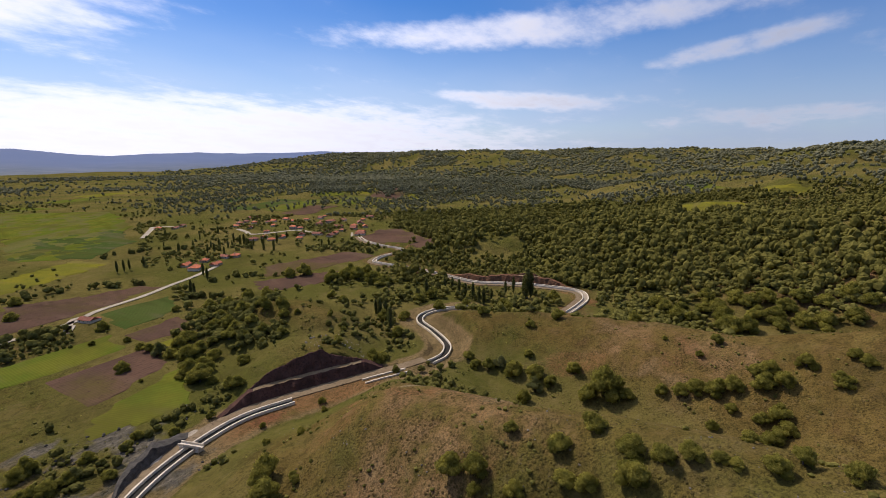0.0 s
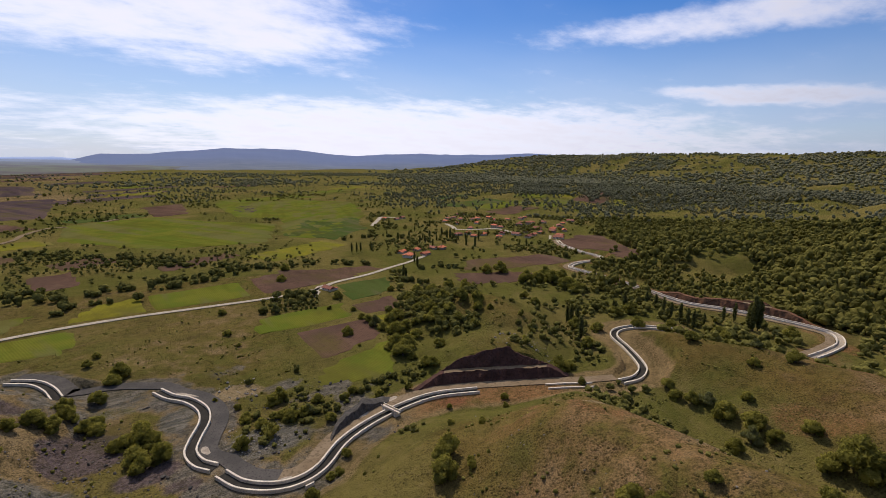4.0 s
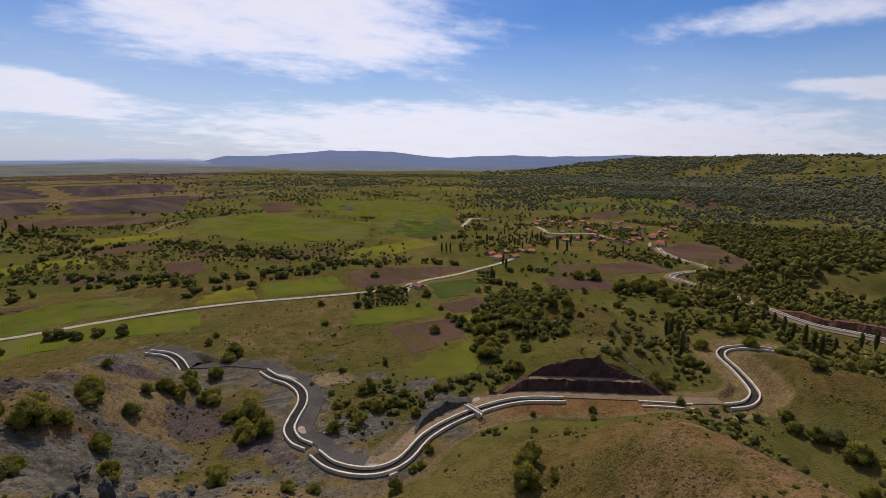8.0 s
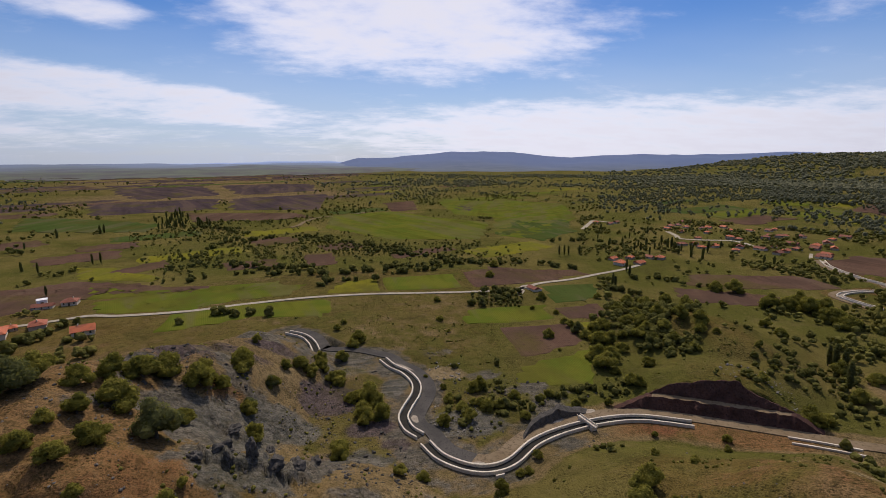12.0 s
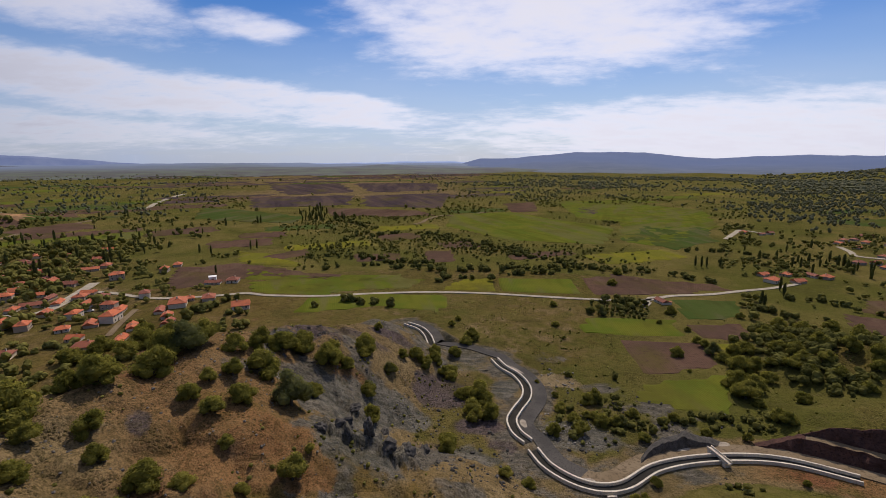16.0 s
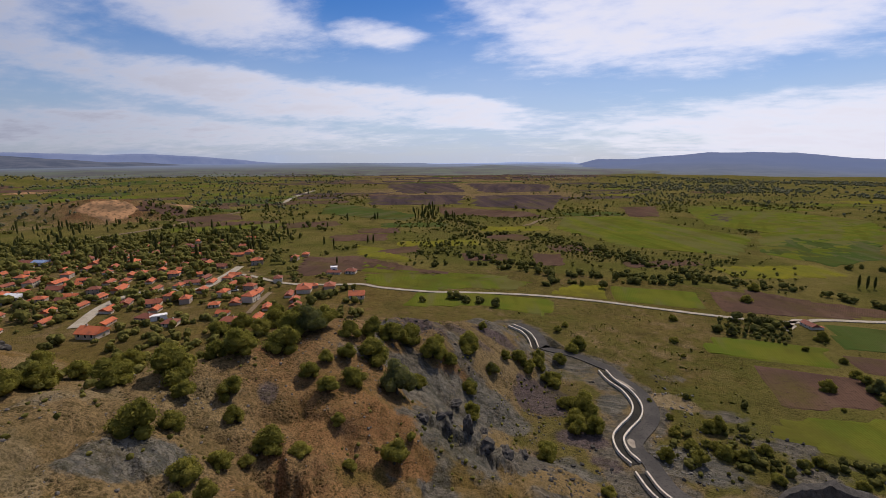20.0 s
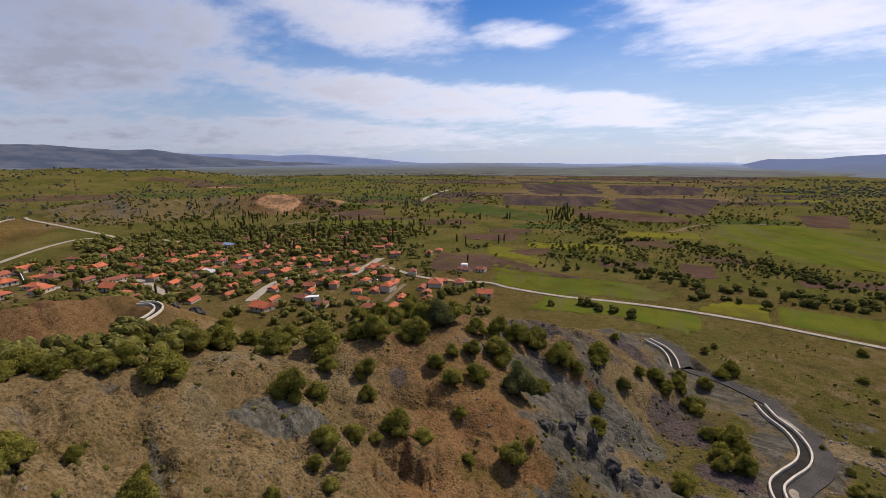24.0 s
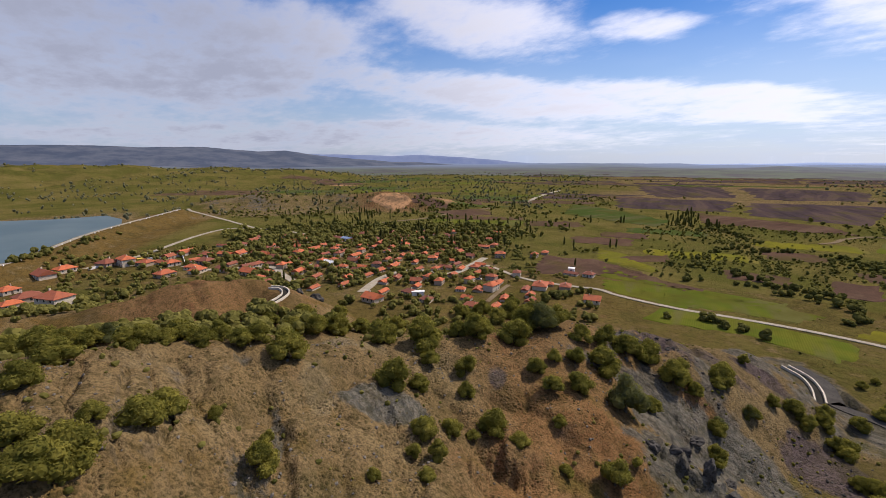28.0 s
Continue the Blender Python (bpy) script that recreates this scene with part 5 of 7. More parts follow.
HEDGES = [
    [(-19.4, 340), (-17.3, 339)],
    [(-7.1, 324), (2.1, 329), (12.3, 341)],
    [(-1.4, 435), (5.7, 395), (13.0, 357), (17.4, 344)],
    [(-12.3, 346), (-7.0, 354), (-4.3, 335)],
    [(-15.8, 447), (-9.5, 491), (-1.4, 467)],
    [(-18.3, 416), (-15.2, 475), (-12.6, 519)],
    [(-17.1, 384), (-11.5, 361)],
    [(-12.1, 335), (-6.6, 330)],
    [(-6.2, 301), (-2.2, 303), (2.6, 299)],
    [(-0.9, 337), (4.6, 317), (8.5, 326), (12.6, 329)],
    [(-0.2, 407), (6.0, 383), (15.5, 353)],
    [(-7.3, 467), (-0.1, 440), (7.3, 396)],
    [(15.5, 344), (21.2, 357), (27.1, 342)],
    [(2.1, 346), (9.9, 341), (14.1, 355)],
    [(-35.3, 252), (-32.2, 272), (-29.5, 288)],
    [(-20.4, 251), (-16.9, 253), (-12.1, 251)],
    [(-53.8, 548), (-58.1, 562), (-63.5, 565)],
    [(-92.9, 428), (-88.8, 469), (-83.6, 576)],
    [(-18.9, 592), (-15.8, 586), (-12.5, 526)],
    [(24.1, 451), (29.2, 471), (34.2, 446)],
    [(47.1, 417), (49.7, 406), (52.1, 393)],
    [(32.2, 297), (34.4, 292), (38.7, 305)],
    [(34.7, 331), (40.0, 335)],
    [(13.9, 244), (16.8, 258), (19.7, 252), (19.7, 268), (16.1, 272)],
    [(-13.2, 348), (-8.4, 353), (-4.0, 334)],
    [(-19.8, 386), (-14.3, 378), (-9.4, 374)],
]


def plant(root, az, r, size, tall=1.0, sink=0.0):
    x, y = polar(az, r)
    z = float(land(np.array([x]), np.array([y]))[0])
    root.matrix_world = Matrix.Translation((x, y, z - sink)) @ Matrix.Rotation(rng.uniform(0, 6.28), 4, "Z") @ Matrix.Diagonal((size, size, size * tall, 1))
    return root


n_tree = 0
for row in TREES:
    for az, r, size in row:
        n_tree += 1
        pale = n_tree % 29 == 7
        size = max(size, 1.6) * (1.0 if az < -64 else 1.12 if az < 20 and r < 140 else 0.78 if 33 < az < 53 and r > 190 else 1.0)
        shrub = size < 3.4
        name = "willow" if pale else ("shrub" if shrub else "oak_tree")
        root = tree_thing(name, WILLOW_CROWNS[n_tree % 2] if pale else OAK_CROWNS[n_tree % 7], OAK_TRUNK)
        plant(root, az, r, size, rng.uniform(0.72, 1.0), 0.09 * size)
        place_ = "the dry hillside" if r < 140 else "the slope above the canal" if r < 230 else "the edge of the fields"
        if pale:
            tagged(root, "pale grey-green willow on " + place_, "tree", "willows")
        elif shrub:
            tagged(root, "small dense green oak shrub on " + place_, "shrub", "shrubs on the hills")
        else:
            tagged(root, "round leafy green oak tree on " + place_, "tree", "oaks on the hills")
for row in POPLARS:
    for az, r, size in row:
        root = tree_thing("poplar", POPLAR_CROWNS[int(rng.integers(3))], POPLAR_TRUNK)
        if 30 < az < 45 and r > 380:
            az, r, size = az + rng.normal(0, 1.2), r + rng.uniform(-30, 60), size * rng.uniform(0.5, 0.8)
        if az < -30 and r > 400:
            az, r, size = az + rng.normal(0, 1.6), r + rng.uniform(-45, 110), size * rng.uniform(0.55, 0.85)
        plant(root, az, r, max(size, 7), rng.uniform(0.92, 1.1))
        tagged(root, "tall slender dark green poplar in a row", "tree", "poplars")


# ---------------------------------------------------------------- woodland, hedges and far trees
def blob_kinds(count, lobes, level):
    kinds = []
    for k in range(count):
        v0, f0 = (ICO1, ICO2, ICO3)[level - 1]
        vs, fs = [], []
        for j in range(lobes):
            rad = 0.5 if lobes == 1 else rng.uniform(0.20, 0.36)
            off = np.zeros(3) if lobes == 1 else np.array([rng.uniform(-0.22, 0.22), rng.uniform(-0.22, 0.22), rng.uniform(-0.08, 0.34)])
            v = v0 * (1 + 0.5 * (rng.random((len(v0), 1)) - 0.5)) * rad * np.array([1, 1, 0.95]) + off
            v[:, 2] += 0.40
            vs.append(v)
            fs.append(f0 + j * len(v0))
        kinds.append((np.vstack(vs), np.vstack(fs)))
    return kinds


def grove(name, pts, kinds, mat, label, tall=(0.75, 1.1), category="woods"):
    """Many trees as one mesh; pts: x, y, width."""
    pts = np.asarray(pts, float)
    z = land(pts[:, 0], pts[:, 1])
    vs, fs, base = [], [], 0
    which = rng.integers(len(kinds), size=len(pts))
    for k, (v, f) in enumerate(kinds):
        sel = np.where(which == k)[0]
        if not len(sel):
            continue
        a = rng.uniform(0, 6.283, len(sel))
        s, h = pts[sel, 2], rng.uniform(*tall, len(sel))
        c, n = np.cos(a)[:, None], np.sin(a)[:, None]
        x = (v[None, :, 0] * c - v[None, :, 1] * n) * s[:, None] + pts[sel, 0][:, None]
        y = (v[None, :, 0] * n + v[None, :, 1] * c) * s[:, None] + pts[sel, 1][:, None]
        zz = v[None, :, 2] * (s * h)[:, None] + z[sel][:, None] - 0.1 * s[:, None] * h[:, None]
        vs.append(np.stack([x, y, zz], -1).reshape(-1, 3))
        fs.append((f[None] + (np.arange(len(sel)) * len(v))[:, None, None] + base).reshape(-1, 3))
        base += len(sel) * len(v)
    return tagged(new(name, mesh_of(name, np.vstack(vs), np.vstack(fs), [mat])), label, category, kind="stuff")


def sown(n, az0, az1, r0, r1, size, keep=None):
    """n points spread evenly over a stretch of the plan, thinned by keep(x, y)."""
    az = rng.uniform(az0, az1, n)
    r = np.sqrt(rng.uniform(r0 * r0, r1 * r1, n))
    x, y = polar(az, r)
    p = np.stack([x, y, rng.uniform(size[0], size[1], n)], 1)
    d, _ = near_line(x, y, SHELF)
    e, _ = near_line(x, y, SHELF_R)
    ok = (d > 13) & (e > 8)
    for q in KEEP_OUT:
        ok &= near_line(x, y, q)[0] > 5
    ok &= ~in_fields(x, y)
    if keep is not None:
        ok &= rng.random(n) < keep(x, y)
    return p[ok]


KEEP_OUT = [plan(c, 4) for n_, c, w_, m_, l_ in ROADS]
FIELD_RINGS = [np.stack(polar(np.array(c, float)[:, 0], np.array(c, float)[:, 1]), 1) for c in [f_[2] for f_ in FIELDS] + list(SCARS)]


def in_fields(x, y):
    hit = np.zeros(x.shape, bool)
    for ring in FIELD_RINGS:
        inside = np.zeros(x.shape, bool)
        for i in range(len(ring)):
            (x0, y0), (x1, y1) = ring[i - 1], ring[i]
            cross = ((y0 > y) != (y1 > y)) & (x < (x1 - x0) * (y - y0) / (y1 - y0 + 1e-12) + x0)
            inside ^= cross
        hit |= inside
    return hit


def clumps(size, seed, lo, hi, floor_=0.0):
    return lambda x, y: np.maximum(step(lo, hi, fbm(x, y, size, seed)), floor_)


def thinning(keep, az0, az1):
    """Thins a wood from the bearing az0 on until none is left at az1."""
    return lambda x, y: keep(x, y) * step(az1, az0, np.degrees(np.arctan2(x, y)) + (fbm(x, y, 70, 133) - 0.47) * 14)


NEAR3 = blob_kinds(8, 5, 2)
MID5 = blob_kinds(14, 3, 1)
FAR1 = blob_kinds(10, 2, 1)
TINY = blob_kinds(6, 1, 1)
SLIM = []
for v, f in blob_kinds(4, 1, 2):
    v = v.copy()
    v[:, :2] *= 0.22
    v[:, 2] *= 1.15
    SLIM.append((v, f))

hedge = []
for chain in HEDGES:
    line = plan(chain, 12)
    length = np.linalg.norm(np.diff(line, axis=0), axis=1).sum()
    k = int(length / 4.0)
    at = rng.uniform(0, len(line) - 1, k)
    i = at.astype(int)
    p = line[i] + (line[np.minimum(i + 1, len(line) - 1)] - line[i]) * (at - i)[:, None] + rng.normal(0, 3.0, (k, 2))
    hedge.append(np.concatenate([p, rng.uniform(2.4, 6.0, (k, 1))], 1))
grove("hedgerow", np.vstack(hedge), NEAR3, WOODS, "uneven green hedgerows along the field edges", category="hedge")
grove("scrub", np.vstack([
    sown(4200, -24, 22, 330, 640, (1.4, 4.0), clumps(45, 61, 0.45, 0.56, 0.14)),
    sown(3600, -40, 30, 600, 1000, (2.2, 5.6), clumps(60, 62, 0.46, 0.56, 0.10)),
    sown(900, -76, -44, 660, 900, (2.5, 5.5), clumps(50, 88, 0.42, 0.54, 0.1)),
    sown(40, -12, 35, 190, 330, (0.8, 2.0)),
    sown(150, 28, 60, 150, 330, (1.2, 3.6), clumps(30, 63, 0.45, 0.6)),
]), MID5, WOODS, "scattered green bushes on the plain", category="bushes")
grove("knob_wood", np.vstack([
    sown(420, 30, 42, 192, 262, (2.4, 4.6), clumps(26, 101, 0.42, 0.52, 0.05)),
    sown(400, 9, 35, 118, 172, (0.8, 3.2), clumps(16, 102, 0.42, 0.52, 0.08)),
    sown(190, 46, 60, 170, 260, (1.4, 3.8), clumps(26, 103, 0.45, 0.55, 0.05)),
]), NEAR3, WOODS, "dense green scrub wood on the knob and in the gully", category="woods")
brush = rng.uniform(0, len(GULLY) - 1.01, 260)
i = brush.astype(int)
p = GULLY[i] + (GULLY[i + 1] - GULLY[i]) * (brush - i)[:, None] + rng.normal(0, 4.0, (260, 2))
grove("gully_brush", np.concatenate([p, rng.uniform(0.8, 3.6, (260, 1))], 1), NEAR3, WOODS, "leafy brush along the gully between the hills", category="bushes")
grove("forest", np.vstack([
    sown(9500, 56, 113, 288, 650, (2.8, 5.6), clumps(70, 64, 0.26, 0.40)),
    sown(5200, 56, 113, 288, 650, (5.5, 9.0), clumps(60, 164, 0.36, 0.50)),
]), MID5, FOREST, "dense green oak wood on the hillside", (0.95, 1.4), category="forest")
grove("valley_wood", np.vstack([
    sown(520, 54, 86, 215, 300, (2.5, 6), clumps(34, 65, 0.42, 0.54)),
    sown(1300, 84, 113, 205, 310, (2.5, 6), clumps(34, 66, 0.38, 0.5)),
    sown(2600, 28, 60, 395, 660, (2.6, 6.0), clumps(45, 67, 0.42, 0.54, 0.08)),
    sown(500, 30, 56, 250, 400, (2.4, 6.0), clumps(36, 68, 0.47, 0.56, 0.02)),
    sown(1500, -70, -26, 430, 760, (4, 9.0), thinning(clumps(80, 165, 0.45, 0.53, 0.05), -46, -30)),
]), MID5, WOODS, "mixed green trees in the valley", category="woods")
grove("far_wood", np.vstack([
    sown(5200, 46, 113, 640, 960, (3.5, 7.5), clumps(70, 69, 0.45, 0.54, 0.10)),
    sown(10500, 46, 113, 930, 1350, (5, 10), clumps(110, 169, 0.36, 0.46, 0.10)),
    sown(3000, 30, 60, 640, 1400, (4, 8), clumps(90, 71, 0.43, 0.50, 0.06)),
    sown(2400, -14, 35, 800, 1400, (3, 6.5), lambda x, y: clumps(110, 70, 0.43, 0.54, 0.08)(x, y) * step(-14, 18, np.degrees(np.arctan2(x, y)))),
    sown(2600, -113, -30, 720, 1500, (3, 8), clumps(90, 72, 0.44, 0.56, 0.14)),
]), FAR1, HAZED_LEAF, "green woods on the rolling hills", (0.9, 1.3), category="woods")
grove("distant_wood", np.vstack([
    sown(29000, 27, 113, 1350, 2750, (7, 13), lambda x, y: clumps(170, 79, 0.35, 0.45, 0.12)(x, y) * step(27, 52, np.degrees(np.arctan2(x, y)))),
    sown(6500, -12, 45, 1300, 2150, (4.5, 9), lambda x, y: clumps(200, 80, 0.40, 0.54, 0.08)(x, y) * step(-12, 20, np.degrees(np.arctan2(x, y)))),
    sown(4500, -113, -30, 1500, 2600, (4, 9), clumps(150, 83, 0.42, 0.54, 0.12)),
]), TINY, HAZED_LEAF, "distant green woods on the ridges", category="woods")
grove("plain_trees", sown(700, -38, 0, 650, 1900, (4, 8), clumps(170, 73, 0.5, 0.62, 0.02)), FAR1, WOODS, "lines of far trees on the plain", category="trees")
grove("poplar_grove", np.vstack([
    sown(320, -68, -26, 440, 800, (5.5, 10.0), thinning(clumps(50, 74, 0.44, 0.58, 0.16), -46, -28)),
    sown(520, -68, -28, 470, 700, (3, 6), thinning(clumps(50, 74, 0.42, 0.56, 0.1), -46, -30)),
    sown(160, -30, -16, 600, 760, (7, 11), clumps(60, 75, 0.45, 0.56)),
    sown(60, 30, 48, 420, 560, (6, 10), clumps(40, 76, 0.45, 0.58)),
]), SLIM, LEAF_DARK, "grove of slender dark poplars", (0.85, 1.15), "poplars")
grove("west_thicket", np.vstack([
    sown(520, -112, -62, 140, 200, (3.5, 7), clumps(34, 77, 0.34, 0.46)),
    sown(260, -95, -66, 270, 330, (3, 6)),
    sown(260, -62, -28, 165, 265, (2.4, 5), clumps(36, 78, 0.40, 0.52)),
]), NEAR3, WOODS, "leafy green thicket behind the bare hill", category="woods")

# low tussocks and seedlings on the hills
grove("tussocks", np.vstack([
    sown(4200, -106, 30, 45, 215, (0.25, 1.2), clumps(13, 84, 0.46, 0.58, 0.03)),
    sown(4200, 36, 112, 45, 230, (0.2, 1.1), clumps(14, 85, 0.46, 0.58, 0.02)),
    sown(900, -10, 40, 125, 300, (0.3, 1.0), clumps(20, 86, 0.46, 0.58, 0.03)),
]), TINY, WOODS, "low green tussocks and seedlings in the dry grass", category="grass")

# ---------------------------------------------------------------- houses
def tile_build(n, pos):
    one = n.add("ShaderNodeObjectInfo").outputs["Random"]
    g, p = n.noise(pos, 3.0, 4.0), n.noise(pos, 0.35, 4.0)
    col = n.mix(n.ramp(one, 0.15, 0.85), (0.22, 0.074, 0.042), (0.56, 0.146, 0.052))
    col = n.mix(n.ramp(p, 0.45, 0.75), col, (0.27, 0.085, 0.045))
    rows = n.add("ShaderNodeTexWave")
    n.put(rows.inputs["Vector"], n.add("ShaderNodeTexCoord").outputs["Object"])
    rows.inputs["Scale"].default_value = 1.3
    return n.mix(n.math("MULTIPLY", g, 0.25), col, (0.20, 0.065, 0.036)), rows.outputs["Fac"]


def plaster_build(n, pos):
    one = n.add("ShaderNodeObjectInfo").outputs["Random"]
    p, g = n.noise(pos, 0.7, 4.0), n.noise(pos, 4.0, 3.0)
    col = n.mix(n.ramp(one, 0.3, 0.7), (0.60, 0.52, 0.40), (0.38, 0.30, 0.22))
    col = n.mix(n.ramp(p, 0.5, 0.8), col, (0.36, 0.30, 0.23))
    return col, g


TILE = surface("clay_tiles", tile_build, 0.8, 0.04)
PLASTER = surface("lime_plaster", plaster_build, 0.9, 0.01)
OLD_WOOD = surface("old_wood", two_tone((0.12, 0.085, 0.055), (0.09, 0.065, 0.045), 1.5, 5.0), 0.8, 0.01)
WHITE = surface("white_paint", two_tone((0.78, 0.77, 0.73), (0.68, 0.67, 0.63), 0.5, 3.0, (0.6, 0.59, 0.56)), 0.7, 0.0)
BLUE_TIN = surface("blue_tin", two_tone((0.20, 0.28, 0.42), (0.26, 0.33, 0.46), 0.6, 3.0), 0.45, 0.0)
PANE = surface("window_glass", two_tone((0.03, 0.035, 0.04), (0.05, 0.055, 0.06), 0.8, 3.0), 0.15, 0.0)
YELLOW = surface("yellow_paint", two_tone((0.62, 0.40, 0.03), (0.55, 0.34, 0.03), 0.8, 3.0), 0.6, 0.0)


def box(bm, x0, x1, y0, y1, z0, z1):
    v = [bm.verts.new(p) for p in ((x0, y0, z0), (x1, y0, z0), (x1, y1, z0), (x0, y1, z0), (x0, y0, z1), (x1, y0, z1), (x1, y1, z1), (x0, y1, z1))]
    for f in ((3, 2, 1, 0), (4, 5, 6, 7), (0, 1, 5, 4), (1, 2, 6, 5), (2, 3, 7, 6), (3, 0, 4, 7)):
        bm.faces.new([v[i] for i in f])


def part(name, bm, material, parent, label=""):
    me = bpy.data.meshes.new(name)
    bmesh.ops.recalc_face_normals(bm, faces=bm.faces)
    bm.to_mesh(me)
    bm.free()
    me.materials.append(material)
    ob = new(name, me)
    ob.parent = parent
    if label:
        ob["label"] = label
    return ob


def boxes(name, spans, material, parent, label=""):
    bm = bmesh.new()
    for s in spans:
        box(bm, *s)
    return part(name, bm, material, parent, label)


def roof(w, d, z, rise, over, hip, material, parent):
    bm = bmesh.new()
    x, y, k = w / 2 + over, d / 2 + over, (d / 2 if hip else -over * 0.0)
    rx = max(x - k, 0.4) if hip else x
    lo = [bm.verts.new(p) for p in ((-x, -y, z), (x, -y, z), (x, y, z), (-x, y, z))]
    un = [bm.verts.new(p) for p in ((-x, -y, z - 0.22), (x, -y, z - 0.22), (x, y, z - 0.22), (-x, y, z - 0.22))]
    a, b = bm.verts.new((-rx, 0, z + rise)), bm.verts.new((rx, 0, z + rise))
    bm.faces.new((lo[0], lo[1], b, a))
    bm.faces.new((lo[2], lo[3], a, b))
    bm.faces.new((lo[1], lo[2], b))
    bm.faces.new((lo[3], lo[0], a))
    bm.faces.new(un[::-1])
    for i in range(4):
        bm.faces.new((lo[i - 1], lo[i], un[i], un[i - 1]))
    return part("roof", bm, material, parent)


def house(w, d, h, rise, hip, wall=None, top=None, wing=False):
    """A house ten metres or so long, on its foot."""
    root = new("house")
    boxes("wall", [(-w / 2, w / 2, -d / 2, d / 2, -1.5, h)] + ([(-w / 2, -w / 2 + 3.6, -d / 2 - 3.0, -d / 2, -1.5, h * 0.8)] if wing else []), wall or PLASTER, root)
    roof(w, d, h + 0.1, rise, 0.5, hip, top or TILE, root)
    if wing:
        bm = bmesh.new()
        box(bm, -w / 2 - 0.3, -w / 2 + 3.9, -d / 2 - 3.3, -d / 2 - 0.45, h * 0.8 + 0.004, h * 0.8 + 0.35)
        part("lean_to_roof", bm, top or TILE, root)
    boxes("chimney", [(w * 0.2 - 0.3, w * 0.2 + 0.3, -0.3, 0.3, h + rise * 0.4, h + rise + 0.8)], PLASTER, root)
    floors = (1.0,) if h < 4 else (1.0, 3.8)
    for z in floors:
        for fx in (-0.32, 0.0, 0.32):
            for side in (-1, 1):
                if fx == 0.0 and z == 1.0 and side == -1:
                    continue
                x, y = fx * w, side * d / 2
                fr = boxes("window", [(x - 0.62, x + 0.62, y - 0.05, y + 0.05, z - 0.08, z + 1.38)], WHITE, root)
                boxes("pane", [(x - 0.5, x + 0.5, y - 0.075, y + 0.075, z, z + 1.3)], PANE, fr)
    boxes("door", [(-0.55, 0.55, -d / 2 - 0.06, -d / 2 + 0.06, -0.2, 2.1)], OLD_WOOD, root)
    return root


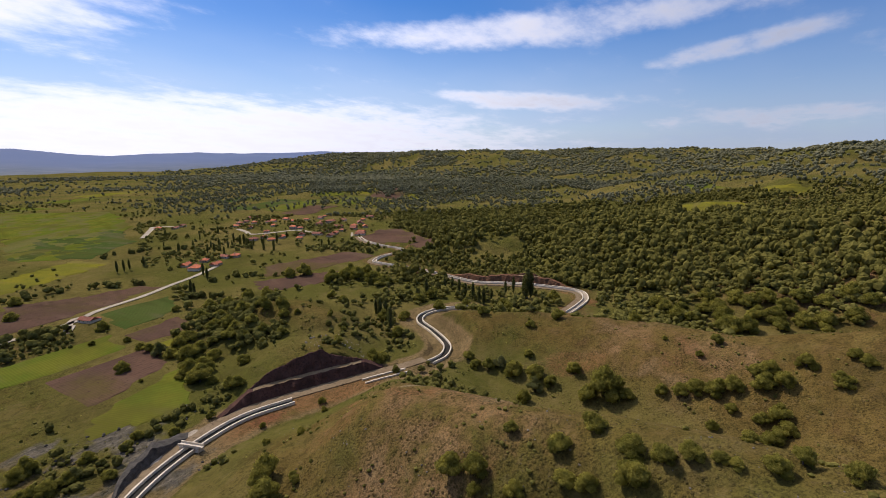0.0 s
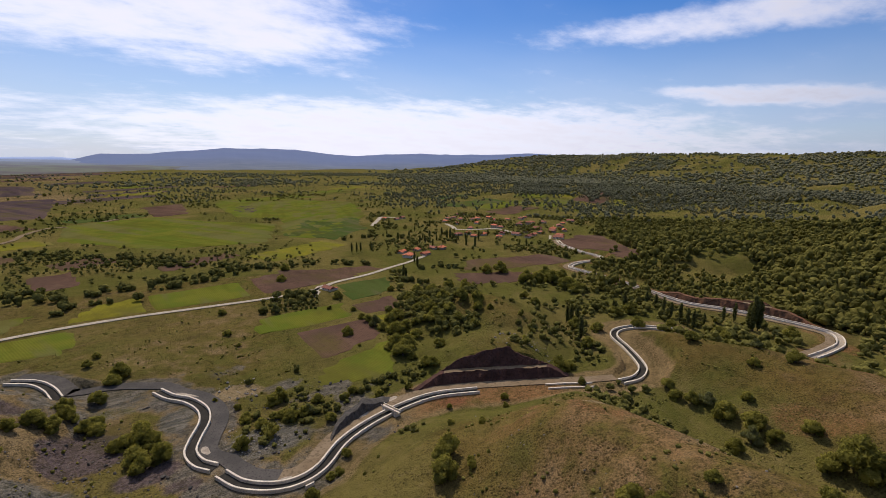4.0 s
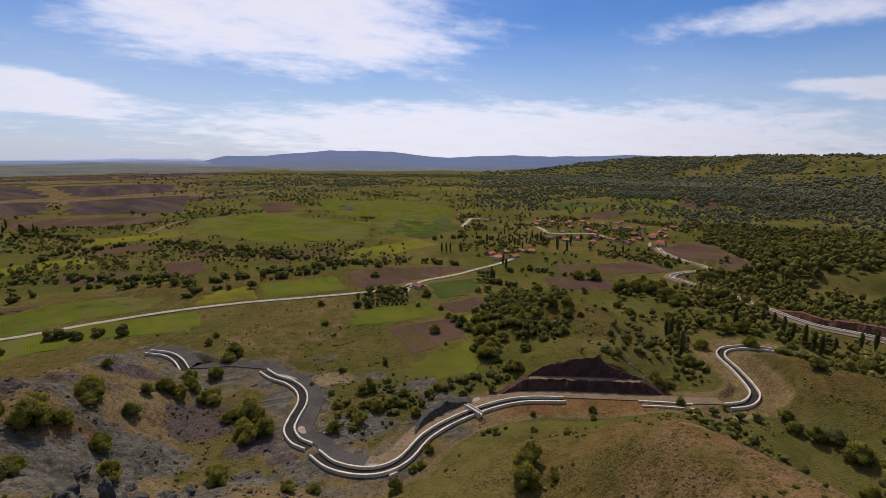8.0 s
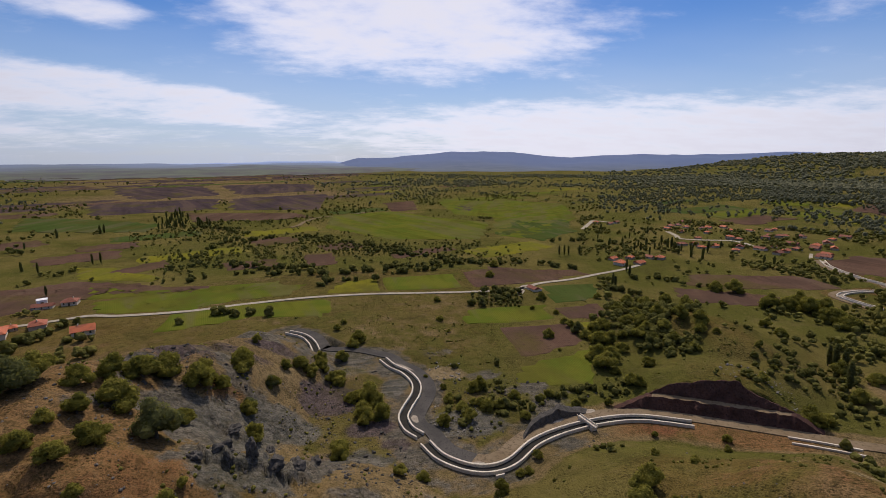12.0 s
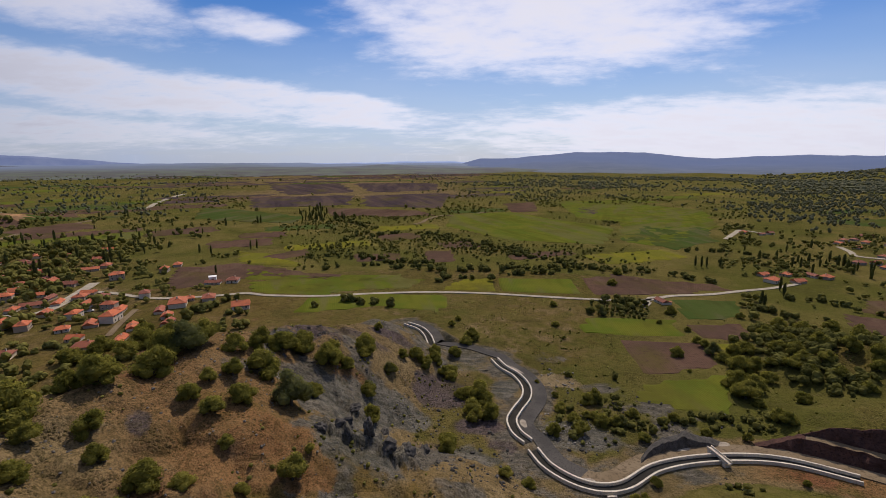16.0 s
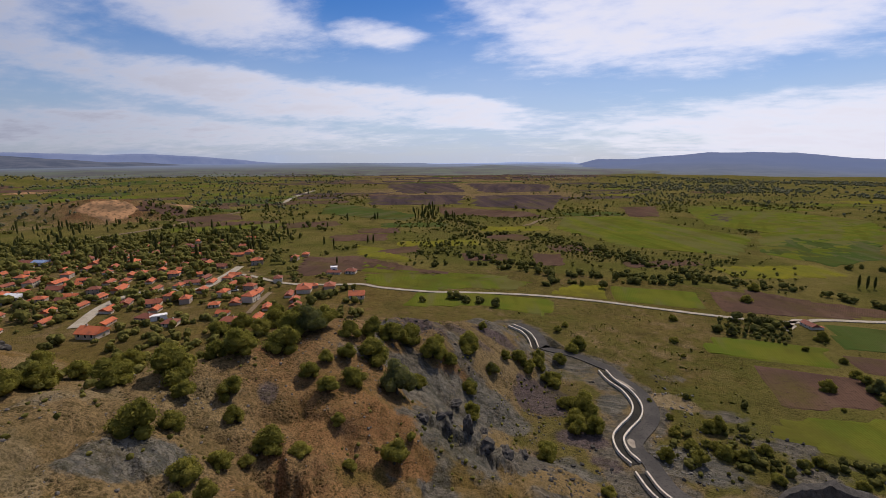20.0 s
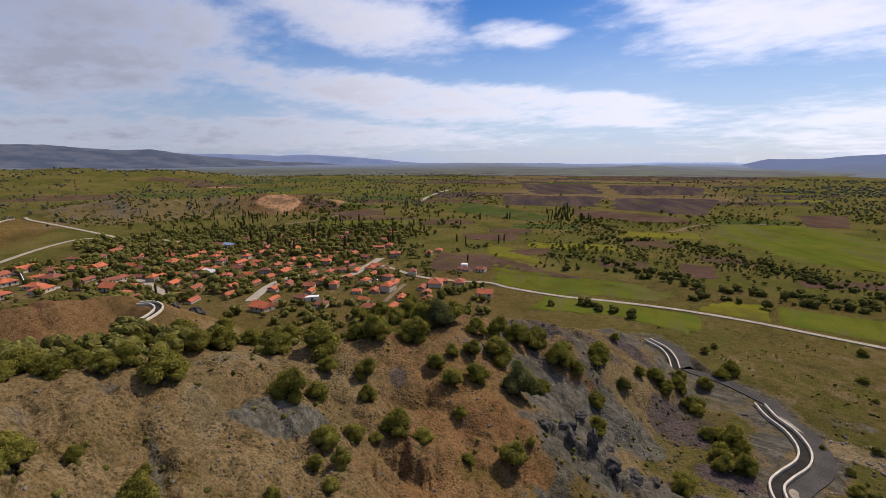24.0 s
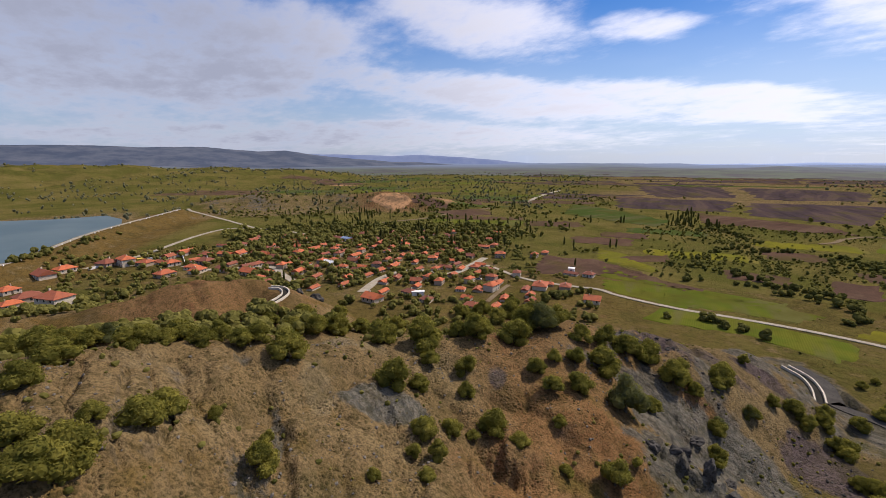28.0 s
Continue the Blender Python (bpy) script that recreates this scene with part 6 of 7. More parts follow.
KINDS = [house(11, 8.5, 2.7, 2.3, True), house(10, 8, 2.6, 2.5, False), house(12, 9, 5.2, 2.5, True), house(13, 7.5, 2.5, 2.2, False, wing=True), house(9, 8.5, 2.6, 2.2, True), house(15, 7.5, 2.3, 2.1, False)]
KIND_W = [11, 10, 12, 13, 9, 15]
WORDS = ["low cream house with a hipped orange tiled roof", "small plastered house with a gabled orange tiled roof", "two-storey cream house with a hipped orange tiled roof",
         "old plastered house with a tiled lean-to wing", "square cream house with a hipped orange tiled roof", "long low barn with a reddish tiled roof"]
HOUSES = [
    [(-92.7, 376.6, 10.4), (-92.7, 339.3, 11), (-91.4, 348.9, 13.8), (-89.5, 322.6, 17.3), (-90, 408.7, 14), (-88.4, 421.1, 13.1), (-85, 423.5, 12.9), (-83.4, 418.8, 13.9), (-81.7, 410.3, 10.9), (-80.3, 408.7, 10.6), (-79.3, 399.7, 10.5), (-80.1, 363.5, 12.6), (-79.5, 428.2, 9.3), (-77.8, 441.2, 13.6), (-77.4, 377.3, 10.1), (-76.9, 364.2, 11.4), (-76, 393.1, 11.5), (-75.9, 420.3, 9.4), (-77.1, 408, 8.2), (-73.9, 418, 13.4), (-72.4, 412.6, 10.5), (-74.3, 360.8, 11.6), (-73.4, 377.3, 10.9), (-71.6, 362.1, 11.9), (-71.6, 342.4, 11.3), (-70.5, 368.9, 8.7), (-68.5, 389.4, 8.4), (-67.8, 352.8, 8.5), (-67, 360.8, 7), (-72, 457.1, 9.5)],
    [(-73, 452, 9.3), (-74.2, 463.1, 9.5), (-70.3, 454.6, 9.6), (-69.4, 431.4, 10.2), (-68.2, 425.1, 7.1), (-66, 447.8, 9.7), (-64.9, 454.6, 8.8), (-63.8, 445.3, 10.8), (-62.9, 429, 7.3), (-65.7, 401.2, 9.7), (-64.5, 399, 8.7), (-62.7, 390.9, 8.6), (-61, 382.9, 8.5), (-61.5, 410.3, 7.1), (-65.1, 356.8, 7), (-63.1, 360.8, 7.1), (-61.8, 334.9, 10), (-63.9, 316.7, 10.2), (-64.9, 306.2, 6.8), (-64.3, 288.5, 7.9), (-60.6, 334.9, 6.7), (-60.1, 309.7, 7.8), (-59.3, 357.4, 8.9), (-60.5, 291.5, 5.9), (-57.9, 366.2, 7.4), (-57, 375.9, 7.6), (-56.6, 414.1, 7.3), (-56.3, 339.3, 6.9), (-56, 323.2, 7.4), (-55, 360.8, 7.3)],
    [(-54.3, 333.6, 8.5), (-53.6, 358.1, 7.3), (-53.1, 374.5, 6.6), (-55.4, 294, 9), (-57, 256, 11.2), (-55.7, 271, 9.7), (-53.8, 301.7, 9.3), (-52.2, 267, 9), (-51.3, 280, 6.5), (-50, 252, 7.2), (-52.1, 376.6, 6.7), (-51.4, 348.9, 8), (-51, 325.6, 9.2), (-49.2, 354.1, 9), (-48.3, 371, 7.6), (-47.4, 329.9, 11), (-46.1, 341.2, 7.8), (-45.5, 326.8, 7.5), (-46.6, 307.4, 7.1), (-49.6, 298.5, 8.4), (-48.3, 288.5, 6.7), (-51.4, 292, 8.3), (-43.7, 331.1, 7.6), (-43, 339.9, 6.9), (-42, 323.2, 7.4), (-41.5, 300, 7.7), (-40.5, 371.7, 9.4), (-41.5, 276, 9.9), (-40.6, 291, 6.7), (-39.8, 257.5, 9.3)],
    [(-41, 241.5, 6.2), (-37.1, 278, 8.5), (-36.5, 265.5, 6.7), (-36.5, 254.5, 4.5), (-38.3, 313.1, 4.8), (-35.3, 285, 12.2), (-34.3, 292.5, 6.6), (-32.2, 288.5, 9.3), (-33.3, 290, 5.8), (-31.6, 324.4, 10.4), (-29.5, 323.8, 7.9), (-28.9, 264, 9.7), (-27.9, 262, 4.5), (-44, 240.5, 9.4), (-44.7, 255.5, 6), (-36.2, 376.6, 6.6), (-34.9, 392.3, 7.8), (-58.3, 337.4, 6.8), (-57.6, 312, 6.3), (-59, 329.3, 5.8), (-61.7, 366.9, 6.4), (-63.8, 345, 5.9), (-66.4, 380.1, 6.4), (-67.3, 410.3, 6.9), (-69, 365.5, 6.1), (-48.8, 326.8, 6.7), (-44.4, 293, 6), (-43.3, 274, 4.9), (-45.5, 273.5, 5.7), (-53.9, 342.4, 6.1)],
    [(-50.2, 378, 6.7), (-55, 392.3, 5.9), (-58.2, 395.3, 5.9), (-60.3, 398.2, 5.9)],
]
HAMLET = [
    [(32, 386.5, 6.8), (32.9, 369.6, 8.4), (36, 404.2, 8.1), (35, 378.7, 8.6), (37.1, 404.2, 7), (33.9, 396, 6), (31.4, 595.6, 6.7), (32.1, 607.9, 6.8), (29.8, 597.8, 6.7), (37.9, 602.3, 6.6), (38.6, 615.9, 6), (37.5, 580.2, 5.7), (41, 602.3, 6.6), (41.6, 610.2, 6.6), (43.7, 540.6, 5.8), (44.5, 539.6, 5.8), (47.2, 579.1, 6.8), (48, 573.8, 8), (48.4, 590, 6.8), (46.8, 559, 5.3), (49, 588.9, 5.4), (39.6, 654.9, 6.4), (38.9, 652.5, 6.4), (22.7, 280.5, 4.4)],
]
house_at = []


def settle(root, x, y, turn, k):
    z = float(land(np.array([x]), np.array([y]))[0])
    root.matrix_world = Matrix.Translation((x, y, z + 0.05)) @ Matrix.Rotation(turn, 4, "Z") @ Matrix.Scale(k, 4)
    house_at.append((x, y))


used = set()
count = 0
for group_, rows, place_ in (("houses of the village", HOUSES, "in the village"), ("houses of the hamlet", HAMLET, "in the hamlet")):
    for row in rows:
        for az, r, width in row:
            x, y = polar(az, r)
            if any(math.hypot(x - a, y - b) < 6.5 for a, b in house_at):
                continue
            width = min(max(width * (0.90 if rows is HOUSES else 0.95), 5.5), 16)
            k = int(rng.integers(6))
            if r < 300 and rows is HAMLET:
                k, width = 3, 7.5
            if width > 13:
                k = (2, 3, 5)[count % 3]
            turn = radians(25 + 90 * int(rng.integers(4)) + rng.uniform(-14, 14))
            m = Matrix.Translation((0, 0, 0))
            ob = KINDS[k] if k not in used else copy_thing(KINDS[k], m)
            used.add(k)
            settle(ob, x, y, turn, min(max(width / KIND_W[k], 0.58), 1.25))
            tagged(ob, WORDS[k] + " " + place_, "house", group_)
            count += 1
# more roofs between them, along the lanes
lane = np.random.default_rng(21)
tries = 0
while tries < 900 and count < 205:
    tries += 1
    az, r = lane.uniform(-71, -40), lane.uniform(305, 495)
    x, y = polar(az, r)
    if any(math.hypot(x - a, y - b) < 11.5 for a, b in house_at) or any(near_line(np.array([x]), np.array([y]), q)[0][0] < 8 for q in KEEP_OUT):
        continue
    if in_fields(np.array([x]), np.array([y]))[0] or lane.random() < 0.35 * (az > -47):
        continue
    k = (1, 3, 5, 0, 4)[int(lane.integers(5))]
    ob = KINDS[k] if k not in used else copy_thing(KINDS[k], Matrix.Identity(4))
    used.add(k)
    settle(ob, x, y, radians(25 + 90 * int(lane.integers(4)) + lane.uniform(-12, 12)), lane.uniform(0.55, 0.85))
    tagged(ob, WORDS[k] + " in the village", "house", "houses of the village")
    count += 1
# small houses spread through the hamlet
tries = 0
while tries < 400 and count < 235:
    tries += 1
    az, r = lane.uniform(36, 53), lane.uniform(470, 640)
    x, y = polar(az, r)
    if any(math.hypot(x - a, y - b) < 14 for a, b in house_at) or in_fields(np.array([x]), np.array([y]))[0] or any(near_line(np.array([x]), np.array([y]), q)[0][0] < 7 for q in KEEP_OUT):
        continue
    if lane.random() > clumps(70, 105, 0.42, 0.54, 0.08)(np.array([x]), np.array([y]))[0]:
        continue
    k = (1, 0, 4, 3)[int(lane.integers(4))]
    ob = copy_thing(KINDS[k], Matrix.Identity(4))
    settle(ob, x, y, radians(25 + 90 * int(lane.integers(4)) + lane.uniform(-20, 20)), lane.uniform(0.5, 0.78))
    tagged(ob, WORDS[k] + " in the hamlet", "house", "houses of the hamlet")
    count += 1
for k in range(6):
    if k not in used:
        x, y = polar(-60 - 3 * k, 470)
        settle(KINDS[k], x, y, 0.4, 0.9)
        tagged(KINDS[k], WORDS[k] + " in the village", "house", "houses of the village")

for az, r, w, wall, top, words, turn in ((-60.0, 455, 10, WHITE, BLUE_TIN, "white house with a pale blue tin roof", 0.3), (-62.2, 352, 11, PLASTER, WHITE, "house with a white painted roof", 0.2)):
    x, y = polar(az, r)
    ob = house(w, 7, 3, 1.6, False, wall, top)
    settle(ob, x, y, turn, 0.9)
    tagged(ob, words + " in the village", "house", "houses of the village")


def shed(az, r, w, d, h, wall, words, turn):
    x, y = polar(az, r)
    z = float(land(np.array([x]), np.array([y]))[0])
    root = new("shed")
    boxes("wall", [(-w / 2, w / 2, -d / 2, d / 2, -0.6, h)], wall, root)
    boxes("roof", [(-w / 2 - 0.25, w / 2 + 0.25, -d / 2 - 0.25, d / 2 + 0.25, h, h + 0.22)], wall, root)
    boxes("door", [(-0.7, 0.7, -d / 2 - 0.05, -d / 2 + 0.05, 0, 2.0)], OLD_WOOD, root)
    root.matrix_world = Matrix.Translation((x, y, z)) @ Matrix.Rotation(turn, 4, "Z")
    return tagged(root, words, "shed")


shed(-51.1, 264, 7.5, 3.2, 2.5, WHITE, "low white shed on the village green", 0.9)
shed(-82.2, 425, 5.0, 4.0, 3.0, YELLOW, "small bright yellow shed by a white wall", 0.1)
shed(-31.6, 333, 4.5, 4.5, 3.0, WHITE, "tiny white cabin by the road", 0.5)


def garden_wall(chain, h=1.6):
    line = plan(chain, 6)
    z = land(line[:, 0], line[:, 1])
    ob = wall_strip("garden_wall", line, -0.2, 0.2, float(z.mean()) + h, float(z.min()) - 0.6, WHITE)
    return tagged(ob, "long whitewashed boundary wall by the houses", "wall", "boundary walls")


garden_wall([(-86.6, 417), (-84.5, 428), (-82.8, 432)])
garden_wall([(-81.5, 432), (-79.8, 432), (-78.2, 432)])
garden_wall([(-78.2, 430), (-78.0, 395)])

HX, HY = np.array(house_at).T


def off_houses(x, y):
    d = np.full(x.shape, 1e9)
    for a, b in zip(HX, HY):
        d = np.minimum(d, np.hypot(x - a, y - b))
    return (d > 5.2).astype(float)


grove("garden_trees", np.vstack([
    sown(1500, -74, -36, 285, 560, (5.5, 9.5), lambda x, y: off_houses(x, y) * thinning(clumps(26, 87, 0.40, 0.52, 0.2), -46, -34)(x, y)),
    sown(2800, -72, -36, 280, 560, (2.8, 6.0), lambda x, y: off_houses(x, y) * thinning(clumps(26, 81, 0.36, 0.5, 0.25), -46, -34)(x, y)),
    sown(600, -90, -68, 330, 470, (2.8, 6.5), lambda x, y: off_houses(x, y) * 0.5),
    sown(200, -40, -27, 290, 420, (2.5, 5.5), lambda x, y: off_houses(x, y) * clumps(30, 82, 0.45, 0.55)(x, y)),
    sown(90, -96, -86, 250, 330, (3, 6), off_houses),
]), MID5, WOODS, "green garden and orchard trees between the houses", category="trees")


# orchard of the farm, in crooked rows, and the dark trees along its back
rows_ = []
for i in range(11):
    for j in range(7):
        if rng.random() < 0.82:
            rows_.append((*polar(15.0 + 0.62 * i + rng.normal(0, 0.12), 246 + 3.6 * j + rng.normal(0, 0.7)), rng.uniform(1.1, 2.4)))
for i in range(9):
    rows_.append((*polar(17.4 + 0.42 * i, 273 + rng.normal(0, 1.5)), rng.uniform(2.6, 4.6)))
grove("farm_orchard", rows_, NEAR3, WOODS, "orchard trees in rows beside the farm", (0.9, 1.3), "orchard")


# blocks along the crest of the dam
def guard_blocks():
    line = plan([(-100, 404), (-93, 426), (-85.5, 560), (-78, 734)], 24)
    along = np.concatenate([[0], np.cumsum(np.linalg.norm(np.diff(line, axis=0), axis=1))])
    bm = bmesh.new()
    box(bm, -0.55, 0.55, -0.3, 0.3, -0.3, 0.95)
    bmesh.ops.bevel(bm, geom=bm.edges[:], offset=0.08, segments=1, affect="EDGES")
    first_ = part("guard_block", bm, WHITE, None)
    tagged(first_, "whitewashed concrete block on the crest of the dam", "block", "blocks along the dam")
    for i, d in enumerate(np.cumsum(rng.uniform(7, 24, 40))):
        if d > along[-1]:
            break
        x, y = np.interp(d, along, line[:, 0]), np.interp(d, along, line[:, 1])
        k = min(int(np.searchsorted(along, d)), len(line) - 1)
        t = line[k] - line[k - 1]
        t = t / np.hypot(*t)
        x, y = x + t[1] * 2.9, y - t[0] * 2.9
        z = float(land(np.array([x]), np.array([y]))[0])
        ob = first_ if i == 0 else copy_thing(first_, Matrix.Identity(4))
        ob.matrix_world = Matrix.Translation((x, y, z)) @ Matrix.Rotation(math.atan2(t[1], t[0]), 4, "Z")


guard_blocks()


# parked cars
def car_thing():
    root = new("car")
    boxes("body", [(-2.1, 2.1, -0.85, 0.85, 0.35, 0.85)], WHITE, root)
    bm = bmesh.new()
    box(bm, -1.2, 1.3, -0.75, 0.75, 0.85, 1.42)
    for v in bm.verts:
        if v.co.z > 1.2:
            v.co.x *= 0.72
            v.co.y *= 0.86
    part("cabin", bm, PANE, root, "dark car windows")
    for x in (-1.3, 1.3):
        for y in (-0.8, 0.8):
            bm = bmesh.new()
            bmesh.ops.create_cone(bm, cap_ends=True, segments=12, radius1=0.33, radius2=0.33, depth=0.22, matrix=Matrix.Translation((x, y, 0.33)) @ Matrix.Rotation(radians(90), 4, "X"))
            part("wheel", bm, PANE, root, "black tyre")
    return root


first = car_thing()
for i, (az, r, turn) in enumerate(((-89.0, 322, 0.3), (-80.7, 275, 0.2), (-89.6, 290, 1.1), (-43.2, 300, 0.6))):
    x, y = polar(az, r)
    z = float(land(np.array([x]), np.array([y]))[0])
    ob = first if i == 0 else copy_thing(first, Matrix.Identity(4))
    ob.matrix_world = Matrix.Translation((x, y, z)) @ Matrix.Rotation(turn, 4, "Z")
    tagged(ob, "small white car parked near the houses", "car", "parked cars")

# ---------------------------------------------------------------- canal works, water, rocks
STONE = surface("grey_stone", two_tone((0.13, 0.118, 0.10), (0.19, 0.168, 0.14), 0.5, 4.0), 0.95, 0.06)
RUBBLE = surface("pale_rubble", two_tone((0.27, 0.245, 0.205), (0.20, 0.18, 0.15), 0.6, 4.0), 0.95, 0.05)
DARK_STONE = surface("dark_stone", two_tone((0.060, 0.056, 0.050), (0.100, 0.092, 0.080), 0.6, 4.0), 0.95, 0.08)


def on_canal(chain, at):
    line = plan(chain, 6)
    i = int(at * (len(line) - 2))
    p, t = line[i], line[i + 1] - line[i]
    return p, math.atan2(t[1], t[0])


def flume():
    """A concrete trough that carries a stream across the canal."""
    (x, y), a = on_canal(CANAL_C, 0.74)
    root = new("flume_bridge")
    boxes("deck", [(-1.1, 1.1, -4.6, 4.6, 1.25, 1.55)], CONCRETE, root)
    for s in (-1, 1):
        boxes("parapet", [(s * 1.1 - 0.14, s * 1.1 + 0.14, -4.6, 4.6, 1.554, 2.2)], CONCRETE, root)
        boxes("abutment", [(-1.5, 1.5, s * 3.2 - 0.7, s * 3.2 + 0.7, -0.6, 1.246)], CONCRETE, root)
    root.matrix_world = Matrix.Translation((x, y, CANAL_Z)) @ Matrix.Rotation(a + radians(8), 4, "Z") @ Matrix.Diagonal((0.62, 0.82, 0.8, 1))
    return tagged(root, "pale concrete flume bridge across the canal", "bridge")


flume()


def apron(chain, at, side, w, d, turn=0.0):
    (x, y), a = on_canal(chain, at)
    bm = bmesh.new()
    n = 9
    ring = [bm.verts.new((math.cos(k * 6.283 / n) * w * rng.uniform(0.75, 1.1), math.sin(k * 6.283 / n) * d * rng.uniform(0.75, 1.1), 0.06)) for k in range(n)]
    bm.faces.new(ring)
    ret = bmesh.ops.extrude_face_region(bm, geom=bm.faces[:])
    for v in ret["geom"]:
        if isinstance(v, bmesh.types.BMVert):
            v.co.z -= 0.4
    ob = part("concrete_apron", bm, APRON, None)
    ob.matrix_world = Matrix.Translation((x, y, CANAL_Z)) @ Matrix.Rotation(a, 4, "Z") @ Matrix.Translation((0, side, 0)) @ Matrix.Rotation(turn, 4, "Z")
    return tagged(ob, "rough pale concrete slab beside the canal", "slab", "concrete slabs", "structure")


apron(CANAL_C, 0.68, 5.4, 3.2, 1.1)
apron(CANAL_C, 0.79, 6.6, 2.2, 1.3)
apron(CANAL_B, 0.80, 3.6, 2.6, 1.2)
apron(CANAL_B, 0.20, 3.2, 5.0, 0.8)
apron(CANAL_C, 0.30, 2.9, 2.0, 0.7)


def outlet():
    (x, y), a = on_canal(CANAL_C, 0.36)
    root = new("culvert_outlet")
    boxes("headwall", [(-1.2, 1.2, -3.3, -2.9, -1.6, 0.7)], CONCRETE, root)
    for s in (-1, 1):
        bm = bmesh.new()
        box(bm, s * 1.3 - 0.15, s * 1.3 + 0.15, -6.4, -3.3, -2.6, -0.3)
        for v in bm.verts:
            if v.co.y < -5:
                v.co.z -= 0.7 if v.co.z > -1 else 0
                v.co.x += s * 0.6
        part("wing_wall", bm, CONCRETE, root)
    boxes("slab", [(-1.1, 1.1, -6.0, -3.304, -2.6, -1.9)], CONCRETE, root)
    root.matrix_world = Matrix.Translation((x, y, CANAL_Z)) @ Matrix.Rotation(a, 4, "Z")
    return tagged(root, "white concrete culvert outlet under the canal", "culvert")


outlet()


def water():
    c = np.array([(-118, 520), (-104, 425), (-95.5, 430), (-92.6, 455), (-86.5, 566), (-83.4, 620), (-83.2, 690), (-84.5, 745), (-88.5, 740), (-92.5, 765), (-104, 800), (-118, 820)], float)
    x, y = polar(c[:, 0], c[:, 1])
    bm = bmesh.new()
    f = bm.faces.new([bm.verts.new((a, b, 13.2)) for a, b in zip(x, y)])
    if f.normal.z < 0:
        f.normal_flip()
    def build(n, pos):
        return n.mix(n.ramp(n.noise(pos, 0.012, 3.0), 0.4, 0.65), (0.075, 0.115, 0.125), (0.10, 0.14, 0.145)), n.noise(pos, 0.25, 4.0)
    me = bpy.data.meshes.new("water")
    bmesh.ops.recalc_face_normals(bm, faces=bm.faces)
    bm.normal_update()
    if bm.faces[:][0].normal.z < 0:
        bmesh.ops.reverse_faces(bm, faces=bm.faces)
    bm.to_mesh(me)
    bm.free()
    me.materials.append(surface("reservoir_water", build, 0.6, 0.1))
    tagged(new("water", me), "still grey-green reservoir behind the dam", "water", kind="structure")


water()


def earth_cut(line, a0, a1, rise, slope, lip, back, mat, words):
    """A benched face dug into the hill above the canal road; rise: bearing and height of its top over the road."""
    az_l, r_l = np.degrees(np.arctan2(line[:, 0], line[:, 1])), np.hypot(line[:, 0], line[:, 1])
    order = np.argsort(az_l)
    az = np.arange(a0, a1, 0.12)
    r0 = np.interp(az, az_l[order], r_l[order]) + back
    k = np.array(rise, float)
    h = np.interp(az, k[:, 0], k[:, 1])
    h = h * (0.86 + 0.3 * vnoise(az, az * 0 + back, 1.1, 104) * np.minimum(1, 30 / (az[-1] - az[0])) ** 0.5)
    rows, low = [], np.minimum(h, 3.9)
    for u, where in [(j / 6, 0) for j in range(7)] + [(j / 3, 1) for j in range(1, 4)] + [(j / 7, 2) for j in range(1, 8)] + [(j / 3, 3) for j in range(1, 4)]:
        if where == 0:
            d, z = u * low * slope, u * low
        elif where == 1:
            d, z = low * slope + u * 2.3, low + u * 0.12
        elif where == 2:
            d, z = low * slope + 2.3 + u * (h - low) * slope, low + 0.12 + u * (h - low)
        else:
            d, z = low * slope + 2.3 + (h - low) * slope + u * lip, h + 0.12 - u * u * lip * 0.5
        x, y = polar(az, r0 + d)
        bump = (fbm(x * 1.5, y * 1.5 + z, 3.2, 97, 3) - 0.45) * 1.9 + (vnoise(az * 3.0, az * 0, 1.0, 98) - 0.5) * 1.2
        x, y = polar(az, r0 + d + bump * (0.25 if where == 1 else 0.8) * np.minimum(h, 1.0))
        rows.append(np.stack([x, y, CANAL_Z - 0.3 + z], 1))
    me = mesh_of("earth_cut", np.vstack(rows), grid_faces(len(rows), len(az)), [mat, DIRT], False)
    strip = np.arange(len(me.polygons)) // (len(az) - 1)
    me.polygons.foreach_set("material_index", ((strip >= 6) & (strip < 9) & np.tile((h > 4.4)[:-1], len(rows) - 1)).astype(np.int32))
    ob = new("earth_cut", me)
    return tagged(ob, words, "earth bank", kind="structure")


ABOVE = np.vstack([plan(CANAL_C, 10), plan([CANAL_C[-1], CANAL_D[0]], 30)[1:], plan(CANAL_D, 10)[1:]])
earth_cut(ABOVE, 33.5, 54.2, [(33.5, 0.0), (35.5, 1.6), (37.6, 4.2), (40.2, 7.4), (42.1, 8.8), (45.8, 9.4), (48.9, 7.4), (50.2, 5.2), (52.6, 2.6), (54.2, 0.0)], 0.46, 1.6, 6.9, MAROON, "dark maroon benched earth cut above the canal")
earth_cut(ABOVE, 22.0, 30.5, [(22.0, 0.0), (23.0, 1.4), (24.4, 2.8), (25.3, 2.0), (26.6, 3.0), (27.6, 2.0), (29.4, 1.2), (30.5, 0.0)], 0.6, 2.5, 6.9, DARK_STONE, "dark rock face dug beside the canal road")
earth_cut(SHELF_R[16:], 58.0, 79.0, [(58, 0.0), (63.5, 0.0), (65.5, 3.4), (67.5, 2.2), (70, 4.4), (74, 4.8), (76.5, 2.4), (78, 0.0), (79, 0.0)], 0.5, 2.5, 5.4, RED_EARTH, "reddish-brown earth cut along the foot of the wood")


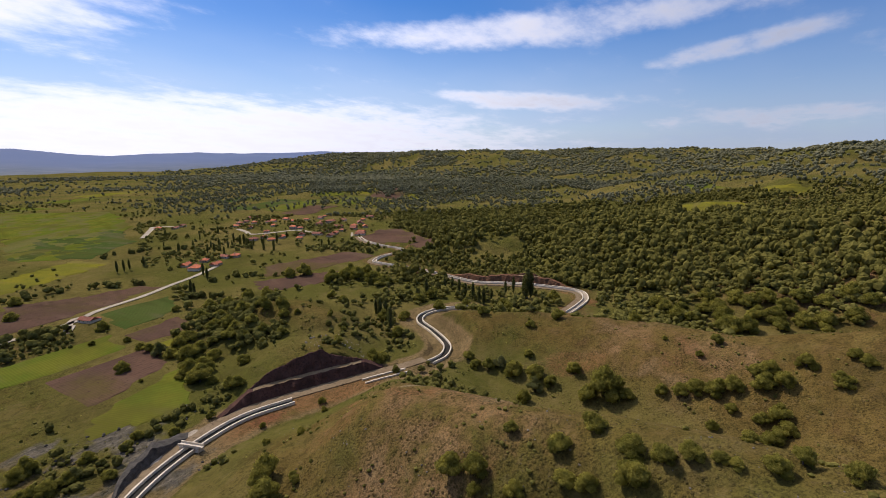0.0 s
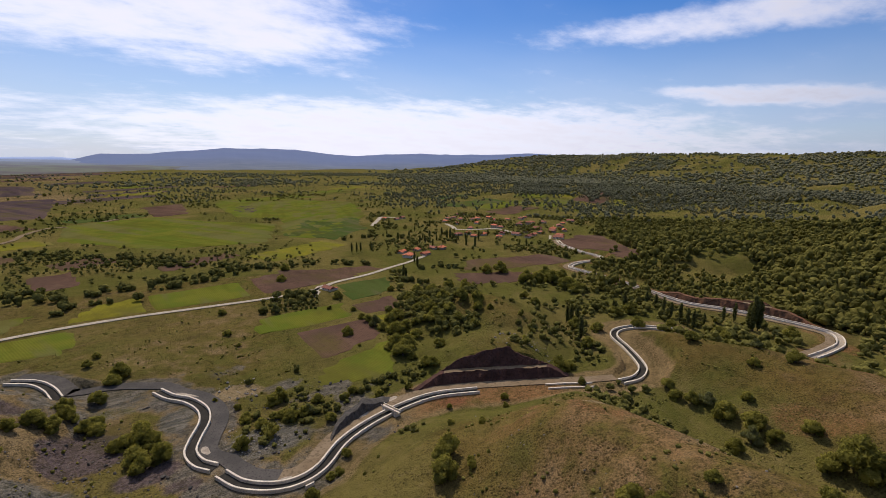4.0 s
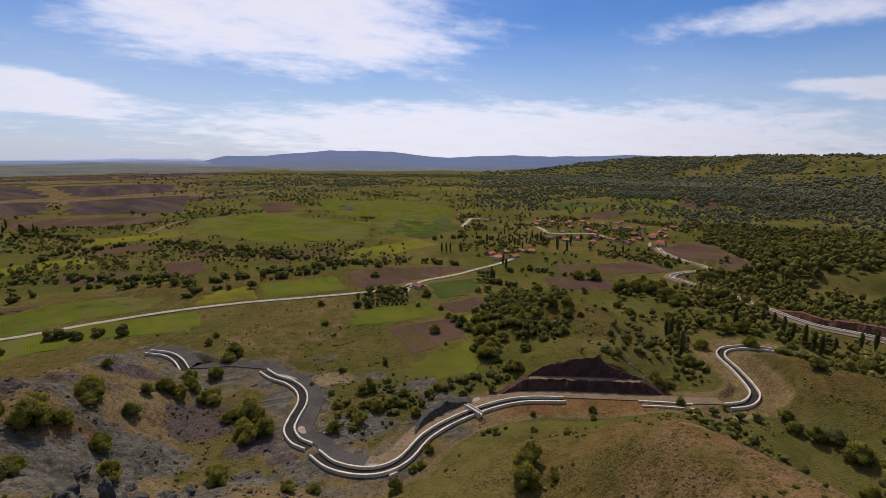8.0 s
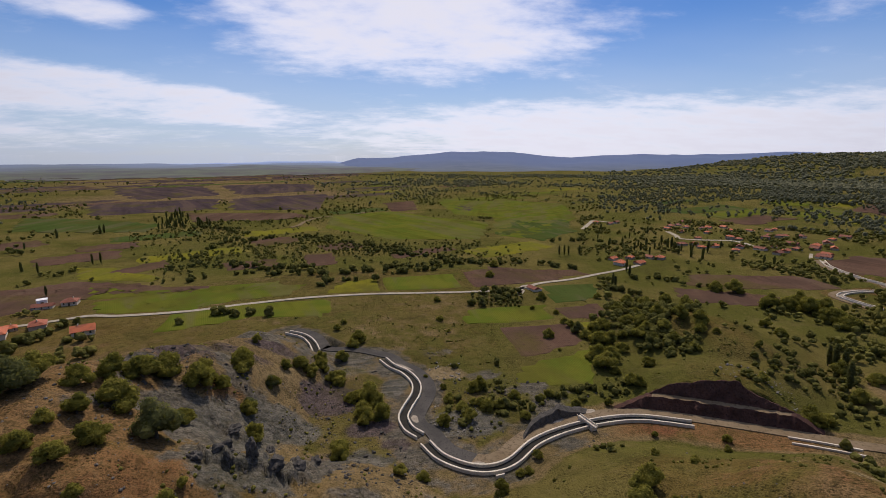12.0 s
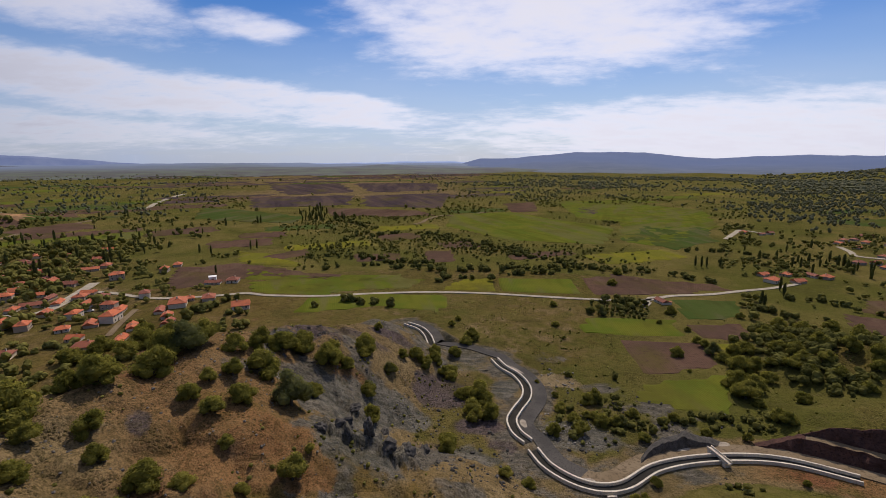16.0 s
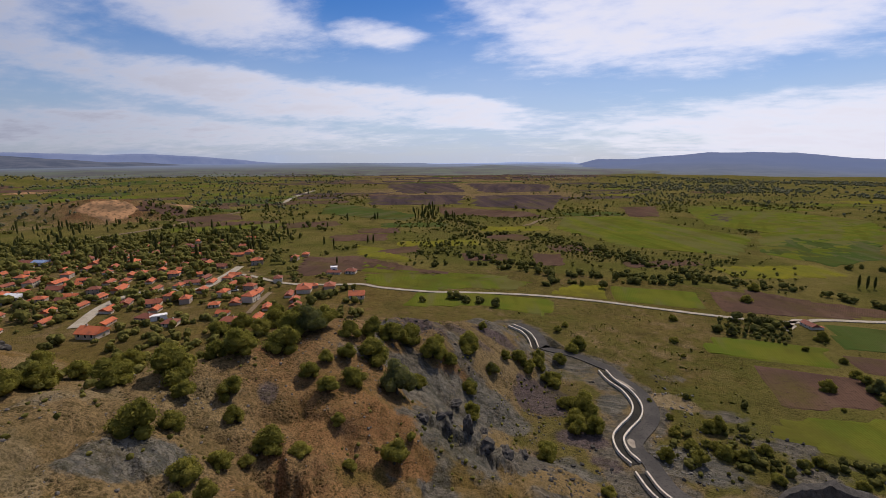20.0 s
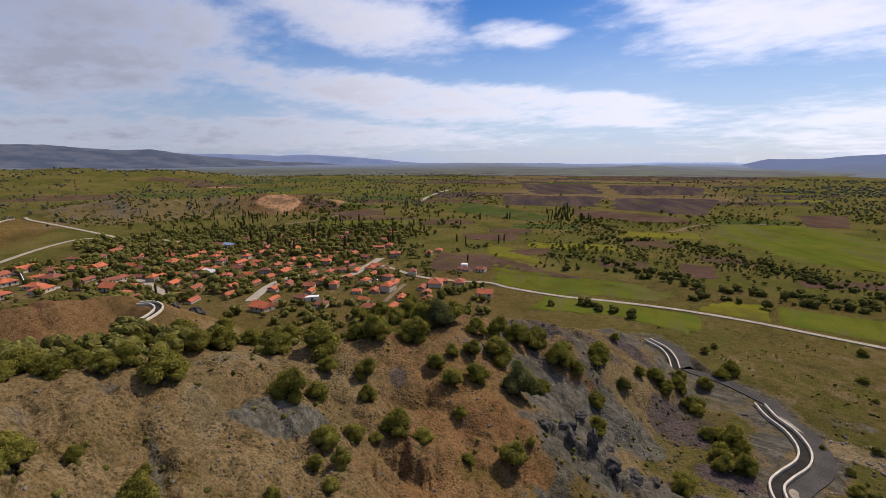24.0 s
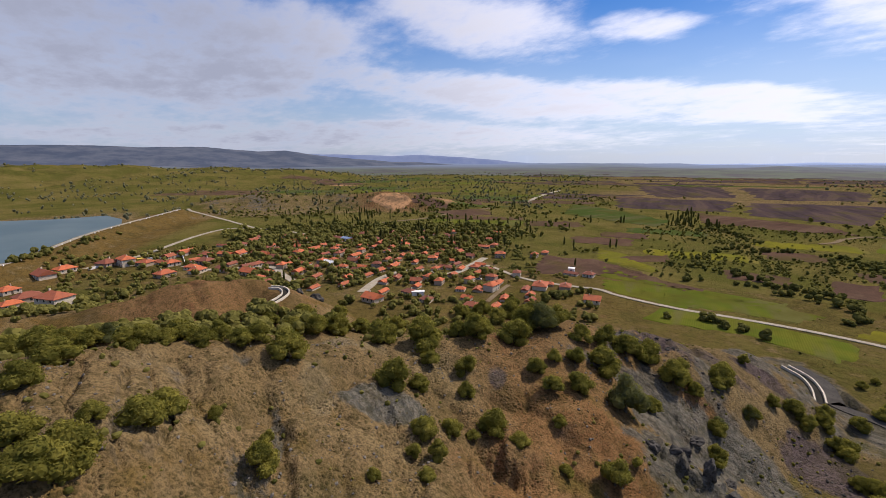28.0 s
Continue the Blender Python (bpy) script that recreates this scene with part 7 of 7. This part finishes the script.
# ---------------------------------------------------------------- rocks
def stones(name, pts, mat, label):
    kinds = []
    for k in range(6):
        v = ICO1[0] * (1 + 0.7 * (rng.random((12, 1)) - 0.5)) * np.array([0.5, 0.38, 0.32])
        v[:, 2] += 0.2
        kinds.append((v, ICO1[1]))
    grove(name, pts, kinds, mat, label, (0.8, 1.2), "stones")


def strewn(n, az0, az1, r0, r1, lo, hi, keep=None):
    az = rng.uniform(az0, az1, n)
    r = np.sqrt(rng.uniform(r0 * r0, r1 * r1, n))
    x, y = polar(az, r)
    s = lo + (hi - lo) * rng.random(n) ** 4
    p = np.stack([x, y, s], 1)
    d, _ = near_line(x, y, SHELF)
    ok = d > 6.9
    if keep is not None:
        ok &= rng.random(n) < keep(x, y)
    return p[ok]


stones("loose_stones", np.vstack([strewn(7000, -106, 0, 45, 150, 0.15, 0.9, clumps(18, 91, 0.42, 0.56, 0.1)), strewn(1200, 40, 112, 50, 130, 0.12, 0.6, clumps(20, 92, 0.45, 0.58))]), STONE, "loose grey stones on the bare slope")
stones("broken_rock", np.vstack([strewn(2600, -30, 10, 90, 185, 0.3, 1.6, clumps(22, 93, 0.44, 0.56)), strewn(500, 12, 34, 118, 165, 0.3, 1.4, clumps(14, 94, 0.46, 0.56))]), DARK_STONE, "dark broken rock below the crags")
stones("pale_rubble", np.vstack([strewn(130, 8.2, 13.5, 156, 172, 0.3, 1.6, clumps(6, 99, 0.4, 0.55, 0.1)), strewn(160, 9, 16, 122, 140, 0.3, 1.2), strewn(60, 44, 52, 175, 190, 0.4, 1.6)]), RUBBLE, "pale heaps of rubble by the canal")


def outcrop(az, r, size, tall):
    x, y = polar(az, r)
    z = float(land(np.array([x]), np.array([y]))[0])
    bm = bmesh.new()
    bmesh.ops.create_icosphere(bm, subdivisions=3, radius=1.0)
    off = rng.uniform(0, 50)
    for v in bm.verts:
        k = 1 + 0.55 * noise.noise(v.co * 1.3 + Vector((off, 0, 0))) + 0.25 * noise.noise(v.co * 4 + Vector((0, off, 0)))
        v.co = Vector((v.co.x * size * k, v.co.y * size * 0.7 * k, v.co.z * tall * k))
    ob = part("rock_outcrop", bm, DARK_STONE, None)
    ob.matrix_world = Matrix.Translation((x, y, z + tall * 0.15)) @ Matrix.Rotation(rng.uniform(0, 6), 4, "Z")
    return tagged(ob, "jagged dark grey rock outcrop on the slope", "rock", "rock outcrops")


for spot in ((-14.2, 95, 1.6, 2.6), (-11.5, 92.5, 2.2, 1.6), (-17.5, 97.2, 2.0, 1.4), (-9.0, 94.5, 2.4, 1.5), (-20.5, 95.5, 1.6, 1.2), (-6.5, 106.8, 1.8, 1.2), (-44, 49.2, 1.0, 1.3), (-38, 48, 0.8, 1.1), (-12.0, 117.8, 1.8, 1.0), (-16.0, 121.8, 2.2, 1.0), (-64, 232, 3.0, 2.4), (-66, 226, 2.6, 1.8)):
    outcrop(*spot)

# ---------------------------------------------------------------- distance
# haze is painted in: bluish colour, bluer over span, and a glow of its own
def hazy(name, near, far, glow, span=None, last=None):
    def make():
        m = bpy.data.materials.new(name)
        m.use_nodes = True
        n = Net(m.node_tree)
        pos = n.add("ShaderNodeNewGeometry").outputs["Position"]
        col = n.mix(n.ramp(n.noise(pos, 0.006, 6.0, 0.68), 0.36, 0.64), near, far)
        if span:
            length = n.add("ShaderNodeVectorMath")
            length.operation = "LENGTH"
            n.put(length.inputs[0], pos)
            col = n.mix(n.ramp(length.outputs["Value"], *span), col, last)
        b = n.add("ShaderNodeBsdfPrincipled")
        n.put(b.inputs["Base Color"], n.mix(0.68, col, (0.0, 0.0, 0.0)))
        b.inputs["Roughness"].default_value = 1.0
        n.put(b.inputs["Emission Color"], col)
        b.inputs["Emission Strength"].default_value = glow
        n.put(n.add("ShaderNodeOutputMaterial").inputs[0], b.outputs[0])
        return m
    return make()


def far_range(name, crest, r0, r1, base, mat, label):
    """A range of hills on the horizon: (bearing, rise above the eye in degrees)."""
    c = np.array(crest, float)
    az = np.arange(c[0, 0], c[-1, 0], 0.15)
    el = np.interp(az, c[:, 0], c[:, 1]) + (fbm(az, az * 0, 3.0, 95, 4) - 0.47) * 0.22
    top = CAM_Z + r1 * np.tan(np.radians(el))
    rows = []
    for u in np.linspace(0, 1, 14):
        r = r0 + (r1 - r0) * u
        x, y = polar(az, r)
        z = base + (top - base) * (u ** 1.3) + (fbm(x, y, 420, 96) - 0.47) * 190 * u * (1 - u)
        rows.append(np.stack([x, y, np.where(u == 1, top, np.minimum(z, CAM_Z + r * np.tan(np.radians(el)) - 1))], 1))
    x, y = polar(az, r1 + 120)
    rows.append(np.stack([x, y, np.full(len(az), base)], 1))
    me = mesh_of(name, np.vstack(rows), grid_faces(15, len(az)), [mat], True)
    return tagged(new(name, me), label, "mountains", kind="structure")


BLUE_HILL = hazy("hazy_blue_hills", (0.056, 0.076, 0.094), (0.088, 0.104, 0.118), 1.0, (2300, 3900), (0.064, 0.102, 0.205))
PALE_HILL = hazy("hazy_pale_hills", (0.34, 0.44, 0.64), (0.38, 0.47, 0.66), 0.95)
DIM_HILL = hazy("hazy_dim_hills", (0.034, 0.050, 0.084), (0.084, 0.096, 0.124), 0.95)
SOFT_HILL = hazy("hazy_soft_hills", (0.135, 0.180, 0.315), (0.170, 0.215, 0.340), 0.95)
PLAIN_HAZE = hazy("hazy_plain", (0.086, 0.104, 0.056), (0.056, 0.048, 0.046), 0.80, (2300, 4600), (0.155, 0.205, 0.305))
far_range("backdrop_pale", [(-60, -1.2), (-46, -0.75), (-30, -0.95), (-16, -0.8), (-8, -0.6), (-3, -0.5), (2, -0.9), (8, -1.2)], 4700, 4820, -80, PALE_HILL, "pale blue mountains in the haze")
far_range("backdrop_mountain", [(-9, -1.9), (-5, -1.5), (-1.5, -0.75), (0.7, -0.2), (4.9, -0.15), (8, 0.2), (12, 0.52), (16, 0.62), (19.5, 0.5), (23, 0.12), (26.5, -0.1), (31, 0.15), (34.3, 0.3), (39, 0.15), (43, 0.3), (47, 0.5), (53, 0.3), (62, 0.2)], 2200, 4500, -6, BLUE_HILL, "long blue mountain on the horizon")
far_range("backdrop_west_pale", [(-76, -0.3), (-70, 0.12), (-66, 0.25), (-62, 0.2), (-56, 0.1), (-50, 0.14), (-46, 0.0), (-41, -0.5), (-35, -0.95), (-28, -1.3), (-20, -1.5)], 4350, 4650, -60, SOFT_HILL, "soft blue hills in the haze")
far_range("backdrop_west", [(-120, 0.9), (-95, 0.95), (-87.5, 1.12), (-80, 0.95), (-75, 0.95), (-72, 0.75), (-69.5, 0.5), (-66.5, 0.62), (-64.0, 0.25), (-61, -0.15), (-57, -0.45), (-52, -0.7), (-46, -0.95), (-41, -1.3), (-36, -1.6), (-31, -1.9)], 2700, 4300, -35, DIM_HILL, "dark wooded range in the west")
# extra sheet over the far ground that carries the painted, glowing haze
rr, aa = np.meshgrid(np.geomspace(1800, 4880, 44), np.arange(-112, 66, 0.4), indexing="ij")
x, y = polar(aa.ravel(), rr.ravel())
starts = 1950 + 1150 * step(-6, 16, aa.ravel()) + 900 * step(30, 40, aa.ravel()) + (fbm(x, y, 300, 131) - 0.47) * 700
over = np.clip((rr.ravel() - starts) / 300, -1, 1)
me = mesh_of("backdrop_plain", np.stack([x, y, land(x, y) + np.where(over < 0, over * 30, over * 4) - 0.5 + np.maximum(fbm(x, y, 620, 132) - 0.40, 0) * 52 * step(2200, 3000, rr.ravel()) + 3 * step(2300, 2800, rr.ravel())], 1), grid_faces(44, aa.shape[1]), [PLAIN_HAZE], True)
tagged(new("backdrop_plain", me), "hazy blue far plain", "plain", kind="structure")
